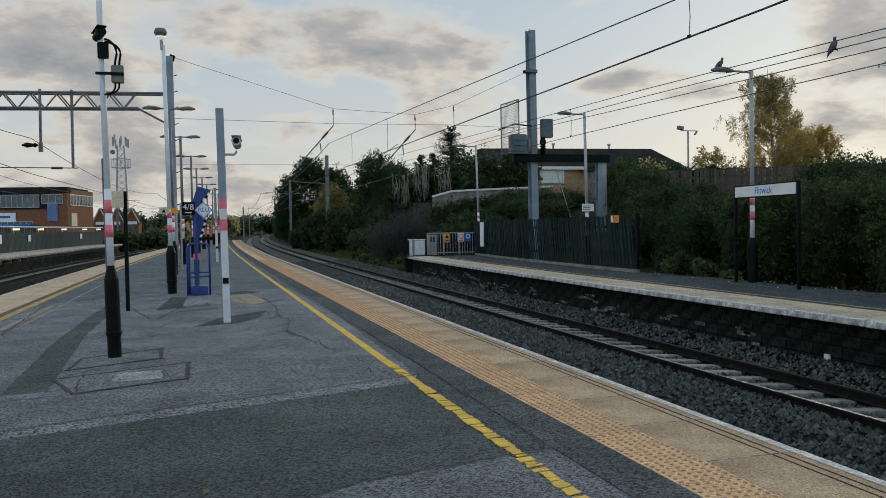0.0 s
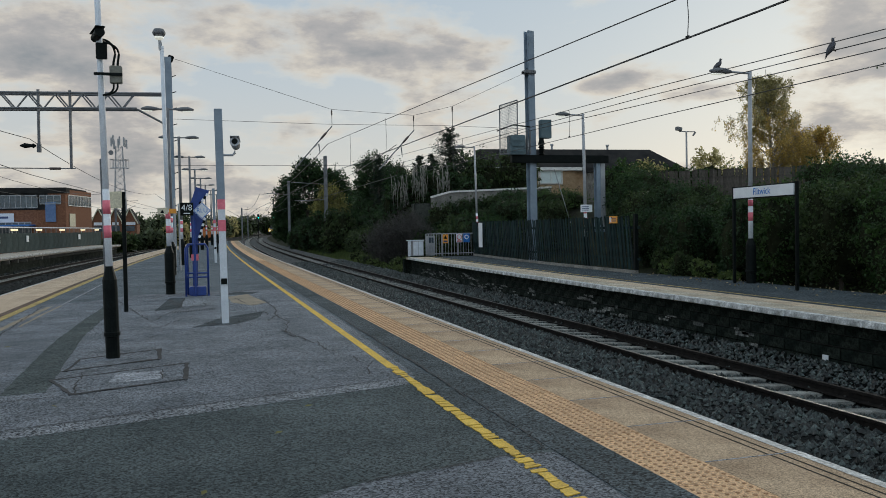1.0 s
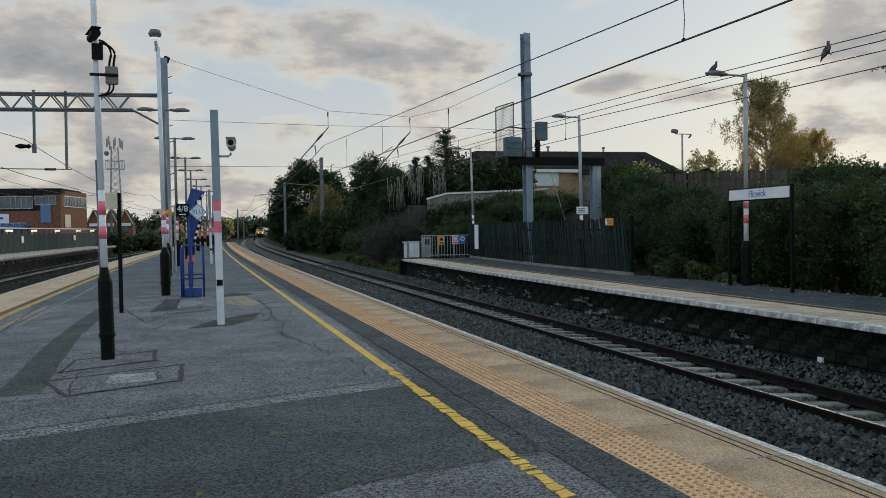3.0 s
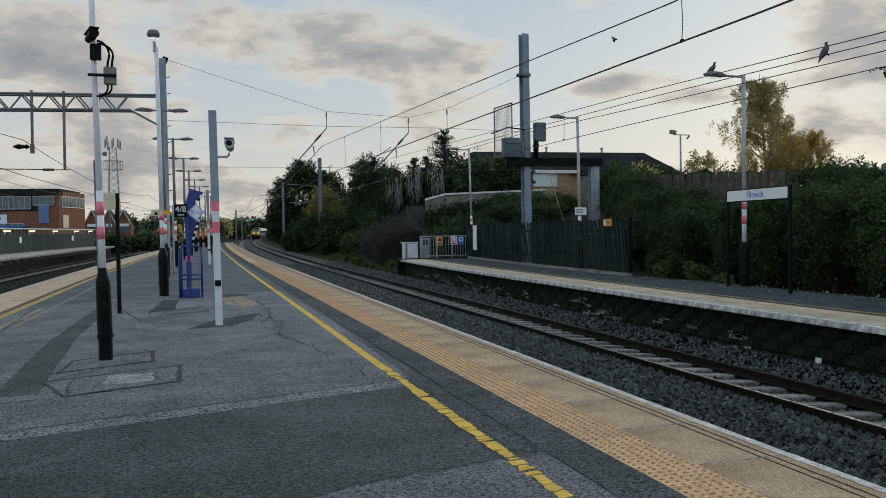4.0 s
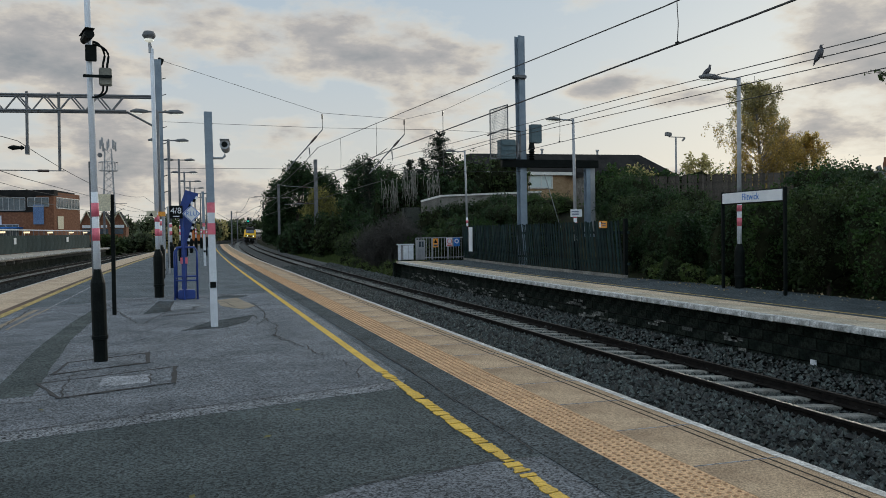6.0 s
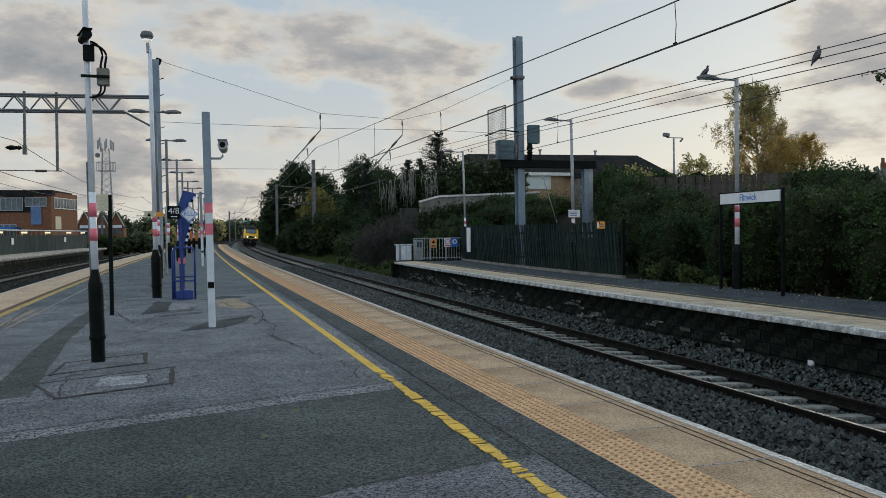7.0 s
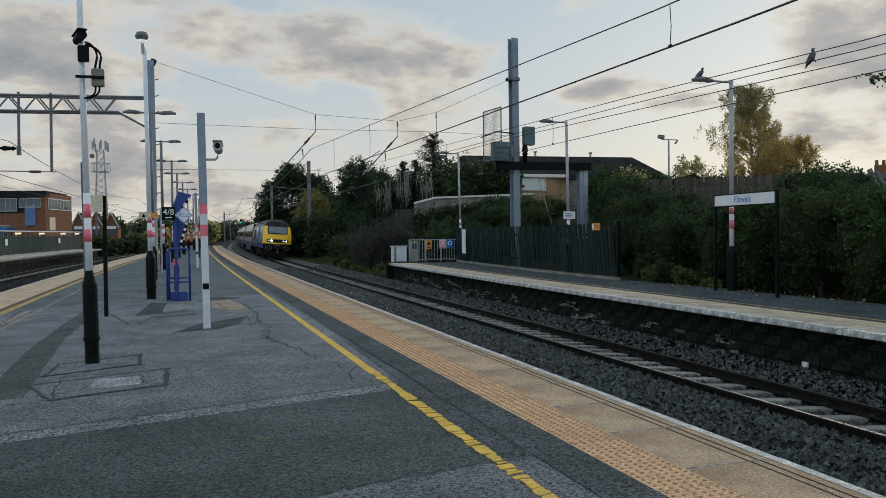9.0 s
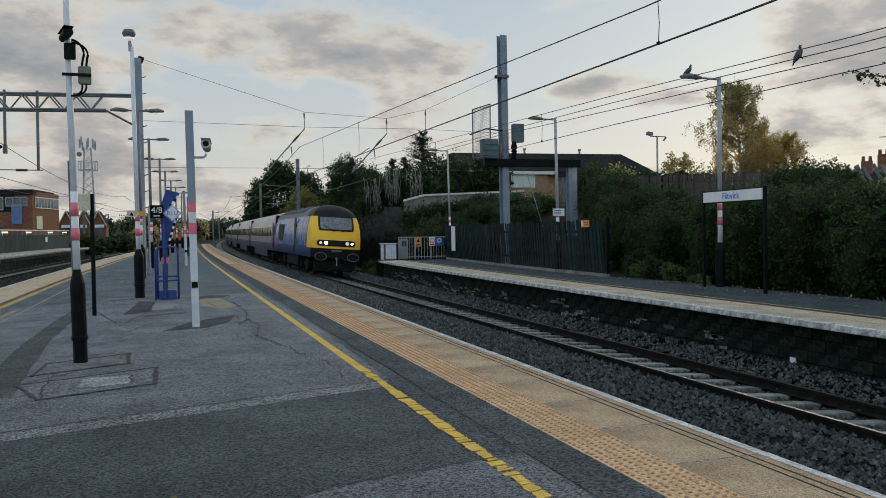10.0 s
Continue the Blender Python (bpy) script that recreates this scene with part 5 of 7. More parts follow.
stub = thing("support_column", "short pale steel column bearing the dark beam", "column", (18.5, HY + 0.2, 0))
part("column", Geo().hbeam((0, 0, 1.2), (0, 0, 4.5), 0.44, 0.30, 0.03, 0), M["mast"], stub)
part("front_plate", Geo().box((0.1, -0.16, 2.9), (0.24, 0.012, 3.2)), M["galv"], stub)

lm = thing("overhead_mast", "grey lattice-boom overhead line mast on the island", "mast", (-1.02, 35.0, 0))
part("column", Geo().hbeam((0, 0, 0), (-0.04, 0, 8.6), 0.26, 0.26, 0.02, 0), M["mast"], lm)
for i in range(10):
    part("step_bolt", Geo().box((0.18, -0.05, 2.0 + 0.65 * i), (0.16, 0.02, 0.03), 0, 0, -20), M["black"], lm)
part("cap", Geo().box((0.06, 0, 8.55), (0.22, 0.2, 0.24), 0, 0, 20), M["black"], lm, bevel=0.02)
boom = Geo()
for z0, z1 in ((7.12, 6.94), (6.50, 6.32)):
    for yb in (-0.1, 0.36):
        boom.tube([(-0.25 if z0 > 7 else -1.25, yb, z0), (-24, yb, z1 - 0.3)], 0.05, 6)
boom2 = Geo()
nb = 46
for i in range(nb):
    x0, x1 = -1.3 - 0.48 * i, -1.3 - 0.48 * (i + 1)
    zt = lambda x: 7.12 + 0.02 * x
    zb = lambda x: 6.50 + 0.02 * x
    pa, pb = ((x0, -0.1, zb(x0)), (x1, -0.1, zt(x1))) if i % 2 else ((x0, -0.1, zt(x0)), (x1, -0.1, zb(x1)))
    boom2.tube([pa, pb], 0.032, 5)
    boom2.tube([(pa[0] - 0.12, 0.34, pa[2]), (pb[0] - 0.12, 0.34, pb[2])], 0.03, 5)
bm_ = part("boom", boom, M["mast_grey"], lm, "lattice boom", smooth=False)
tagged(part("boom_bracing", boom2, M["mast_grey"], bm_), kind="stuff")
part("brace", Geo().tube([(-1.25, 0, 6.48), (-0.1, 0, 5.85)], 0.045, 6), M["mast_grey"], lm)
for x, z in ((-3.72, 4.1), (-4.85, 4.82)):
    part("drop_arm", Geo().tube([(x + 0.02, -0.08, 7.15), (x, -0.08, z)], 0.055, 8), M["mast_grey"], lm)
part("registration_tube", Geo().tube([(-3.55, -0.1, 4.1), (-6.8, -0.1, 4.12)], 0.022, 6), M["mast_grey"], lm)
part("insulator", Geo().tube([(-4.1, -0.1, 4.1), (-4.5, -0.1, 4.1)], 0.05, 8), M["insulator"], lm)
part("insulator", Geo().tube([(-4.95, -0.08, 4.98), (-5.06, -0.08, 4.98), (-5.1, -0.08, 4.98), (-5.35, -0.08, 4.98), (-5.52, -0.08, 4.98)], [0.03, 0.10, 0.06, 0.10, 0.03], 8), M["black"], lm)
part("foot_plate", Geo().box((-4.85, -0.08, 4.9), (0.14, 0.2, 0.34)), M["mast_grey"], lm)

# head span between the two masts
sp_lab = "thin dark span wire between the overhead masts"
wire("span_wire", [(-1.0, HY, 8.7), (5.62, HY, 6.74), (9.28, HY, 6.57), (11.09, HY, 7.02), (14.74, HY, 8.70)], 0.008, sp_lab)
wire("span_wire", [(-0.9, HY, 6.19), (5.61, HY, 6.10), (10.99, HY, 6.14), (14.85, HY, 6.05)], 0.008, sp_lab)
wire("span_wire", [(-0.9, HY, 4.29), (2.69, HY, 4.31), (5.2, HY, 4.32), (11.0, HY, 4.28), (14.85, HY, 4.3)], 0.008, sp_lab)
for x, z0, z1 in ((5.61, 6.74, 6.0), (9.27, 6.57, 5.9), (11.08, 7.02, 4.2)):
    ob = thing("dropper", "thin hanger wire with a dark insulator", "hanger", (x, HY, 0), group="span hangers")
    part("rod", Geo().tube([(0, 0, z0), (0, 0, z1)], 0.014, 5), M["wire"], ob)
    part("insulator", Geo().tube([(0, 0, z0 - 0.05), (0, 0, z0 - 0.25)], 0.035, 6), M["insulator"], ob)
for (x0, z0), (x1, z1) in (((5.61, 6.02), (4.0, 4.2)), ((9.27, 5.90), (7.65, 4.15))):
    ob = thing("registration_arm", "slanting registration arm with a ribbed insulator", "registration arm", (x0, HY, z0), group="registration arms")
    d = Vector((x1 - x0, 0, z1 - z0))
    part("arm", Geo().tube([(0, 0, 0), d], 0.028, 6), M["mast_grey"], ob)
    part("insulator", Geo().tube([d * 0.14, d * 0.18, d * 0.28, d * 0.33], [0.025, 0.048, 0.048, 0.025], 8), M["insulator"], ob)
    part("steady_arm", Geo().tube([d * 0.55, d * 0.55 + Vector((0.28, 0, 0.22)), d * 0.6 + Vector((0.42, 0, -0.12))], 0.014, 5), M["mast_grey"], ob)
    part("drop_bracket", Geo().tube([d * 0.42 + Vector((0.1, 0, -0.02)), d * 0.42 + Vector((0.12, 0, -0.30))], 0.022, 5), M["mast_grey"], ob)

cl = "dark contact wire strung over the track"
wire("catenary_wire", [(5.4, -20, 4.6), (5.4, 0, 4.02), (5.4, 8.5, 4.19), (5.4, 17.4, 4.55), (5.4, HY, 5.25)], 0.009, "dark catenary wire sagging over the track")
wire("contact_wire", [(5.4, -20, 3.65), (5.4, 7, 3.68), (5.4, 17, 3.78), (5.3, HY, 3.92)], 0.012, cl)
zs = ((4.01, 4.21, 4.36, 4.75), (3.90, 4.07, 4.18, 4.40), (3.77, 3.93, 4.10, 4.2), (3.57, 3.63, 3.66, 3.80))
for a, b, c, d in zs:
    wire("contact_wire", [(8.45, -20, a - 0.35), (8.45, 8.49, a), (8.45, 14.45, b), (8.45, 20.6, c), (8.45, HY, d)], 0.0075, cl)
for x, y, z0, z1 in ((5.4, 8.23, 4.17, 3.69), (5.4, 24.0, 4.85, 3.84), (5.4, 30, 5.05, 3.88), (8.45, 17.8, 4.3, 3.65), (8.45, 26.0, 4.5, 3.72)):
    ob = thing("wire_dropper", "thin looped dropper wire under the catenary", "dropper", (x, y, 0), group="droppers")
    part("dropper_wire", Geo().tube([(0, 0, z1), (0.015, 0, (z0 + z1) / 2), (0, 0, z0)], 0.006, 4), M["wire"], ob)
    part("clip", Geo().box((0, 0, z1 + 0.01), (0.022, 0.05, 0.035)), M["black"], ob)
# beyond the head span
for k in range(6):
    y0, y1 = HY + 50 * k, HY + 50 * (k + 1)
    for cx in (5.4, 8.45):
        wire("catenary_wire", [(cx + bend(y0), y0, 5.25), (cx + bend(y1), y1, 5.25)], 0.016 + 0.004 * k, "dark catenary wire sagging over the track", 0.7)
        wire("contact_wire", [(cx + bend(y0), y0, 3.9), (cx + bend(y1), y1, 3.9)], 0.016 + 0.004 * k, cl)
    for cx in (-6.5, -11.2):
        a, b = max(y0, HY), y1
        wire("catenary_wire", [(cx + lbend(a), a, 5.3), (cx + lbend(b), b, 5.3)], 0.014 + 0.004 * k, "dark catenary wire sagging over the track", 0.7)
        wire("contact_wire", [(cx + lbend(a), a, 3.9), (cx + lbend(b), b, 3.9)], 0.014 + 0.004 * k, cl)
for cx in (-6.5, -11.2):
    wire("catenary_wire", [(cx, -20, 5.3), (cx + lbend(HY), HY, 5.3)], 0.014, "dark catenary wire sagging over the track", 0.8)
    wire("contact_wire", [(cx, -20, 3.9), (cx + lbend(HY), HY, 3.9)], 0.014, cl)


# farther masts, each with its slanting arms
def far_mast(x, y, h, z0, arms, w=0.3):
    ob = thing("overhead_mast", "distant grey steel overhead mast among the trees", "mast", (x, y, z0), group="distant masts")
    part("column", Geo().hbeam((0, 0, 0), (0, 0, h), w, w, 0.03), M["mast_grey"], ob)
    for ax, az, bx, bz in arms:
        part("arm", Geo().tube([(ax, 0, az - z0), (bx, 0, bz - z0)], 0.035, 5), M["mast_grey"], ob)
        part("insulator", Geo().tube([(ax + (bx - ax) * 0.2, 0, az - z0 + (bz - az) * 0.2), (ax + (bx - ax) * 0.4, 0, az - z0 + (bz - az) * 0.4)], 0.07, 6), M["insulator"], ob)
    return ob


far_mast(12.65, 85, 8.6, 0.5, [(-0.1, 6.2, -3.5, 6.4), (-0.1, 4.6, -3.2, 4.5)], 0.34)
far_mast(11.45, 110, 9.0, -1.0, [(-0.1, 6.2, -3.2, 6.4), (-1.2, 6.3, -3.0, 4.0)])
far_mast(21.4, 250, 11.0, 0.3, [(-0.1, 7.5, -4.5, 4.2), (-0.1, 5.5, -4, 6.0)])
far_mast(13.0, 235, 6.6, -1.0, [(0, 5.0, 3.5, 7.0), (0, 4.5, 3.5, 4.3)])
far_mast(9.0, 185, 7.5, -1.0, [(0, 4.0, 3.0, 6.0), (0, 6.0, 3.5, 6.3), (0, 4.2, -3, 6.0)])
far_mast(2.2, 160, 7.5, -1.0, [(0, 3.9, -3.4, 6.4), (0, 6.2, -3.5, 6.2)])
far_mast(-12.0, 132, 8.0, -1.0, [(0.1, 6.2, 3.2, 6.3), (0.1, 4.2, 2.8, 5.6)])
for x, y, h in ((16.9, 250, 5.5), (21.0, 246, 5.4)):
    ob = thing("railway_signal", "black signal post showing a green light", "signal", (x, y, -1), group="signals")
    part("post", Geo().tube([(0, 0, 0), (0, 0, h + 1)], 0.11, 6), M["black"], ob)
    part("head", Geo().box((0, -0.1, h + 1), (0.6, 0.3, 1.6)), M["black"], ob, bevel=0.05)
    part("light", Geo().tube([(0, -0.28, h + 0.7), (0, -0.36, h + 0.7)], 0.17, 10), M["green_light"], ob, "lit green lens")

# ---- the left-hand side ----
LF = LN - 9.0
side = thing("platform_3", "far side platform with a pale overhanging edge", "platform", kind="structure")
part("surface", band(LF - 3.0, LF, lbend, lbend, 10, 112, 0.0, 3, 0.25), M["deck_pale"], side)
part("edge", band(LF, LF + 0.12, lbend, lbend, 10, 112, 0.004, 3, 0.14), M["edge_far"], side, "pale worn edge")
part("wall", Geo().sweep([(x - 0.5, y, 0) for x, y, _ in along(LF, lbend, 10, 112, 4)], [(0, -0.25), (-0.3, -0.25), (-0.3, -1.5), (0, -1.5)]), M["brick_dark"], side)
brk = Geo().box((0, 0, 0), (0.5, 0.16, 0.35)).mesh("bracket", M["render_wall"], bevel=0.01)
y = 40
while y < 112:
    b = part("bracket", brk, None, side)
    b.matrix_basis = pose(LF - 0.22 + lbend(y), y, -0.36)
    y += 2.4
lf = thing("board_fence", "dark grey-green boarded fence with a pale top rail", "fence")
for i in range(36):
    y = 50 + i * 1.75
    x = LF - 2.4 + lbend(y)
    p = part("fence_panel", Geo().box((0, 0.85, 0.86), (0.06, 1.72, 1.56)), M["hoarding"], lf)
    p.matrix_basis = pose(x, y, 0, 0, 0, -math.degrees(math.atan(lbend(y + 1) - lbend(y))))
for y in range(50, 113, 2):
    part("fence_post", Geo().box((LF - 2.46 + lbend(y), y, 1.06), (0.06, 0.06, 2.1)), M["mast_grey"], lf)
part("top_rail", Geo().sweep([(x + 0.02, y, 2.14) for x, y, _ in along(LF - 2.4, lbend, 50, 113, 3)], [(-0.04, -0.05), (0.04, -0.05), (0.04, 0.05), (-0.04, 0.05)]), M["pole_white"], lf, "pale top rail")
for y in (56, 62, 68, 75, 83, 92, 102, 110):
    ob = thing("platform_light", "small warm lamp on a short post above the fence", "lamp", (LF - 2.52 + lbend(y), y, 0), group="fence lamps")
    part("post", Geo().tube([(0, 0, 0), (0, 0, 2.12)], 0.03, 6), M["pole_white"], ob)
    part("head", Geo().box((0.16, -0.1, 2.03), (0.55, 0.5, 0.07)), M["mast_grey"], ob, bevel=0.02)
    part("lens", Geo().box((0.2, -0.12, 1.92), (0.45, 0.44, 0.15)), M["warm_lamp"], ob, "lit warm lens")
for y, w in ((63, 0.5), (70, 2.2), (79, 0.5), (100, 0.8)):
    x = LF - 2.33 + lbend(y)
    tagged(part("poster_board", Geo().box((x, y, 1.15), (0.03, w * 2, 0.55 if w < 2 else 0.7)), M["sign_white"], None, bevel=0.005), "blank white board on the boarded fence", "board", "fence boards")


# ---- buildings ----
def oblong(name, label, category, a, b, depth, z0, z1, material):
    """A block whose front runs from a to b in plan; its own x axis follows the front, y goes inwards."""
    a, b = Vector(a), Vector(b)
    ob = thing(name, label, category, (a.x, a.y, 0), math.degrees(math.atan2(b.y - a.y, b.x - a.x)))
    w = (b - a).length
    part("wall", Geo().box((w / 2, depth / 2, (z0 + z1) / 2), (w, depth, z1 - z0)), M[material], ob)
    return ob, w


def glazing(ob, x0, x1, z0, z1, y=0.0, mull=4, frame="timber_fascia"):
    win = part("window", Geo().box(((x0 + x1) / 2, y - 0.03, (z0 + z1) / 2), (x1 - x0, 0.04, z1 - z0)), M["glass"], ob, "dark glazing")
    for i in range(mull + 1):
        part("mullion", Geo().box((x0 + (x1 - x0) * i / mull, y - 0.06, (z0 + z1) / 2), (0.065, 0.08, z1 - z0)), M[frame], win)
    for z in (z0, z1):
        part("window_frame", Geo().box(((x0 + x1) / 2, y - 0.06, z), (x1 - x0, 0.09, 0.10)), M[frame], win)


off, w = oblong("office_building", "two-storey red brick office with a flat roof and long windows", "building", (-36, 112.5), (-15.74, 110), 9.2, -1.2, 7.0, "brick")
part("roof_edge", Geo().box((w / 2, 4.6, 6.85), (w + 0.3, 9.5, 0.7)), M["roof"], off, "dark fascia")
# Dark sheet stands in for shade across the upper front.
part("shaded_band", Geo().box((w / 2 - 1, -0.02, 5.5), (w - 2, 0.06, 2.0)), M["roof"], off, "dark band standing in for shade on the front")
glazing(off, 1.0, w - 3.2, 4.75, 6.25, -0.06, 26, "galv")
glazing(off, w - 2.9, w - 0.5, 5.2, 6.25, -0.06, 3, "galv")
glazing(off, 2.0, w - 4.0, 1.6, 3.0, -0.02, 20, "galv")
part("banner", Geo().box((w - 1.7, -0.12, 4.2), (1.2, 0.05, 2.4)), M["banner"], off, "faded blue banner")
part("low_roof", Geo().box((w / 2 - 2, -1.2, 2.6), (w - 3, 2.4, 0.18)), M["sign_blue"], off, "blue canopy edge")
part("sign_board", Geo().box((w - 7.2, -0.15, 3.55), (2.6, 0.06, 1.1)), M["sign_white"], off, "white board")
part("sign_bars", Geo().box((w - 7.2, -0.20, 3.6), (1.3, 0.04, 0.25)), M["ink"], off)
# the end wall
endf = thing("office_end", "red brick end wall of the office with a strip window", "building", (-15.70, 110.0, 0), math.degrees(math.atan2(9, 1.84)))
part("wall", Geo().box((4.6, 0.35, 3.0), (9.3, 0.7, 7.9)), M["brick"], endf)
glazing(endf, 0.8, 8.9, 5.0, 6.3, 0.0, 8)
part("notice", Geo().box((2.0, -0.06, 3.2), (1.9, 0.06, 1.6)), M["cream"], endf, "pale notice")

for i, (x, y) in enumerate(((-16.4, 150), (-13.8, 150), (-11.4, 150))):
    hs = thing("gabled_house", "small brick house with a pale-edged pointed gable", "house", (x, y, 0), group="gabled houses")
    g = Geo()
    pr = [(-1.15, -1.2), (1.15, -1.2), (1.15, 3.2), (0, 5.5), (-1.15, 3.2)]
    g.add([(a, yy, b) for yy in (0, 7) for a, b in pr], [tuple(range(5)), tuple(range(5, 10))] + [(k, (k + 1) % 5, 5 + (k + 1) % 5, 5 + k) for k in range(5)])
    part("wall", g, M["brick"], hs)
    for s in (-1, 1):
        part("roof", Geo().add([(0, -0.3, 5.65), (s * 1.35, -0.3, 2.95), (s * 1.35, 7, 2.95), (0, 7, 5.65)], [(0, 1, 2, 3)]), M["roof"], hs)
        part("barge_board", Geo().tube([(0, -0.3, 5.65), (s * 1.32, -0.3, 3.0)], 0.10, 5), M["cream"], hs)
    part("window", Geo().box((0, -0.05, 2.2), (1.5, 0.1, 0.9)), M["glass"], hs, "dark window")
    part("sign_board", Geo().box((0.1, -0.25, 3.05), (1.6 if i != 1 else 1.0, 0.08, 0.5)), M["sign_white"], hs, "white board")

tw = thing("lattice_tower", "tall grey lattice telecoms tower with antennas", "tower", (-22.2, 260, -1))
for sx_, sy_ in ((-1, -1), (1, -1), (1, 1), (-1, 1)):
    part("leg", Geo().tube([(sx_ * 1.9, sy_ * 1.9, 0), (sx_ * 0.9, sy_ * 0.9, 28)], 0.13, 5), M["galv"], tw)
br = Geo()
for i in range(14):
    z0, z1 = 2.0 * i, 2.0 * (i + 1)
    r0, r1 = 1.9 - z0 / 28, 1.9 - z1 / 28
    for s in (-1, 1):
        br.tube([(-r0, s * r0, z0), (r1, s * r1, z1)], 0.06, 3)
        br.tube([(r0, s * r0, z0), (-r1, s * r1, z1)], 0.06, 3)
        br.tube([(s * r0, -r0, z0), (s * r1, r1, z1)], 0.06, 3)
part("bracing", br, M["galv"], tw)
for z in (21.5, 24.0):
    ring_ = [(2.6 * math.cos(a), 2.6 * math.sin(a), z) for a in (k * math.pi / 4 for k in range(9))]
    part("gallery_rail", Geo().tube(ring_, 0.1, 4), M["galv"], tw)
for i in range(8):
    a = i * math.pi / 4
    part("gallery_post", Geo().tube([(2.6 * math.cos(a), 2.6 * math.sin(a), 21.5), (2.6 * math.cos(a), 2.6 * math.sin(a), 24.0)], 0.07, 4), M["galv"], tw)
    part("antenna", Geo().box((2.1 * math.cos(a), 2.1 * math.sin(a), 28.6 + (i % 3) * 0.6), (0.45, 0.4, 2.6)), M["galv"], tw, bevel=0.05)
part("dish", Geo().tube([(-2.2, -0.6, 26.0), (-2.2, -1.0, 26.0)], 0.7, 10), M["mast_grey"], tw)

hall, w = oblong("flat_roofed_hall", "buff brick hall with a white fascia above the bank", "building", (26.0, 75), (36.2, 75), 9, 1.5, 7.0, "brick_buff")
part("fascia", Geo().box((w / 2 + 0.2, -0.15, 7.12), (w + 0.8, 0.5, 0.32)), M["timber_fascia"], hall, "white fascia", bevel=0.02)
glazing(hall, 6.35, 8.65, 5.72, 6.95, -0.05, 2)
# An added panel over the glass gives the window its pale greenish tone.
part("pale_panel", Geo().box((7.5, -0.108, 6.33), (2.2, 0.012, 1.15)), M["pale_panel"], hall, "pale greenish panel over the window glass")
part("window_surround", Geo().box((7.5, -0.02, 6.4), (2.6, 0.06, 1.6)), M["timber_fascia"], hall)
up_ = thing("dark_roofed_hall", "long building with a dark low-pitched roof", "building", (29.5, 81, 0))
part("wall", Geo().box((10.6, 2.2, 4.6), (21.5, 4, 6.4)), M["brick_buff"], up_)
rf = Geo().add([(-0.8, -0.8, 7.7), (22.7, -0.8, 7.7), (22.7, 5, 7.7), (-0.8, 5, 7.7), (-0.8, 1.4, 9.75), (19.5, 1.4, 9.9), (19.5, 3, 9.9), (-0.8, 3, 9.75), (-0.8, -0.8, 7.3), (22.7, -0.8, 7.3), (22.7, 5, 7.3), (-0.8, 5, 7.3)],
               [(0, 1, 5, 4), (1, 2, 6, 5), (2, 3, 7, 6), (3, 0, 4, 7), (4, 5, 6, 7), (0, 8, 9, 1), (1, 9, 10, 2), (2, 10, 11, 3), (3, 11, 8, 0)])
part("roof", rf, M["roof"], up_, "dark felt roof")
for x in (8.0, 14.8):
    part("roof_vent", Geo().lathe((x, 2.5, 9.75), [(0.12, 0), (0.12, 0.55), (0.2, 0.6), (0.2, 0.75)], 8), M["galv"], up_)
low = thing("low_shed", "low shed with weathered boards behind the hedge", "shed", (37.5, 70, 0))
part("wall", Geo().box((3.8, 2, 4.2), (9.0, 4, 5.0)), M["render_wall"], low)
for i in range(24):
    part("board", Geo().box((-0.6 + 0.38 * i, -0.03, 5.3), (0.32, 0.05, 2.7)), M["wood_fence"], low)
part("roof", Geo().box((3.8, 2, 6.75), (9.4, 4.4, 0.2)), M["roof"], low)

rw = thing("retaining_wall", "grey rendered wall with a pale cap on the bank", "wall", (15.6, 55, 0.16), 0)
part("wall", Geo().add([(0, 0, 1.5), (9.0, 0, 1.5), (9.0, 0, 4.1), (1.4, 0, 3.8), (0, 0, 3.45), (0, 0.4, 1.5), (9.0, 0.4, 1.5), (9.0, 0.4, 4.1), (1.4, 0.4, 3.8), (0, 0.4, 3.45)],
                       [(0, 1, 2, 3, 4), (5, 9, 8, 7, 6), (4, 3, 8, 9), (3, 2, 7, 8), (0, 4, 9, 5), (1, 6, 7, 2)]), M["render_wall"], rw)
part("cap", Geo().sweep([(0, 0.2, 3.50), (1.4, 0.2, 3.86), (9.0, 0.2, 4.16)], [(-0.3, -0.05), (0.3, -0.05), (0.3, 0.07), (-0.3, 0.07)]), M["timber_fascia"], rw, "pale concrete cap")
pier = tagged(part("concrete_block", Geo().box((14.65, 54.6, 2.0), (1.15, 0.8, 2.4)), M["mossy"], None, bevel=0.04), "dark mossy concrete block on the bank", "concrete block")


def board_fence(a, b, z0, h, n, label, gap=0.9, lean=0.0, material="wood_fence"):
    a, b = Vector(a), Vector(b)
    ob = thing("garden_fence", label, "fence", (a.x, a.y, z0), math.degrees(math.atan2(b.y - a.y, b.x - a.x)), group="garden fences")
    w = (b - a).length
    me = Geo().box((0, 0, h / 2), (w / n * gap, 0.03, h)).mesh("board", M[material])
    for i in range(n):
        p = part("board", me, None, ob)
        p.matrix_basis = pose(w * (i + 0.5) / n, 0, random.uniform(-0.04, 0.03), 0, lean + random.uniform(-1.5, 1.5), 0)
    for z in (h * 0.25, h * 0.8):
        part("rail", Geo().box((w / 2, 0.04, z), (w, 0.05, 0.09)), M[material], ob)
    return ob


board_fence((20.0, 35.2), (26.4, 30.7), 1.95, 2.1, 52, "brown weathered board fence along the top of the bank")
board_fence((23.9, 25.3), (29.7, 20.0), 1.85, 2.15, 26, "grey slatted fence of leaning boards beside a garden", 0.45, -24, "grey_board")
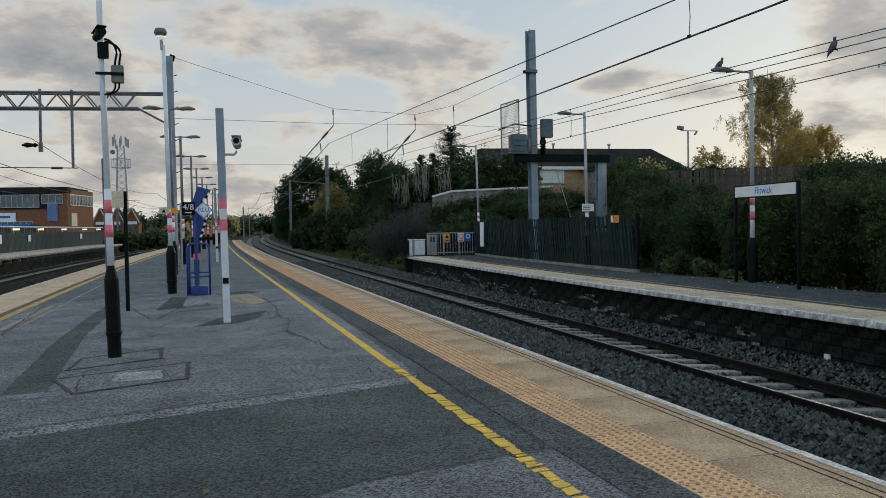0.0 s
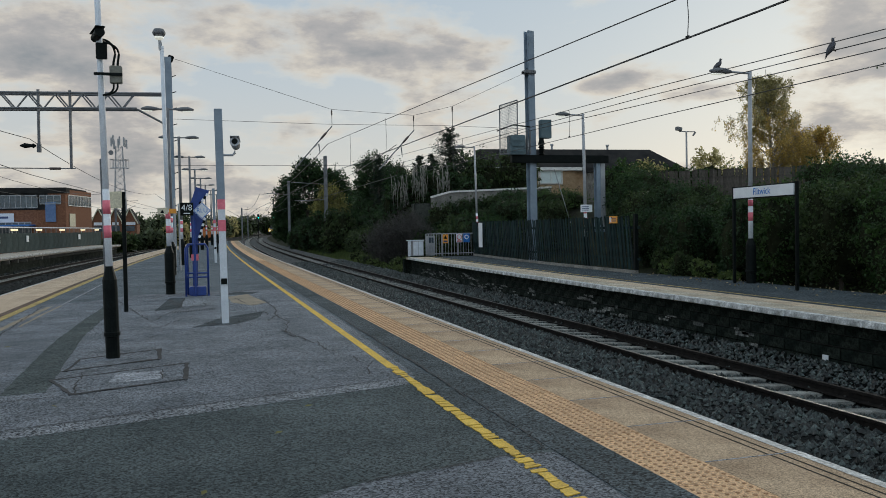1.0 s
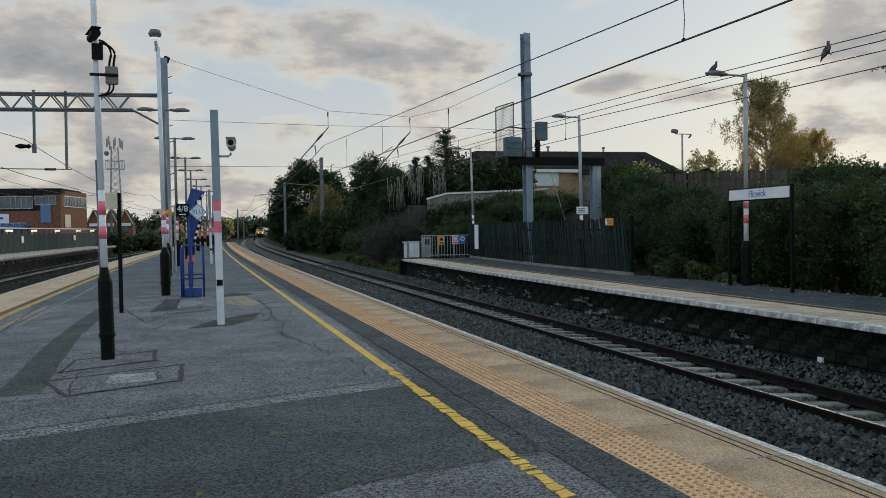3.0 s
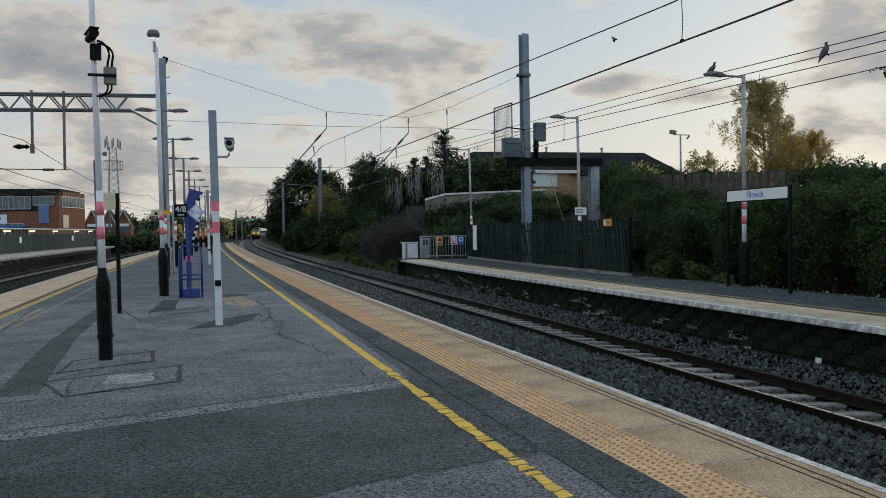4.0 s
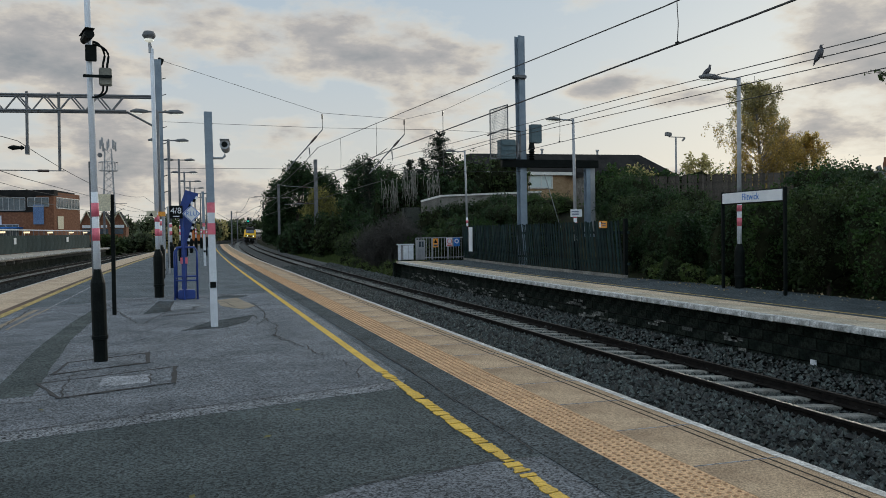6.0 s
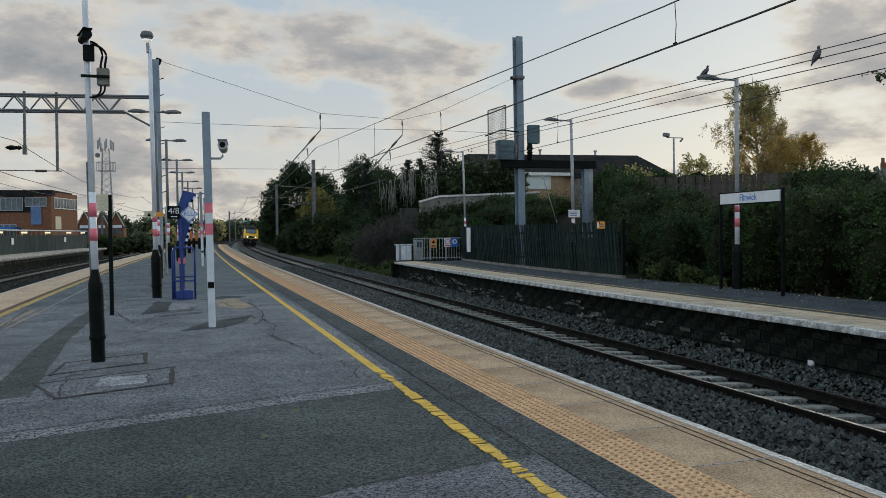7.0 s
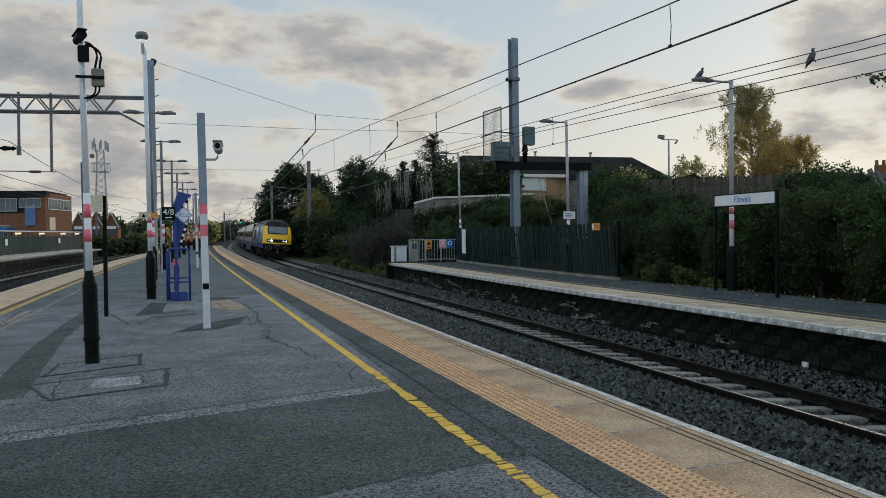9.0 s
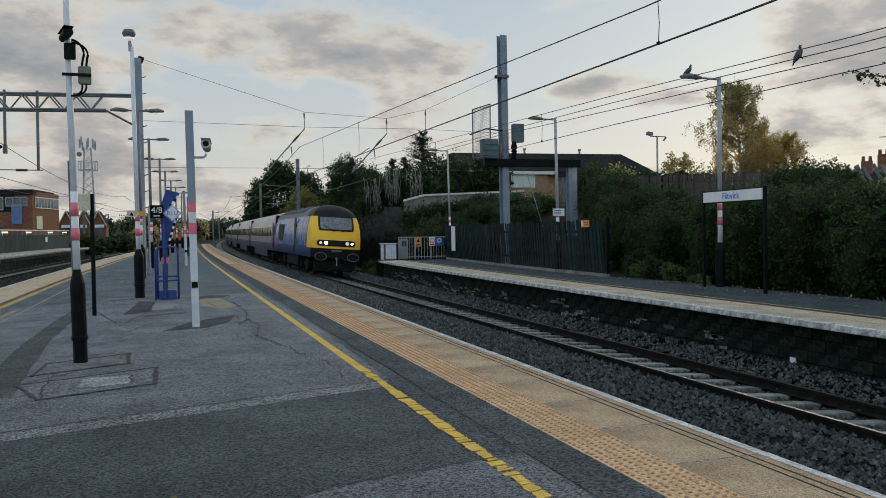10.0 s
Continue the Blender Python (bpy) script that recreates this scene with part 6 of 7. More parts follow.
board_fence((29.6, 46), (43, 44), 3.0, 1.55, 60, "dark weathered fence behind the bushes")

house = thing("chimneyed_house", "distant house with a brown roof and chimneys", "house", (54.3, 46, -4.0), -40)
hg = Geo().add([(-6, 0, 0), (6, 0, 0), (6, 8, 0), (-6, 8, 0), (-6, 0, 7.0), (6, 0, 7.0), (6, 8, 7.0), (-6, 8, 7.0), (-6, 4, 9.6), (6, 4, 9.6)],
               [(0, 1, 5, 4), (1, 2, 6, 9, 5), (2, 3, 7, 6), (3, 0, 4, 8, 7)])
part("wall", hg, M["brick_buff"], house)
part("roof", Geo().add([(-6.3, -0.4, 6.8), (6.3, -0.4, 6.8), (6.3, 4, 9.8), (-6.3, 4, 9.8), (6.3, 8.4, 6.8), (-6.3, 8.4, 6.8)], [(0, 1, 2, 3), (3, 2, 4, 5)]), M["roof"], house)
for x, top_z in ((-4.5, 10.6), (-3.3, 11.1)):
    ch = part("chimney", Geo().box((x, 4, top_z - 0.9), (0.8, 0.7, 1.8)), M["brick"], house, "brick chimney")
    for s in (-0.25, 0.25):
        part("chimney_pot", Geo().lathe((x + s, 4, top_z), [(0.14, 0), (0.12, 0.4)], 8), M["brick"], ch)
part("aerial", Geo().tube([(-3.1, 4, 10.6), (-3.1, 4, 12.7)], 0.03, 4).tube([(-3.6, 4, 12.5), (-2.6, 4, 12.5)], 0.035, 4), M["wire"], house)

fl = thing("floodlight_post", "slim grey post with a floodlight and a small bracket", "street lamp", (39.2, 60, 2.0))
part("column", Geo().tube([(0, 0, 0), (-0.03, 0, 7.2)], [0.10, 0.07], 8), M["galv"], fl)
part("cross_arm", Geo().tube([(-0.7, 0, 7.18), (0.8, 0, 7.18)], 0.04, 6), M["mast_grey"], fl)
part("floodlight", Geo().box((-0.75, 0, 7.4), (0.5, 0.35, 0.3), 0, 0, 8), M["mast_grey"], fl, bevel=0.03)
part("bracket", Geo().box((0.72, 0, 7.0), (0.08, 0.2, 0.35), 0, 0, 40), M["mast_grey"], fl)

# distant orange works machine and parked cars at the far end
ow = thing("works_machine", "small orange machine parked by the distant line", "machine", (2.0, 225, -1))
part("body", Geo().box((0, 0, 1.6), (6.0, 3, 1.6)), M["red_orange"], ow, bevel=0.2)
part("cab", Geo().box((-1.5, 0, 2.9), (1.8, 2.4, 1.2)), M["red_orange"], ow, bevel=0.15)
part("track", Geo().box((0, 0, 0.5), (5.4, 2.8, 0.9)), M["black"], ow, bevel=0.2)
def car(at, rz, material, label):
    ob = thing("parked_car", label, "car", at, rz, group="parked cars")
    part("body", Geo().box((0, 0, 0.55), (4.2, 1.7, 0.55)), M[material], ob, bevel=0.12)
    part("cabin", Geo().box((-0.2, 0, 1.08), (2.3, 1.5, 0.55), taper=0.8), M["glass"], ob, bevel=0.06)
    part("roof", Geo().box((-0.2, 0, 1.38), (1.7, 1.2, 0.06)), M[material], ob, bevel=0.03)
    wh = Geo().tube([(0, -0.1, 0), (0, 0.1, 0)], 0.31, 14).mesh("wheel", M["black"])
    for x in (-1.3, 1.3):
        for y in (-0.8, 0.8):
            part("wheel", wh, None, ob).matrix_basis = pose(x, y, 0.31)
    return ob


car((-9.6, 140, -0.6), 15, "sign_white", "small white car parked beyond the fence")
car((-5.8, 146, -0.6), 5, "train_pale", "pale blue car parked beyond the fence")
far_bridge = thing("distant_bridge", "grey road bridge far down the line", "bridge", (30, 560, -1))
part("deck", Geo().box((0, 0, 8.5), (70, 8, 1.6)), M["render_wall"], far_bridge)
for x in (-22, -6, 8, 24):
    part("pier", Geo().box((x, 0, 4), (2.5, 6, 8)), M["render_wall"], far_bridge)


# ---- plants ----
def leaf_mesh(name, pts, size, material, seed, droop=0.0, aspect=0.55):
    """Small folded leaves at the given points, each turned at random."""
    r = np.random.default_rng(seed)
    n = len(pts)
    a = r.normal(size=(n, 3))
    a[:, 2] -= droop
    a /= np.linalg.norm(a, axis=1)[:, None]
    b = np.cross(a, r.normal(size=(n, 3)))
    b /= np.linalg.norm(b, axis=1)[:, None] + 1e-9
    s = (size * (0.55 + 0.9 * r.random(n)))[:, None]
    c = np.cross(a, b) * 0.12
    vs = np.stack([pts - a * s, pts + b * s * aspect + c * s, pts + a * s, pts - b * s * aspect + c * s], 1).reshape(-1, 3)
    fs = (np.array([[0, 1, 2], [0, 2, 3]])[None] + 4 * np.arange(n)[:, None, None]).reshape(-1, 3)
    me = bpy.data.meshes.new(name)
    me.from_pydata(vs.tolist(), [], fs.tolist())
    me.materials.append(M[material])
    return me


def clump_points(r, blobs, per, inner=0.55, ragged=0.28, tuft=0.30, clumps=60):
    """Points in tufts over the outer part of several ellipsoids."""
    out = []
    for cx, cy, cz, rx, ry, rz in blobs:
        d = r.normal(size=(clumps, 3))
        d /= np.linalg.norm(d, axis=1)[:, None]
        rad = inner + (1 - inner) * r.random(clumps) ** 0.6 + ragged * (r.random(clumps) - 0.5)
        cen = d * rad[:, None] * np.array([rx, ry, rz]) + np.array([cx, cy, cz])
        k = r.integers(0, clumps, per)
        spread = tuft * min(rx, ry, rz)
        out.append(cen[k] + r.normal(size=(per, 3)) * spread * 0.6)
    return np.concatenate(out)


def limbs(r, h, spread, trunk_r, n=7, fork=0.35, base=0.0):
    """A tapered trunk with limbs that fork upwards."""
    g = Geo()
    bend_ = [(0, 0, base), (r.normal() * 0.03 * h, r.normal() * 0.03 * h, h * 0.45), (r.normal() * 0.05 * h, r.normal() * 0.05 * h, h * 0.92)]
    g.tube(bend_, [trunk_r, trunk_r * 0.7, trunk_r * 0.15], 8)
    for i in range(n):
        z = h * (fork + (0.85 - fork) * i / n)
        a = i * 2.4 + r.random()
        L_ = spread * (1.0 - 0.5 * i / n)
        p0 = Vector((bend_[1][0] * z / h, bend_[1][1] * z / h, z))
        p1 = p0 + Vector((math.cos(a), math.sin(a), 0.5)) * L_ * 0.5
        p2 = p0 + Vector((math.cos(a) * 0.95, math.sin(a) * 0.95, 0.95)) * L_
        g.tube([p0, p1, p2], [trunk_r * 0.45, trunk_r * 0.28, 0.012], 5)
        q = p1 + Vector((math.cos(a + 0.9), math.sin(a + 0.9), 0.8)) * L_ * 0.5
        g.tube([p1, q], [trunk_r * 0.22, 0.01], 4)
    return g


def tree(name, label, at, h, blobs, per, size, material, seed, trunk=0.16, bark="bark", clumps=130, tuft=0.20, inner=0.45, n=9, droop=0.0, category="tree", group="", top=0.0):
    r = np.random.default_rng(seed)
    ob = thing(name, label, category, at, group=group)
    if top:
        k = (top - at[2]) / max(b[2] + b[5] for b in blobs)
        h, blobs = h * k, [(b[0], b[1], b[2] * k, b[3], b[4], b[5] * k) for b in blobs]
    sp_ = max(abs(b[0]) + b[3] for b in blobs)
    part("trunk", limbs(r, h, sp_ * 0.8, trunk, n), M[bark], ob)
    pts = clump_points(r, blobs, per, inner, tuft=tuft, clumps=clumps)
    part("crown", leaf_mesh("crown", pts, size, material, seed, droop), None, ob)
    return ob


def bush(at, rx, ry, h, size, material, seed, per=2600, label="dense dark green shrub on the bank", group="bank shrubs", name="shrub"):
    r = np.random.default_rng(seed)
    blobs = [(0, 0, h * 0.45, rx * 0.8, ry * 0.8, h * 0.55)]
    for i in range(4):
        a = i * 1.57 + r.random()
        blobs.append((math.cos(a) * rx * 0.5, math.sin(a) * ry * 0.5, h * (0.35 + 0.3 * r.random()), rx * 0.5, ry * 0.5, h * 0.42))
    ob = tree(name, label, at, h * 0.75, blobs, per // 5, size, material, seed, trunk=0.06, clumps=80, tuft=0.24, n=5, category="shrub", group=group)
    # A dark lumpy core is added as the shade behind the leaves.
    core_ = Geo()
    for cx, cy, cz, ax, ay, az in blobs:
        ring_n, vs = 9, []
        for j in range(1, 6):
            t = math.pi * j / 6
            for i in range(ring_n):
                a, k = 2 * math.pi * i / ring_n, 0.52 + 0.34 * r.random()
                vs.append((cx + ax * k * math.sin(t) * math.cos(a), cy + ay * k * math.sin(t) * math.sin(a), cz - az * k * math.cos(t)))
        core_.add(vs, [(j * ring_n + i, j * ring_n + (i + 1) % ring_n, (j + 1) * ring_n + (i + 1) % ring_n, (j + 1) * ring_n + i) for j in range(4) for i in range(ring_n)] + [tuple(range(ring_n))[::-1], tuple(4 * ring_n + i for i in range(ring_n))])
    me = bpy.data.meshes.new("inner_shade_core")
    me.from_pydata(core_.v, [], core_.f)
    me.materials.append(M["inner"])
    part("inner_shade_core", me, None, ob, "dark core standing in for shade among the leaves")
    return ob


def conifer(at, h, rad, seed):
    r = np.random.default_rng(seed)
    ob = thing("conifer", "dark ragged conifer on top of the bank", "tree", at, group="conifers")
    part("trunk", Geo().tube([(0, 0, 0), (0, 0, h)], [0.16, 0.02], 7), M["bark"], ob)
    pts = []
    br_ = Geo()
    for i in range(int(h * 24)):
        z = h * (0.12 + 0.88 * r.random() ** 0.8)
        a = r.random() * 6.283
        L_ = rad * max(0.0, 1.03 - z / h) ** 0.85 * (0.35 + 0.85 * r.random()) + 0.10
        tip = np.array([math.cos(a) * L_, math.sin(a) * L_, z + (0.65 * z / h - 0.12) * L_])
        br_.tube([(0, 0, z), tuple(tip)], [0.03, 0.008], 3)
        k_ = int(10 + 60 * min(1.0, L_ / 0.8))
        t = r.random((k_, 1)) ** 0.7
        pts.append(np.array([0, 0, z]) * (1 - t) + tip * t + r.normal(size=(k_, 3)) * (0.03 + 0.06 * L_))
    part("branch_work", br_, M["bark"], ob)
    part("crown", leaf_mesh("crown", np.concatenate(pts), 0.085, "conifer", seed, 0.3, 0.22), None, ob)
    return ob


gz = ground_z
# tall trees on the bank
tree("broadleaf_tree", "tall dark broadleaf tree on the bank", (15.2, 120, gz(15.2, 120)), 9.5, [(0, 0, 6.2, 3.6, 3, 3.4), (-2.6, 0, 5.0, 2.2, 2.2, 3.0), (2.8, 0, 5.6, 2.4, 2.2, 2.8), (0.3, 0, 8.0, 2.0, 2, 1.6), (-3.4, 0.5, 3.2, 1.6, 1.6, 2.6)], 5200, 0.15, "dark_leaf", 11, 0.28, group="bank trees", top=11.6)
tree("broadleaf_tree", "broadleaf tree with a sparse top on the bank", (18.6, 118, gz(18.6, 118)), 8.0, [(0, 0, 5.2, 2.0, 2, 2.4), (1.2, 0, 4.4, 1.4, 1.4, 2.4), (-0.8, 0, 6.0, 1.2, 1.2, 1.2)], 2400, 0.14, "dark_leaf", 12, 0.2, group="bank trees", top=10.6)
tree("autumn_tree", "small tree with yellowing leaves on the bank", (14.7, 96, gz(14.7, 96)), 6.5, [(0, 0, 4.6, 1.7, 1.6, 2.0), (0.9, 0, 4.0, 1.4, 1.3, 1.8), (-1.2, 0, 3.4, 1.3, 1.3, 1.6)], 2600, 0.10, "yellow_leaf", 13, 0.12, group="bank trees", top=7.0)
tree("broadleaf_tree", "rounded dark tree above the cutting", (18.6, 88, gz(18.6, 88)), 7.0, [(0, 0, 4.6, 2.1, 2.2, 2.3), (-0.9, 0, 4.4, 1.5, 1.6, 2.1), (1.6, 0, 3.8, 1.8, 1.8, 2.0)], 4200, 0.105, "dark_leaf", 14, 0.2, group="bank trees", top=9.6)
tree("broadleaf_tree", "rounded dark tree above the cutting", (20.0, 84, gz(20, 84)), 6.0, [(0, 0, 3.8, 1.9, 2.0, 2.0), (1.4, 0, 3.0, 1.6, 1.6, 2.0)], 4200, 0.105, "dark_leaf", 15, 0.2, group="bank trees", top=8.4)
conifer((17.0, 79, gz(17.0, 79)), 8.7 - gz(17.0, 79), 1.9, 21)
conifer((19.0, 71, gz(19.0, 71)), 7.9 - gz(19.0, 71), 2.1, 22)
conifer((20.3, 66, gz(20.3, 66)), 10.0 - gz(20.3, 66), 3.1, 23)
conifer((18.9, 66.5, gz(18.9, 66.5)), 7.6 - gz(18.9, 66.5), 2.0, 24)
tree("broadleaf_tree", "bushy dark tree beside the conifers", (22.0, 68, gz(22, 68)), 5.5, [(0, 0, 3.6, 1.7, 1.7, 1.9), (1.3, 0, 3.2, 1.4, 1.4, 1.7)], 2200, 0.12, "dark_leaf", 16, 0.16, group="bank trees", top=8.2)
bush((11.6, 103, gz(11.6, 103)), 1.3, 1.5, 3.2, 0.10, "dark_leaf", 37, 4600)
bush((12.9, 88, gz(12.9, 88)), 1.9, 1.7, 4.6, 0.13, "dark_leaf", 34, 4600)
bush((13.2, 80, gz(13.2, 80)), 1.9, 1.7, 4.2, 0.13, "bramble", 35, 4600)
bush((11.9, 94, gz(11.9, 94)), 1.2, 1.4, 4.4, 0.13, "dark_leaf", 36, 3600)
bush((22.0, 62, gz(22, 62)), 2.1, 1.8, 5.2, 0.13, "bramble", 31, 4200)
bush((24.2, 61, gz(24, 61)), 2.0, 1.8, 4.9, 0.13, "bramble", 32, 4200)
bush((20.4, 60.5, gz(20.4, 60.5)), 1.5, 1.6, 3.4, 0.13, "dark_leaf", 33, 3200)


# bare hanging stems over the old stump wall
def dead_stems(at, w, h, n, seed):
    r = np.random.default_rng(seed)
    ob = thing("dead_creeper", "pale dead creeper stems hanging over the bank", "creeper", at, group="dead creepers")
    for i in range(n):
        x = (r.random() - 0.5) * w
        z = h * (0.62 + 0.4 * r.random())
        part("stem", Geo().tube([(x, 0, z), (x + r.normal() * 0.04, -0.25, z * 0.97 - 0.15), (x + r.normal() * 0.06, -0.3, z * 0.7), (x + r.normal() * 0.10, -0.25, z * (0.15 + 0.5 * r.random()))], [0.022, 0.022, 0.018, 0.008], 4), M["dead"], ob)
    return ob


dead_stems((14.6, 61, 2.6), 1.4, 3.0, 26, 41)
dead_stems((16.2, 60.7, 2.9), 1.3, 3.5, 34, 42)
dead_stems((17.8, 60.4, 3.0), 1.2, 3.4, 26, 43)
for k, (x, y, rr_, t) in enumerate(((14.4, 62.6, 1.2, 5.0), (15.9, 62.4, 1.2, 5.6), (17.4, 62.2, 1.2, 6.1), (18.7, 62.0, 1.2, 6.4))):
    bush((x, y, gz(x, y)), rr_, rr_, t - gz(x, y), 0.12, "dark_leaf", 60 + k, 4200)
bush((13.4, 51.2, gz(13.4, 51.2)), 0.9, 0.9, 2.5, 0.05, "twig", 66, 3600, "grey leafless thicket on the bank")

# shrubs and brambles all along the bank
rb = random.Random(8)
spots = []
for y in (46, 49, 52, 55.5, 59, 63, 67, 71, 75, 80, 85, 90, 96, 102, 108, 115, 122, 130, 139, 149, 160, 172, 186, 202, 220, 240, 262, 288):
    f0 = 12.9 + bend(y)
    spots.append((f0 + 1.2 + rb.uniform(-0.2, 0.4), y, 1.5 + 0.004 * y, 2.1 + 0.006 * y))
    spots.append((f0 + 3.4 + rb.uniform(-0.4, 0.4), y + 1.5, 1.8 + 0.004 * y, 2.6 + 0.006 * y))
    if y > 63:
        spots.append((f0 + 5.8 + rb.uniform(-0.5, 0.5), y + 0.6, 2.0 + 0.006 * y, 3.0 + 0.010 * y))
    if y > 120:
        spots.append((f0 + 8.6, y, 3.0 + 0.004 * y, 4.2 + 0.012 * y))
for k, (x, y, rr_, h) in enumerate(spots):
    if y < 57 and x > 15.2:
        h = min(h, 1.9)
    bush((x, y, gz(x, y) - 0.15), rr_, rr_, h, 0.060 + 0.0007 * y, ("bramble", "dark_leaf", "ivy")[k % 3], 100 + k, 6000 if y < 110 else 2400)
for k in range(7):
    x = 15.6 + 1.05 * k
    bush((x, 53.2, gz(x, 53.2) - 0.1), 0.95, 0.8, 3.45 + 0.09 * k - gz(x, 53.2), 0.065, ("bramble", "dark_leaf")[k % 2], 850 + k, 4200)
for k, (x, y, rr_, h) in enumerate(((16.3, 53.4, 1.0, 2.2), (17.8, 53.6, 1.2, 1.9), (19.4, 53.4, 1.2, 1.8), (21.0, 53.6, 1.3, 1.7), (22.6, 53.4, 1.2, 1.6), (15.2, 54, 1.0, 2.3), (18.6, 51.5, 1.3, 1.2), (20.3, 51.0, 1.4, 1.3))):
    bush((x, y, gz(x, y) - 0.1), rr_, rr_, h, 0.085, ("bramble", "dark_leaf")[k % 2], 800 + k, 3600)
# the bank behind the side platform's fence
for k, (x, y, rr_, h) in enumerate(((15.2, 44.5, 1.3, 2.3), (16.9, 46, 1.6, 1.7), (18.8, 47, 1.8, 1.5), (16.2, 41, 1.3, 1.6), (18.0, 41.5, 1.5, 1.8), (20.2, 44, 1.8, 1.6), (16.6, 37.6, 1.1, 2.4), (16.4, 36.4, 1.0, 2.9), (18.6, 32.6, 1.3, 3.2), (20.4, 34.5, 1.5, 2.8), (17.9, 31.4, 0.9, 2.6), (17.4, 29.4, 1.2, 2.4),
                                    (18.4, 29.6, 1.5, 2.4), (20.4, 31, 1.8, 2.0), (16.4, 27.4, 1.2, 2.3), (18.0, 26.6, 1.5, 2.0), (15.9, 24.8, 1.0, 2.2), (17.2, 24.0, 1.3, 2.0), (15.0, 22.6, 0.9, 2.6), (16.4, 21.4, 1.4, 2.8), (15.1, 20.2, 1.0, 2.9), (15.0, 18.4, 1.0, 2.8),
                                    (16.5, 18.8, 1.3, 2.7), (15.2, 16.6, 1.1, 2.8), (16.8, 16.4, 1.3, 2.6), (15.2, 14.6, 1.1, 2.8), (16.9, 14.0, 1.4, 2.4), (15.4, 12.4, 1.2, 2.9), (17.4, 11.6, 1.6, 3.2), (15.6, 10.0, 1.3, 2.9), (19.0, 20.0, 1.5, 2.15), (20.4, 21.2, 1.0, 2.3), (19.5, 16.5, 1.6, 1.3), (22, 24, 1.6, 2.0), (23.4, 25.4, 1.0, 1.9), (21.5, 28, 1.8, 1.8))):
    # the hedge dips in its middle stretch, below the board fence
    if 30.8 < math.degrees(math.atan2(x, y)) < 39.6 and y < 34:
        h = min(h, (1.50 + (0.053 + 0.014 * math.sin(3.1 * x)) * math.hypot(x, y) - gz(x, y)) / 1.06)
    bush((x, y, gz(x, y) - 0.1), rr_, rr_, h, 0.043, ("ivy", "hedge_leaf", "ivy", "bramble")[k % 4], 300 + k, 9500, "dense ivy-covered hedge behind the platform", "platform hedge", "hedge_bush")

for k, (x, y, rr_, h) in enumerate(((11.75, 52.0, 1.1, 3.4), (12.3, 50.2, 1.2, 3.6), (11.7, 54.8, 1.2, 3.0), (13.0, 49.0, 1.0, 3.0), (12.9, 51.6, 1.1, 3.9))):
    r0 = np.random.default_rng(700 + k)
    ob = thing("bare_bush", "bare grey-brown twiggy bush at the foot of the bank", "shrub", (x, y, gz(x, y)), group="bare bushes")
    st_ = Geo()
    for i in range(40):
        a, q = r0.random() * 6.283, r0.random()
        tip = (math.cos(a) * rr_ * q, math.sin(a) * rr_ * q, h * (0.5 + 0.45 * r0.random()) * (1.05 - 0.4 * q))
        st_.tube([(0.3 * math.cos(a), 0.3 * math.sin(a), 0), (tip[0] * 0.8 + 0.2 * r0.normal(), tip[1] * 0.8, tip[2] * 0.5), tip], [0.018, 0.014, 0.007], 3)
    tagged(part("stem_mass", st_, M["twig"], ob), kind="stuff")
    tw_pts = clump_points(r0, [(0, 0, h * 0.58, rr_, rr_, h * 0.40), (0.4, 0, h * 0.45, rr_ * 0.9, rr_, h * 0.36)], 1900, 0.3, tuft=0.34, clumps=70)
    tagged(part("twig_mass", leaf_mesh("twig_mass", tw_pts, 0.17, "twig", 720 + k, -0.5, 0.06), None, ob, "fine grey twigs"), kind="stuff")

# weeds at the foot of the bank beside the platform's end
for k, (x, y, rr_, h) in enumerate(((10.9, 43.6, 0.5, 0.9), (11.0, 45.4, 0.6, 0.8), (10.7, 47.6, 0.6, 0.7), (11.4, 48.6, 0.7, 1.1), (10.8, 50.2, 0.6, 0.8), (11.3, 46.8, 0.6, 1.2), (10.9, 53.0, 0.6, 0.9), (11.2, 56.0, 0.7, 1.0), (11.6, 60.0, 0.7, 1.0), (11.9, 65.0, 0.8, 1.1))):
    bush((x + bend(y), y, gz(x, y) - 0.05), rr_, rr_, h, 0.05, ("weed", "grass", "weed", "bramble")[k % 4], 760 + k, 1800, "ragged green weeds beside the ballast", "trackside weeds", "weed_clump")
# weeds at the foot of the hedge, behind the side platform
for k, (x, y, rr_, h) in enumerate(((13.9, 22.3, 0.35, 0.6), (13.8, 21.4, 0.45, 0.8), (14.0, 20.6, 0.4, 0.6), (14.1, 23.0, 0.4, 1.0), (14.0, 19.4, 0.3, 0.35))):
    bush((x, y, -0.1), rr_, rr_, h, 0.045, ("weed", "bramble")[k % 2], 780 + k, 1500, "ragged green weeds at the edge of the platform", "platform weeds", "weed_clump")
# fallen leaves along the back of the side platform
rl = np.random.default_rng(91)
lp = np.stack([12.2 + 1.9 * rl.random(150) ** 0.6, 9 + 14 * rl.random(150), np.full(150, 0.016)], 1)
tagged(new("leaf_litter", leaf_mesh("leaf_litter", lp, 0.035, "dry_leaf", 92, 0.0)), "dry pale leaves scattered over the side platform", "leaf litter", kind="stuff")

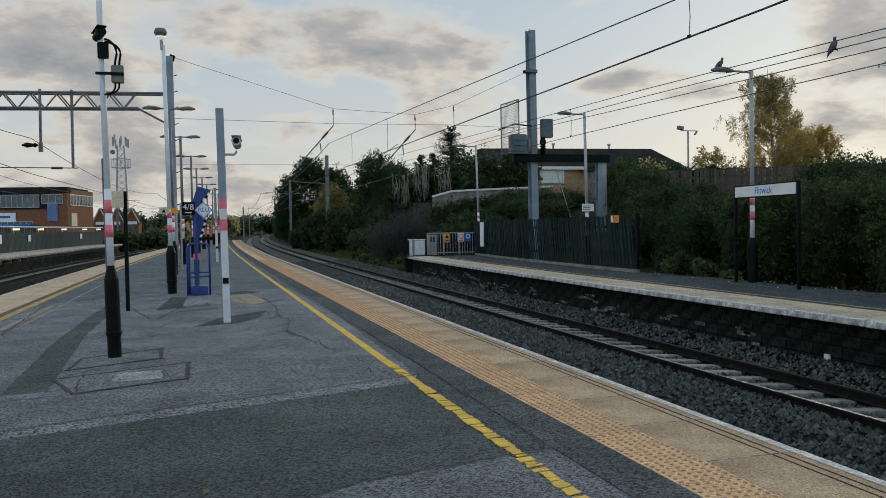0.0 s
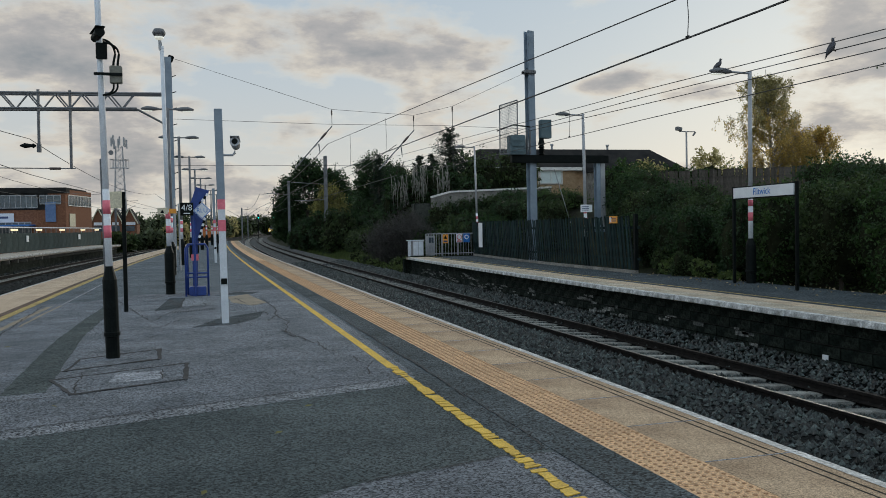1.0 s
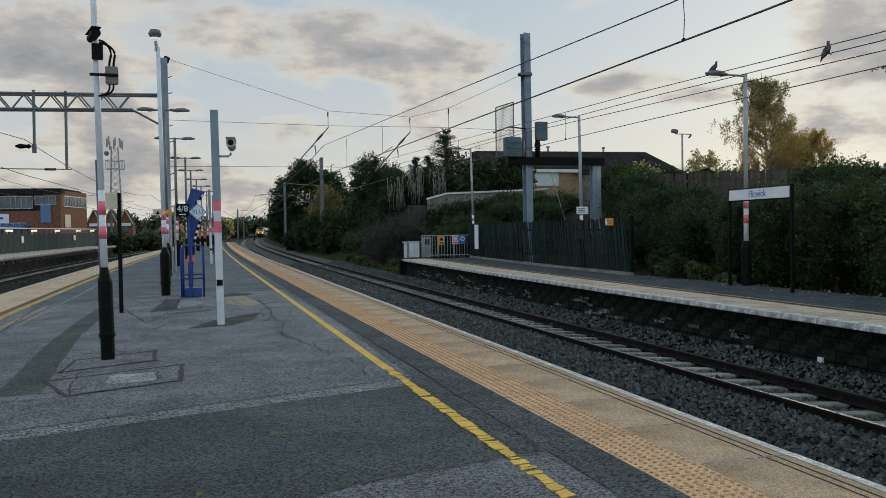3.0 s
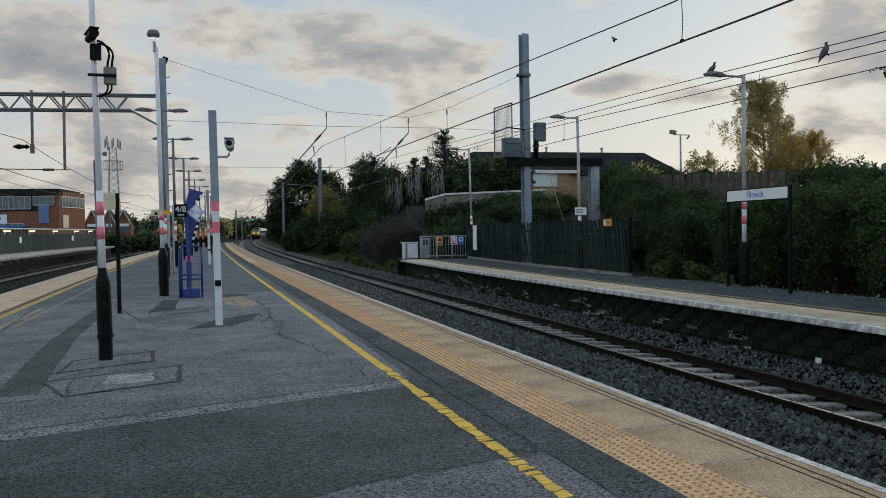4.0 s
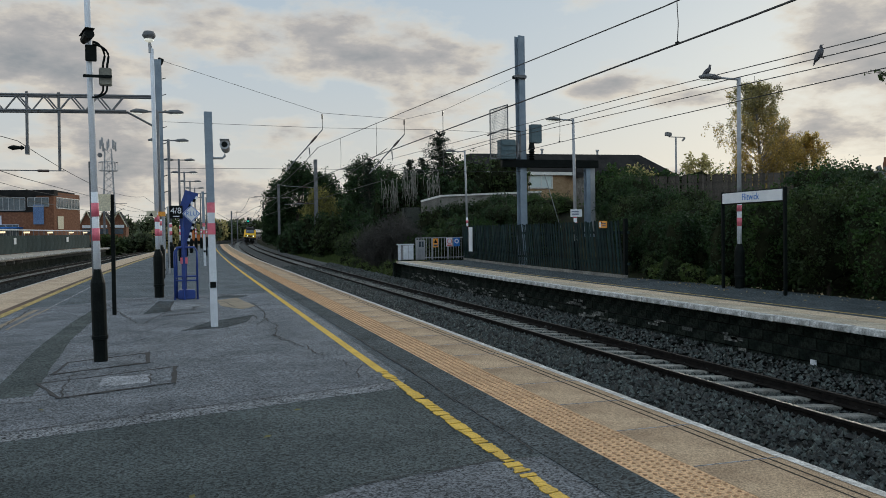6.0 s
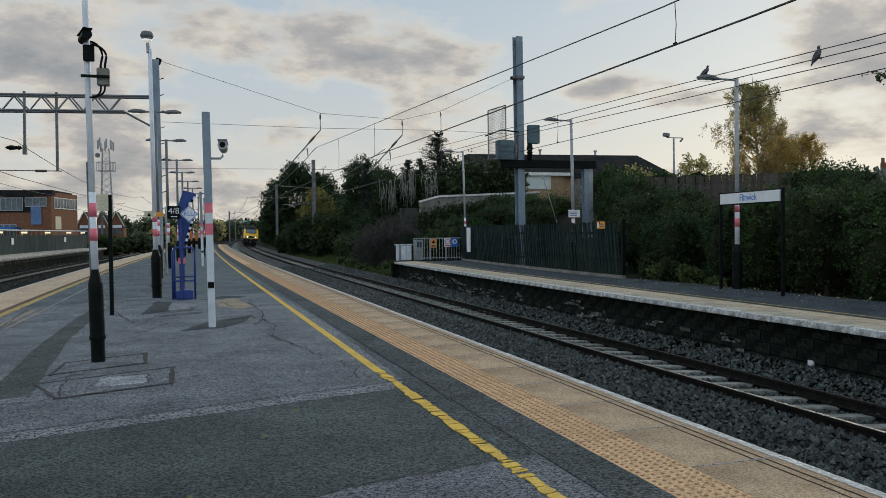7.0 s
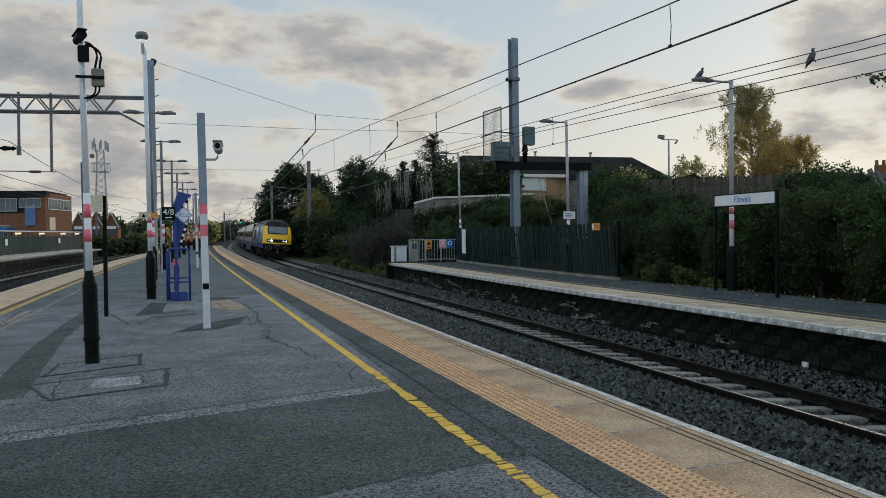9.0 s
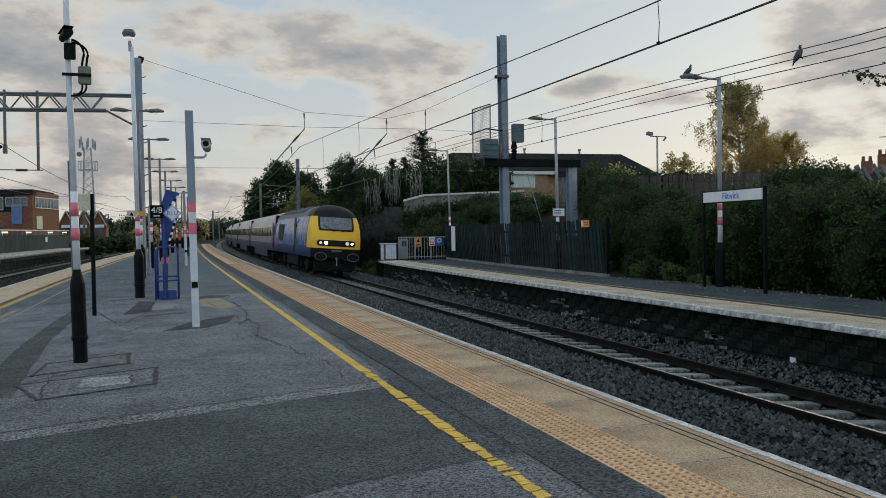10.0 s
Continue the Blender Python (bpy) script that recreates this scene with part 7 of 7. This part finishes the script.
# rough grass at the foot of the bank and on the platform's end
ng = 9000
r_ = np.random.default_rng(77)
yy = 43.5 + 60 * r_.random(ng) ** 1.5
xx = np.array([10.6 + bend(v) for v in yy]) + 2.6 * r_.random(ng)
zz = np.array([gz(a, b) for a, b in zip(xx, yy)])
hh = 0.25 + 0.4 * r_.random(ng)
pv = np.stack([np.stack([xx - 0.03, yy, zz - 0.05], 1), np.stack([xx + 0.03, yy, zz - 0.05], 1), np.stack([xx + 0.2 * (r_.random(ng) - 0.5), yy + 0.2 * (r_.random(ng) - 0.5), zz + hh], 1)], 1).reshape(-1, 3)
gme = bpy.data.meshes.new("grass")
gme.from_pydata(pv.tolist(), [], np.arange(3 * ng).reshape(-1, 3).tolist())
gme.materials.append(M["grass"])
tagged(new("grass", gme), "rough yellow-green grass along the foot of the bank", "grass", kind="stuff")

for k, (x, t) in enumerate(((23.4, 5.0), (24.7, 5.3), (26.0, 5.35), (27.4, 5.15), (28.8, 5.0))):
    bush((x, 43.5, gz(x, 43.5)), 1.2, 1.1, t - gz(x, 43.5), 0.09, ("hedge_leaf", "birch_green")[k == 2], 870 + k, 3600, "leafy bush in front of the dark roofed hall", "garden bushes", "garden_bush")
# birch in autumn leaf behind the hedge
def birch_tree(label, at, h, width, lean, seed, sprays, size, low, high):
    """Rising limbs with fine twigs that hang from them, each strung with small leaves."""
    r = np.random.default_rng(seed)
    ob = thing("birch_tree", label, "tree", at, group="birches")
    wood, lower, upper = Geo(), [], []
    wood.tube([(0, 0, 0), (lean * 0.3, 0, h * 0.4), (lean * 0.7, 0.05, h * 0.75), (lean, 0, h)], [0.10, 0.075, 0.04, 0.008], 7)
    for i in range(sprays):
        t = 0.22 + 0.76 * (i + r.random()) / sprays
        a = i * 2.4 + r.normal() * 0.3
        reach = width * (0.22 + 0.78 * min(1.0, 1.9 * (1.0 - t))) * (0.55 + 0.55 * r.random())
        p0 = np.array([lean * t, 0, h * t * 0.93])
        p2 = p0 + np.array([math.cos(a) * reach, math.sin(a) * reach, reach * (0.45 + 0.5 * r.random())])
        p2[2] = min(p2[2], h * 1.02)
        p1 = (p0 + p2) / 2 + np.array([0, 0, 0.12 * reach])
        wood.tube([tuple(p0), tuple(p1), tuple(p2)], [0.022, 0.014, 0.004], 4)
        for k in range(11):
            u = 0.25 + 0.75 * r.random()
            q = (1 - u) ** 2 * p0 + 2 * u * (1 - u) * p1 + u * u * p2
            drop = (0.25 + 0.65 * r.random()) * (0.8 if t < 0.8 else 0.5)
            e = q + np.array([r.normal() * 0.13, r.normal() * 0.13, -drop])
            wood.tube([tuple(q), tuple((q + e) / 2 + np.array([0.03, 0, 0.05])), tuple(e)], [0.006, 0.005, 0.003], 3)
            m_ = 34
            v = r.random((m_, 1))
            pts = q * (1 - v) + e * v + r.normal(size=(m_, 3)) * np.array([0.07, 0.07, 0.06])
            (upper if t + r.normal() * 0.12 > 0.62 else lower).append(pts)
    part("trunk", wood, M["birch_bark"], ob)
    part("crown", leaf_mesh("crown", np.concatenate(lower), size, low, seed, 0.8), None, ob)
    part("upper_crown", leaf_mesh("upper_crown", np.concatenate(upper), size, high, seed + 1, 0.8), None, ob, "paler upper leaves")
    return ob


birch_tree("tall airy birch with yellow autumn leaves", (27.1, 34, gz(27.1, 34)), 6.8, 2.35, -0.45, 51, 78, 0.042, "birch_leaf", "birch_green")
birch_tree("small sparse birch with orange leaves", (29.9, 34.5, gz(29.9, 34.5)), 4.2, 1.6, 0.2, 54, 34, 0.045, "birch_leaf", "birch_leaf")
birch_tree("small sparse birch with orange leaves", (28.6, 34.6, gz(28.6, 34.6)), 4.0, 1.5, 0.3, 58, 30, 0.045, "birch_leaf", "birch_leaf")
tree("broadleaf_tree", "rounded half-bare tree far behind the fence", (65.2, 95, 3.0), 8.5, [(0, 0, 6.2, 2.1, 2.1, 2.4)], 1600, 0.18, "birch_green", 55, 0.2, "bark", 70, 0.2, 0.3, 10)
tree("broadleaf_tree", "bare greyish tree far behind the fence", (60.5, 97, 3.0), 6.0, [(0, 0, 4.5, 2.6, 2.0, 1.8)], 500, 0.15, "twig", 56, 0.15, "bark", 60, 0.3, 0.2, 12)
for k, (x, y, rr_, h) in enumerate(((43, 62, 3.0, 3.6), (47, 63, 3.0, 3.3), (38, 66, 2.2, 3.4), (33.5, 30, 2.0, 0.7), (30, 27, 2.0, 0.7), (27.5, 23, 1.8, 0.5), (37, 34, 2.2, 0.7))):
    bush((x, y, gz(x, y)), rr_, rr_, h + 1.2, 0.12, ("birch_green", "hedge_leaf")[k % 2], 400 + k, 2600, "yellow-green garden bush behind the fence", "garden bushes", "garden_bush")
# the leafy branch that reaches in at the side
bt = tree("overhanging_tree", "leafy tree whose branch reaches over the hedge", (17.2, 12.6, gz(17.2, 12.6)), 5.6, [(0.9, 0, 3.9, 1.0, 1.0, 1.1), (1.6, 0, 3.0, 1.2, 1.2, 1.2)], 500, 0.06, "bramble", 57, 0.10, "bark", 40, 0.3, 0.3, 8)
rv = np.random.default_rng(61)
bz = 4.46 - gz(17.2, 12.6)
spray, leaf_at = Geo(), []
spray.tube([(0.0, 0, bz - 1.2), (-1.8, 0, bz - 0.25), (-3.4, 0, bz + 0.0), (-4.25, 0, bz + 0.02), (-4.62, 0, bz + 0.07)], [0.06, 0.035, 0.018, 0.010, 0.004], 6)
for i in range(46):
    u = rv.random() ** 0.8
    x = -4.6 + 2.3 * u
    tip = np.array([x - 0.12 * rv.random(), 0.25 * rv.normal() * u, bz + 0.03 + (0.05 + 0.09 * u) * rv.normal()])
    spray.tube([(x + 0.1, 0, bz + 0.02), tuple(tip)], [0.006, 0.003], 3)
    leaf_at += [tip + rv.normal(size=3) * np.array([0.07, 0.07, 0.035]) for _ in range(5)]
part("branch", spray, M["bark"], bt, "long thin branch")
part("leaf_spray", leaf_mesh("leaf_spray", np.array(leaf_at), 0.048, "bramble", 62, 0.0, 0.6), None, bt, "dark leaves on the branch")

# far trees along the line and behind the left-hand platform
for k, (x, y, w_, h) in enumerate(((-15, 122, 2.5, 2.4), (-10.5, 126, 2.5, 2.6), (-7.2, 130, 2.6, 3.0), (-3.6, 134, 2.6, 4.4), (-13, 170, 4, 6), (-4, 175, 3.5, 6), (-7, 205, 5, 7), (0, 240, 5, 7), (5, 262, 5, 8), (-20, 230, 6, 8), (-32, 200, 6, 8), (9, 300, 6, 8), (-12, 290, 7, 9), (14, 330, 6, 8.0), (-28, 300, 8, 10), (-45, 260, 8, 9), (22, 420, 9, 10), (34, 420, 9, 10), (10, 430, 9, 9))):
    bush((x, y, -1.2), w_, w_, h, 0.14 + 0.0012 * y, ("far_tree", "bramble", "far_tree", "birch_green")[k % 4], 500 + k, 1800, "distant trees and scrub beside the line", "distant trees", "distant_tree")
hz = Geo()
rk = random.Random(3)
for i in range(120):
    a = -1.0 + 2.2 * i / 119
    hz.box((900 * math.sin(a), 900 * math.cos(a), 2), (26, 10, 10 + 8 * rk.random()), -math.degrees(a), taper=0.7)
tagged(part("backdrop", hz, M["far_tree"]), "low wooded skyline far away", "woods", kind="structure")


# ---- the express train ----
SIDE = [(1.30, 0.98), (1.36, 1.25), (1.37, 1.70), (1.37, 2.15), (1.35, 2.60), (1.30, 2.95), (1.22, 3.24), (1.06, 3.52), (0.82, 3.74), (0.48, 3.89), (0.0, 3.96)]


def half_width(z):
    for (x0, z0), (x1, z1) in zip(SIDE, SIDE[1:]):
        if z <= z1:
            return x0 + (x1 - x0) * max(0.0, z - z0) / (z1 - z0)
    return 0.0


def nose_y(z):
    """How far the nose leans back at a height."""
    pts = [(0.9, 0.05), (1.55, 0.0), (2.0, 0.05), (2.45, 0.18), (3.25, 0.66), (3.6, 0.98), (3.8, 1.35), (3.97, 2.2)]
    for (z0, y0), (z1, y1) in zip(pts, pts[1:]):
        if z <= z1:
            return y0 + (y1 - y0) * (z - z0) / (z1 - z0)
    return 2.7


def face(x, z, proud=0.0):
    w = max(0.05, half_width(z))
    return (x, -8.9 + nose_y(z) + 0.34 * min(1.0, abs(x) / w) ** 3 - proud, z)


def face_patch(x0, x1, z0, z1, proud=0.0, nx_=14, nz_=6, full=False, round_=0.0):
    g = Geo()
    vs = []
    for j in range(nz_ + 1):
        z = z0 + (z1 - z0) * j / nz_
        for i in range(nx_ + 1):
            u = i / nx_
            if full:
                w = half_width(z) * 1.0
                x = -w + 2 * w * u
            else:
                inset = round_ * (abs(2 * j / nz_ - 1) ** 4)
                x = (x0 + inset) + (x1 - x0 - 2 * inset) * u
            vs.append(face(x, z, proud))
    n = nx_ + 1
    g.add(vs, [(j * n + i, j * n + i + 1, (j + 1) * n + i + 1, (j + 1) * n + i) for j in range(nz_) for i in range(nx_)])
    return g


def shell(y_of, y1, z0, z1, sides=(-1, 1), proud=0.0):
    """Body sides between two heights, from a start that depends on height back to y1."""
    zs_ = sorted({z0, z1, *[z for _, z in SIDE if z0 < z < z1]})
    g = Geo()
    for s in sides:
        vs = []
        for z in zs_:
            vs += [(s * (half_width(z) + proud), y_of(z), z), (s * (half_width(z) + proud), y1, z)]
        g.add(vs, [(2 * i, 2 * i + 1, 2 * i + 3, 2 * i + 2) for i in range(len(zs_) - 1)])
    return g


def bogie(ob, y):
    bg = part("bogie", Geo().box((0, y, 0.55), (2.0, 3.0, 0.35)), M["train_under"], ob, bevel=0.05)
    wm = Geo().tube([(-0.07, 0, 0), (0.07, 0, 0)], 0.46, 16).mesh("wheel", M["train_under"])
    for dy_ in (-1.3, 1.3):
        for s in (-0.75, 0.75):
            w_ = part("wheel", wm, None, bg)
            w_.matrix_basis = pose(s, y + dy_, 0.46)
        part("axle_box", Geo().box((1.05, y + dy_, 0.5), (0.2, 0.4, 0.4)).box((-1.05, y + dy_, 0.5), (0.2, 0.4, 0.4)), M["train_under"], bg)


def power_car():
    ob = thing("power_car", "streamlined diesel power car with a yellow nose and blue sides", "train", (40, 420, RAILZ))
    start = lambda z: -8.9 + nose_y(z) + 0.34
    back_ = lambda d: (lambda z: -8.9 + max(d, nose_y(z) + 0.34))
    part("nose", face_patch(0, 0, 1.50, 3.24, 0.0, 20, 14, True), M["train_yellow"], ob, "warm yellow nose", smooth=True)
    part("dome", face_patch(0, 0, 3.24, 3.95, 0.0, 20, 10, True), M["train_black"], ob, "black cab roof", smooth=True)
    part("valance", face_patch(0, 0, 0.98, 1.50, 0.0, 20, 4, True), M["train_black"], ob, "black valance", smooth=True)
    for s in (-1, 1):
        part("cab_side", shell(start, -8.9 + 1.75, 1.50, 3.24, (s,)), M["train_yellow"], ob, smooth=True)
    part("cab_roof", shell(back_(0.3), -8.9 + 3.2, 3.24, 3.96), M["train_black"], ob, "black cab roof", smooth=True)
    for s in (-1, 1):
        part("cab_valance", shell(start, -8.9 + 2.2, 0.98, 1.50, (s,)), M["train_blue"], ob, smooth=True)
    for s in (-1, 1):
        part("door_line", shell(lambda z: -7.15, -6.95, 1.1, 3.24, (s,)), M["train_black"], ob, smooth=True)
    for s in (-1, 1):
        part("side", shell(lambda z: -6.95, 8.9, 1.55, 3.24, (s,)), M["train_pale"], ob, "streaked pale blue side", smooth=True)
    for s in (-1, 1):
        part("lower_side", shell(lambda z: -6.7, 8.9, 0.98, 1.55, (s,)), M["train_blue"], ob, "dark blue lower side", smooth=True)
    part("roof", shell(lambda z: -5.7, 8.9, 3.24, 3.96), M["train_roof"], ob, smooth=True)
    part("rear_end", Geo().box((0, 8.85, 2.3), (2.6, 0.1, 2.6)), M["train_black"], ob)
    part("floor", Geo().box((0, 0.8, 1.0), (2.5, 16.0, 0.1)), M["train_under"], ob)
    part("windscreen_surround", face_patch(-0.98, 0.98, 2.46, 3.30, 0.012, 14, 8, False, 0.05), M["train_black"], ob, "black screen surround", smooth=True)
    part("windscreen", face_patch(-0.88, 0.88, 2.55, 3.20, 0.024, 14, 8, False, 0.04), M["train_screen"], ob, "windscreen with reflected sky put into its grey", smooth=True)
    part("wiper", Geo().tube([face(-0.1, 2.42, 0.05), face(-0.7, 2.75, 0.05)], 0.015, 5).tube([face(0.2, 2.42, 0.05), face(0.75, 2.55, 0.05)], 0.015, 5), M["black"], ob)
    part("lamp_panel", face_patch(-1.06, 1.06, 1.62, 1.95, 0.012, 14, 4, False, 0.10), M["train_black"], ob, "black lamp panel", smooth=True)
    for x, m_, r_2 in ((-0.86, "marker", 0.085), (-0.58, "headlight", 0.10), (0.58, "marker", 0.10), (0.86, "headlight", 0.075)):
        p = face(x, 1.79, 0.015)
        part("headlight", Geo().tube([p, (p[0], p[1] - 0.04, p[2])], [r_2, r_2 * 0.8], 14), M[m_], ob, "lit headlight")
    part("number_bars", face_patch(-0.28, 0.28, 1.33, 1.43, 0.014, 6, 1), M["mast_grey"], ob, "unreadable number")
    for x in (-0.88, 0.88):
        bf = part("buffer", Geo().tube([(x, -8.75, 1.06), (x, -9.15, 1.06)], 0.11, 12), M["train_black"], ob)
        disc = Geo()
        for i in range(20):
            a0, a1 = 2 * math.pi * i / 20, 2 * math.pi * (i + 1) / 20
            disc.tube([(x + 0.31 * math.cos(a0), -9.17, 1.06 + 0.21 * math.sin(a0)), (x + 0.31 * math.cos(a1), -9.17, 1.06 + 0.21 * math.sin(a1))], 0.018, 4)
        part("buffer_rim", disc, M["mast_grey"], bf)
        part("buffer_face", Geo().tube([(x, -9.12, 1.06), (x, -9.165, 1.06)], 0.2, 16), M["train_black"], bf)
    part("plough", Geo().box((0, -8.3, 0.55), (2.2, 0.5, 0.6)), M["train_under"], ob, bevel=0.08)
    part("coupling_hook", Geo().tube([(0, -8.8, 1.0), (0, -9.1, 0.95), (0.02, -9.1, 0.6)], 0.035, 6), M["galv"], ob)
    for y in (-3.2, -2.6, -2.0, -1.0, 0.2, 1.2, 2.6, 3.6, 5.2, 6.2):
        part("roof_vent", Geo().box((-0.75, y, 3.74), (0.7, 0.42, 0.16), 0, 0, -28), M["train_roof"], ob, bevel=0.02)
        part("roof_vent", Geo().box((0.3, y, 3.9), (0.9, 0.42, 0.12)), M["mast_grey"], ob, bevel=0.02)
    for s in (-1, 1):
        part("side_door", Geo().box((s * 1.372, -2.2 + 0.0, 2.2), (0.02, 0.75, 2.0)), M["train_black"], ob, "dark doorway")
        part("grille", Geo().box((s * 1.375, 4.8, 2.35), (0.02, 2.6, 1.1)), M["train_black"], ob, "side grille")
        part("side_stripe", Geo().box((s * 1.372, 8.6, 2.1), (0.02, 0.45, 2.1)), M["train_red"], ob, "red panel")
    bogie(ob, -5.2)
    bogie(ob, 5.2)
    part("fuel_tank", Geo().box((0, 0, 0.65), (2.3, 5.5, 0.7)), M["train_under"], ob, bevel=0.08)
    return ob


def coach():
    ob = thing("passenger_coach", "silver and blue passenger coach with dark windows", "train", (50, 450, RAILZ), group="train coaches")
    s0 = lambda z: -11.4
    for s in (-1, 1):
        part("lower_side", shell(s0, 11.4, 0.98, 1.55, (s,)), M["train_skirt"], ob, "dusky blue-grey lower side", smooth=True)
    for s in (-1, 1):
        part("mid_side", shell(s0, 11.4, 1.55, 2.05, (s,)), M["train_silver"], ob, smooth=True)
    for s in (-1, 1):
        part("window_band", shell(s0, 11.4, 2.05, 2.85, (s,)), M["train_glass"], ob, "dark window band", smooth=True)
    for s in (-1, 1):
        part("upper_side", shell(s0, 11.4, 2.85, 3.22, (s,)), M["train_silver"], ob, smooth=True)
    part("roof", shell(s0, 11.4, 3.22, 3.96), M["train_silver"], ob, "pale grey roof", smooth=True)
    for y in (-11.38, 11.38):
        part("end_wall", Geo().box((0, y, 2.3), (2.55, 0.08, 2.5)), M["train_black"], ob)
        part("gangway", Geo().box((0, y * 1.012, 2.0), (1.0, 0.25, 2.1)), M["train_under"], ob, bevel=0.04)
    for i in range(8):
        for s in (-1, 1):
            part("window", Geo().box((s * 1.365, -8.0 + 2.28 * i, 2.46), (0.02, 1.75, 0.62), 0, 0, -s * 2.5), M["train_glass"], ob, "dark window")
    for y in (-10.6, 10.6):
        for s in (-1, 1):
            part("door", Geo().box((s * 1.375, y, 2.1), (0.02, 0.75, 1.95)), M["train_blue"], ob, "blue door")
    part("floor", Geo().box((0, 0, 1.0), (2.5, 22.6, 0.1)), M["train_under"], ob)
    part("equipment_case", Geo().box((0, 0, 0.7), (2.2, 8.0, 0.55)), M["train_under"], ob, bevel=0.06)
    for s in (-1, 1):
        part("skirt", Geo().box((s * 1.24, 0, 0.70), (0.06, 12.4, 0.60), 0, 0, s * 6), M["train_skirt"], ob, "dark blue-grey skirt")
    bogie(ob, -8.0)
    bogie(ob, 8.0)
    return ob


engine = power_car()
first = coach()
coaches = [first] + [copy_thing(first, pose(50, 450 + 23.6 * i, RAILZ)) for i in range(1, 7)]


# ---- birds ----
def bird(at, rz, pitch=0.0, size=1.0, name="pigeon", label="grey pigeon perched with folded wings", flying=False):
    ob = thing(name, label, "bird", at, rz)
    g = Geo().tube([(-0.17, 0, 0.055), (-0.09, 0, 0.09), (0.0, 0, 0.125), (0.075, 0, 0.165), (0.11, 0, 0.195)], [0.02 * size, 0.055, 0.07, 0.055, 0.03], 10)
    part("body", g, M["feather"], ob, smooth=True)
    part("head", Geo().tube([(0.095, 0, 0.19), (0.115, 0, 0.225), (0.135, 0, 0.245), (0.16, 0, 0.235)], [0.03, 0.032, 0.03, 0.008], 8), M["feather"], ob, smooth=True)
    part("beak", Geo().tube([(0.155, 0, 0.237), (0.185, 0, 0.228)], [0.009, 0.002], 5), M["black"], ob)
    part("tail", Geo().add([(-0.12, -0.03, 0.075), (-0.12, 0.03, 0.075), (-0.23, 0.045, 0.02), (-0.23, -0.045, 0.02), (-0.235, 0, 0.01)], [(0, 1, 2, 4, 3)]).box((-0.17, 0, 0.045), (0.11, 0.06, 0.012), 0, 0, -24), M["feather"], ob)
    wings = []
    for s in (-1, 1):
        if flying:
            w_ = part("wing", Geo().add([(0.06, 0, 0.0), (0.10, s * 0.16, 0.01), (0.02, s * 0.36, 0.0), (-0.06, s * 0.22, 0.0), (-0.07, 0, 0.0), (0.02, s * 0.12, 0.03)], [(0, 1, 5), (1, 2, 5), (2, 3, 5), (3, 4, 5), (4, 0, 5)]), M["feather"], ob)
            w_.matrix_basis = pose(0.0, s * 0.05, 0.14)
        else:
            w_ = part("wing", Geo().tube([(0.06, s * 0.05, 0.15), (-0.03, s * 0.066, 0.115), (-0.20, s * 0.03, 0.04)], [0.03, 0.04, 0.008], 8), M["feather"], ob, smooth=True)
        wings.append(w_)
    if not flying:
        for s in (-0.02, 0.02):
            part("leg", Geo().tube([(0.01, s, 0.07), (0.015, s, 0.0)], 0.006, 5), M["rail"], ob)
    return ob, wings


p1, _ = bird((8.45, 9.33, 3.925), 35)
p1.matrix_basis = pose(8.45, 9.33, 3.895, 0, -38, -28) @ Matrix.Scale(0.68, 4)
p2, _ = bird((12.55, 17.9, 5.44), 10)
p2.matrix_basis = pose(12.66, 17.9, 5.42, 0, -22, -20) @ Matrix.Scale(0.95, 4)
flyer, flap = bird((30, 40, 10), 180, size=1.0, name="flying_bird", label="small dark bird flying with spread wings", flying=True)


def motions():
    """The train comes down the line; one bird crosses the sky."""
    speed, nose_end = 38.0, 43.9
    track_x = TRACKS[1][0]
    steps = [0.5 * i for i in range(21)]

    def on_track(y):
        return pose(track_x + bend(y), y, RAILZ + CANT / 2, 0, LEAN, -math.degrees(math.atan(bend(y + 0.5) - bend(y - 0.5))))

    def nose_at(t):
        return nose_end + speed * (10.0 - t)

    walk(engine, [(t, on_track(nose_at(t) + 8.9)) for t in steps])
    for i, c in enumerate(coaches):
        walk(c, [(t, on_track(nose_at(t) + 18.3 + 11.4 + 23.3 * i)) for t in steps])
    flight = [(0, (60, 20, 30)), (3.2, (38.69, 35.67, 6.28)), (3.8, (23.38, 40.33, 11.4)), (4, (22.39, 40.63, 11.8)), (4.2, (21.55, 40.89, 12.17)), (4.4, (20.62, 41.17, 12.57)), (4.6, (19.55, 41.5, 12.98)), (4.8, (18.41, 41.85, 13.19)), (5, (17.33, 42.17, 13.54)), (5.2, (16.28, 42.49, 13.78)), (5.4, (15.72, 42.65, 13.5)), (5.6, (15.69, 42.64, 12.79)), (6, (15.01, 42.92, 15.56)), (6.6, (11.28, 44.13, 19.39)), (10, (-60.0, 20.0, 40.0))]
    walk(flyer, [(t, pose(*p, 0, 0, 150 if t < 5.3 else 110)) for t, p in flight])
    for s, w_ in zip((-1, 1), flap):
        walk(w_, [(0.25 * i, pose(0, s * 0.05, 0.14, s * (35 if i % 2 else -25), 0, 0)) for i in range(41)])


motions()
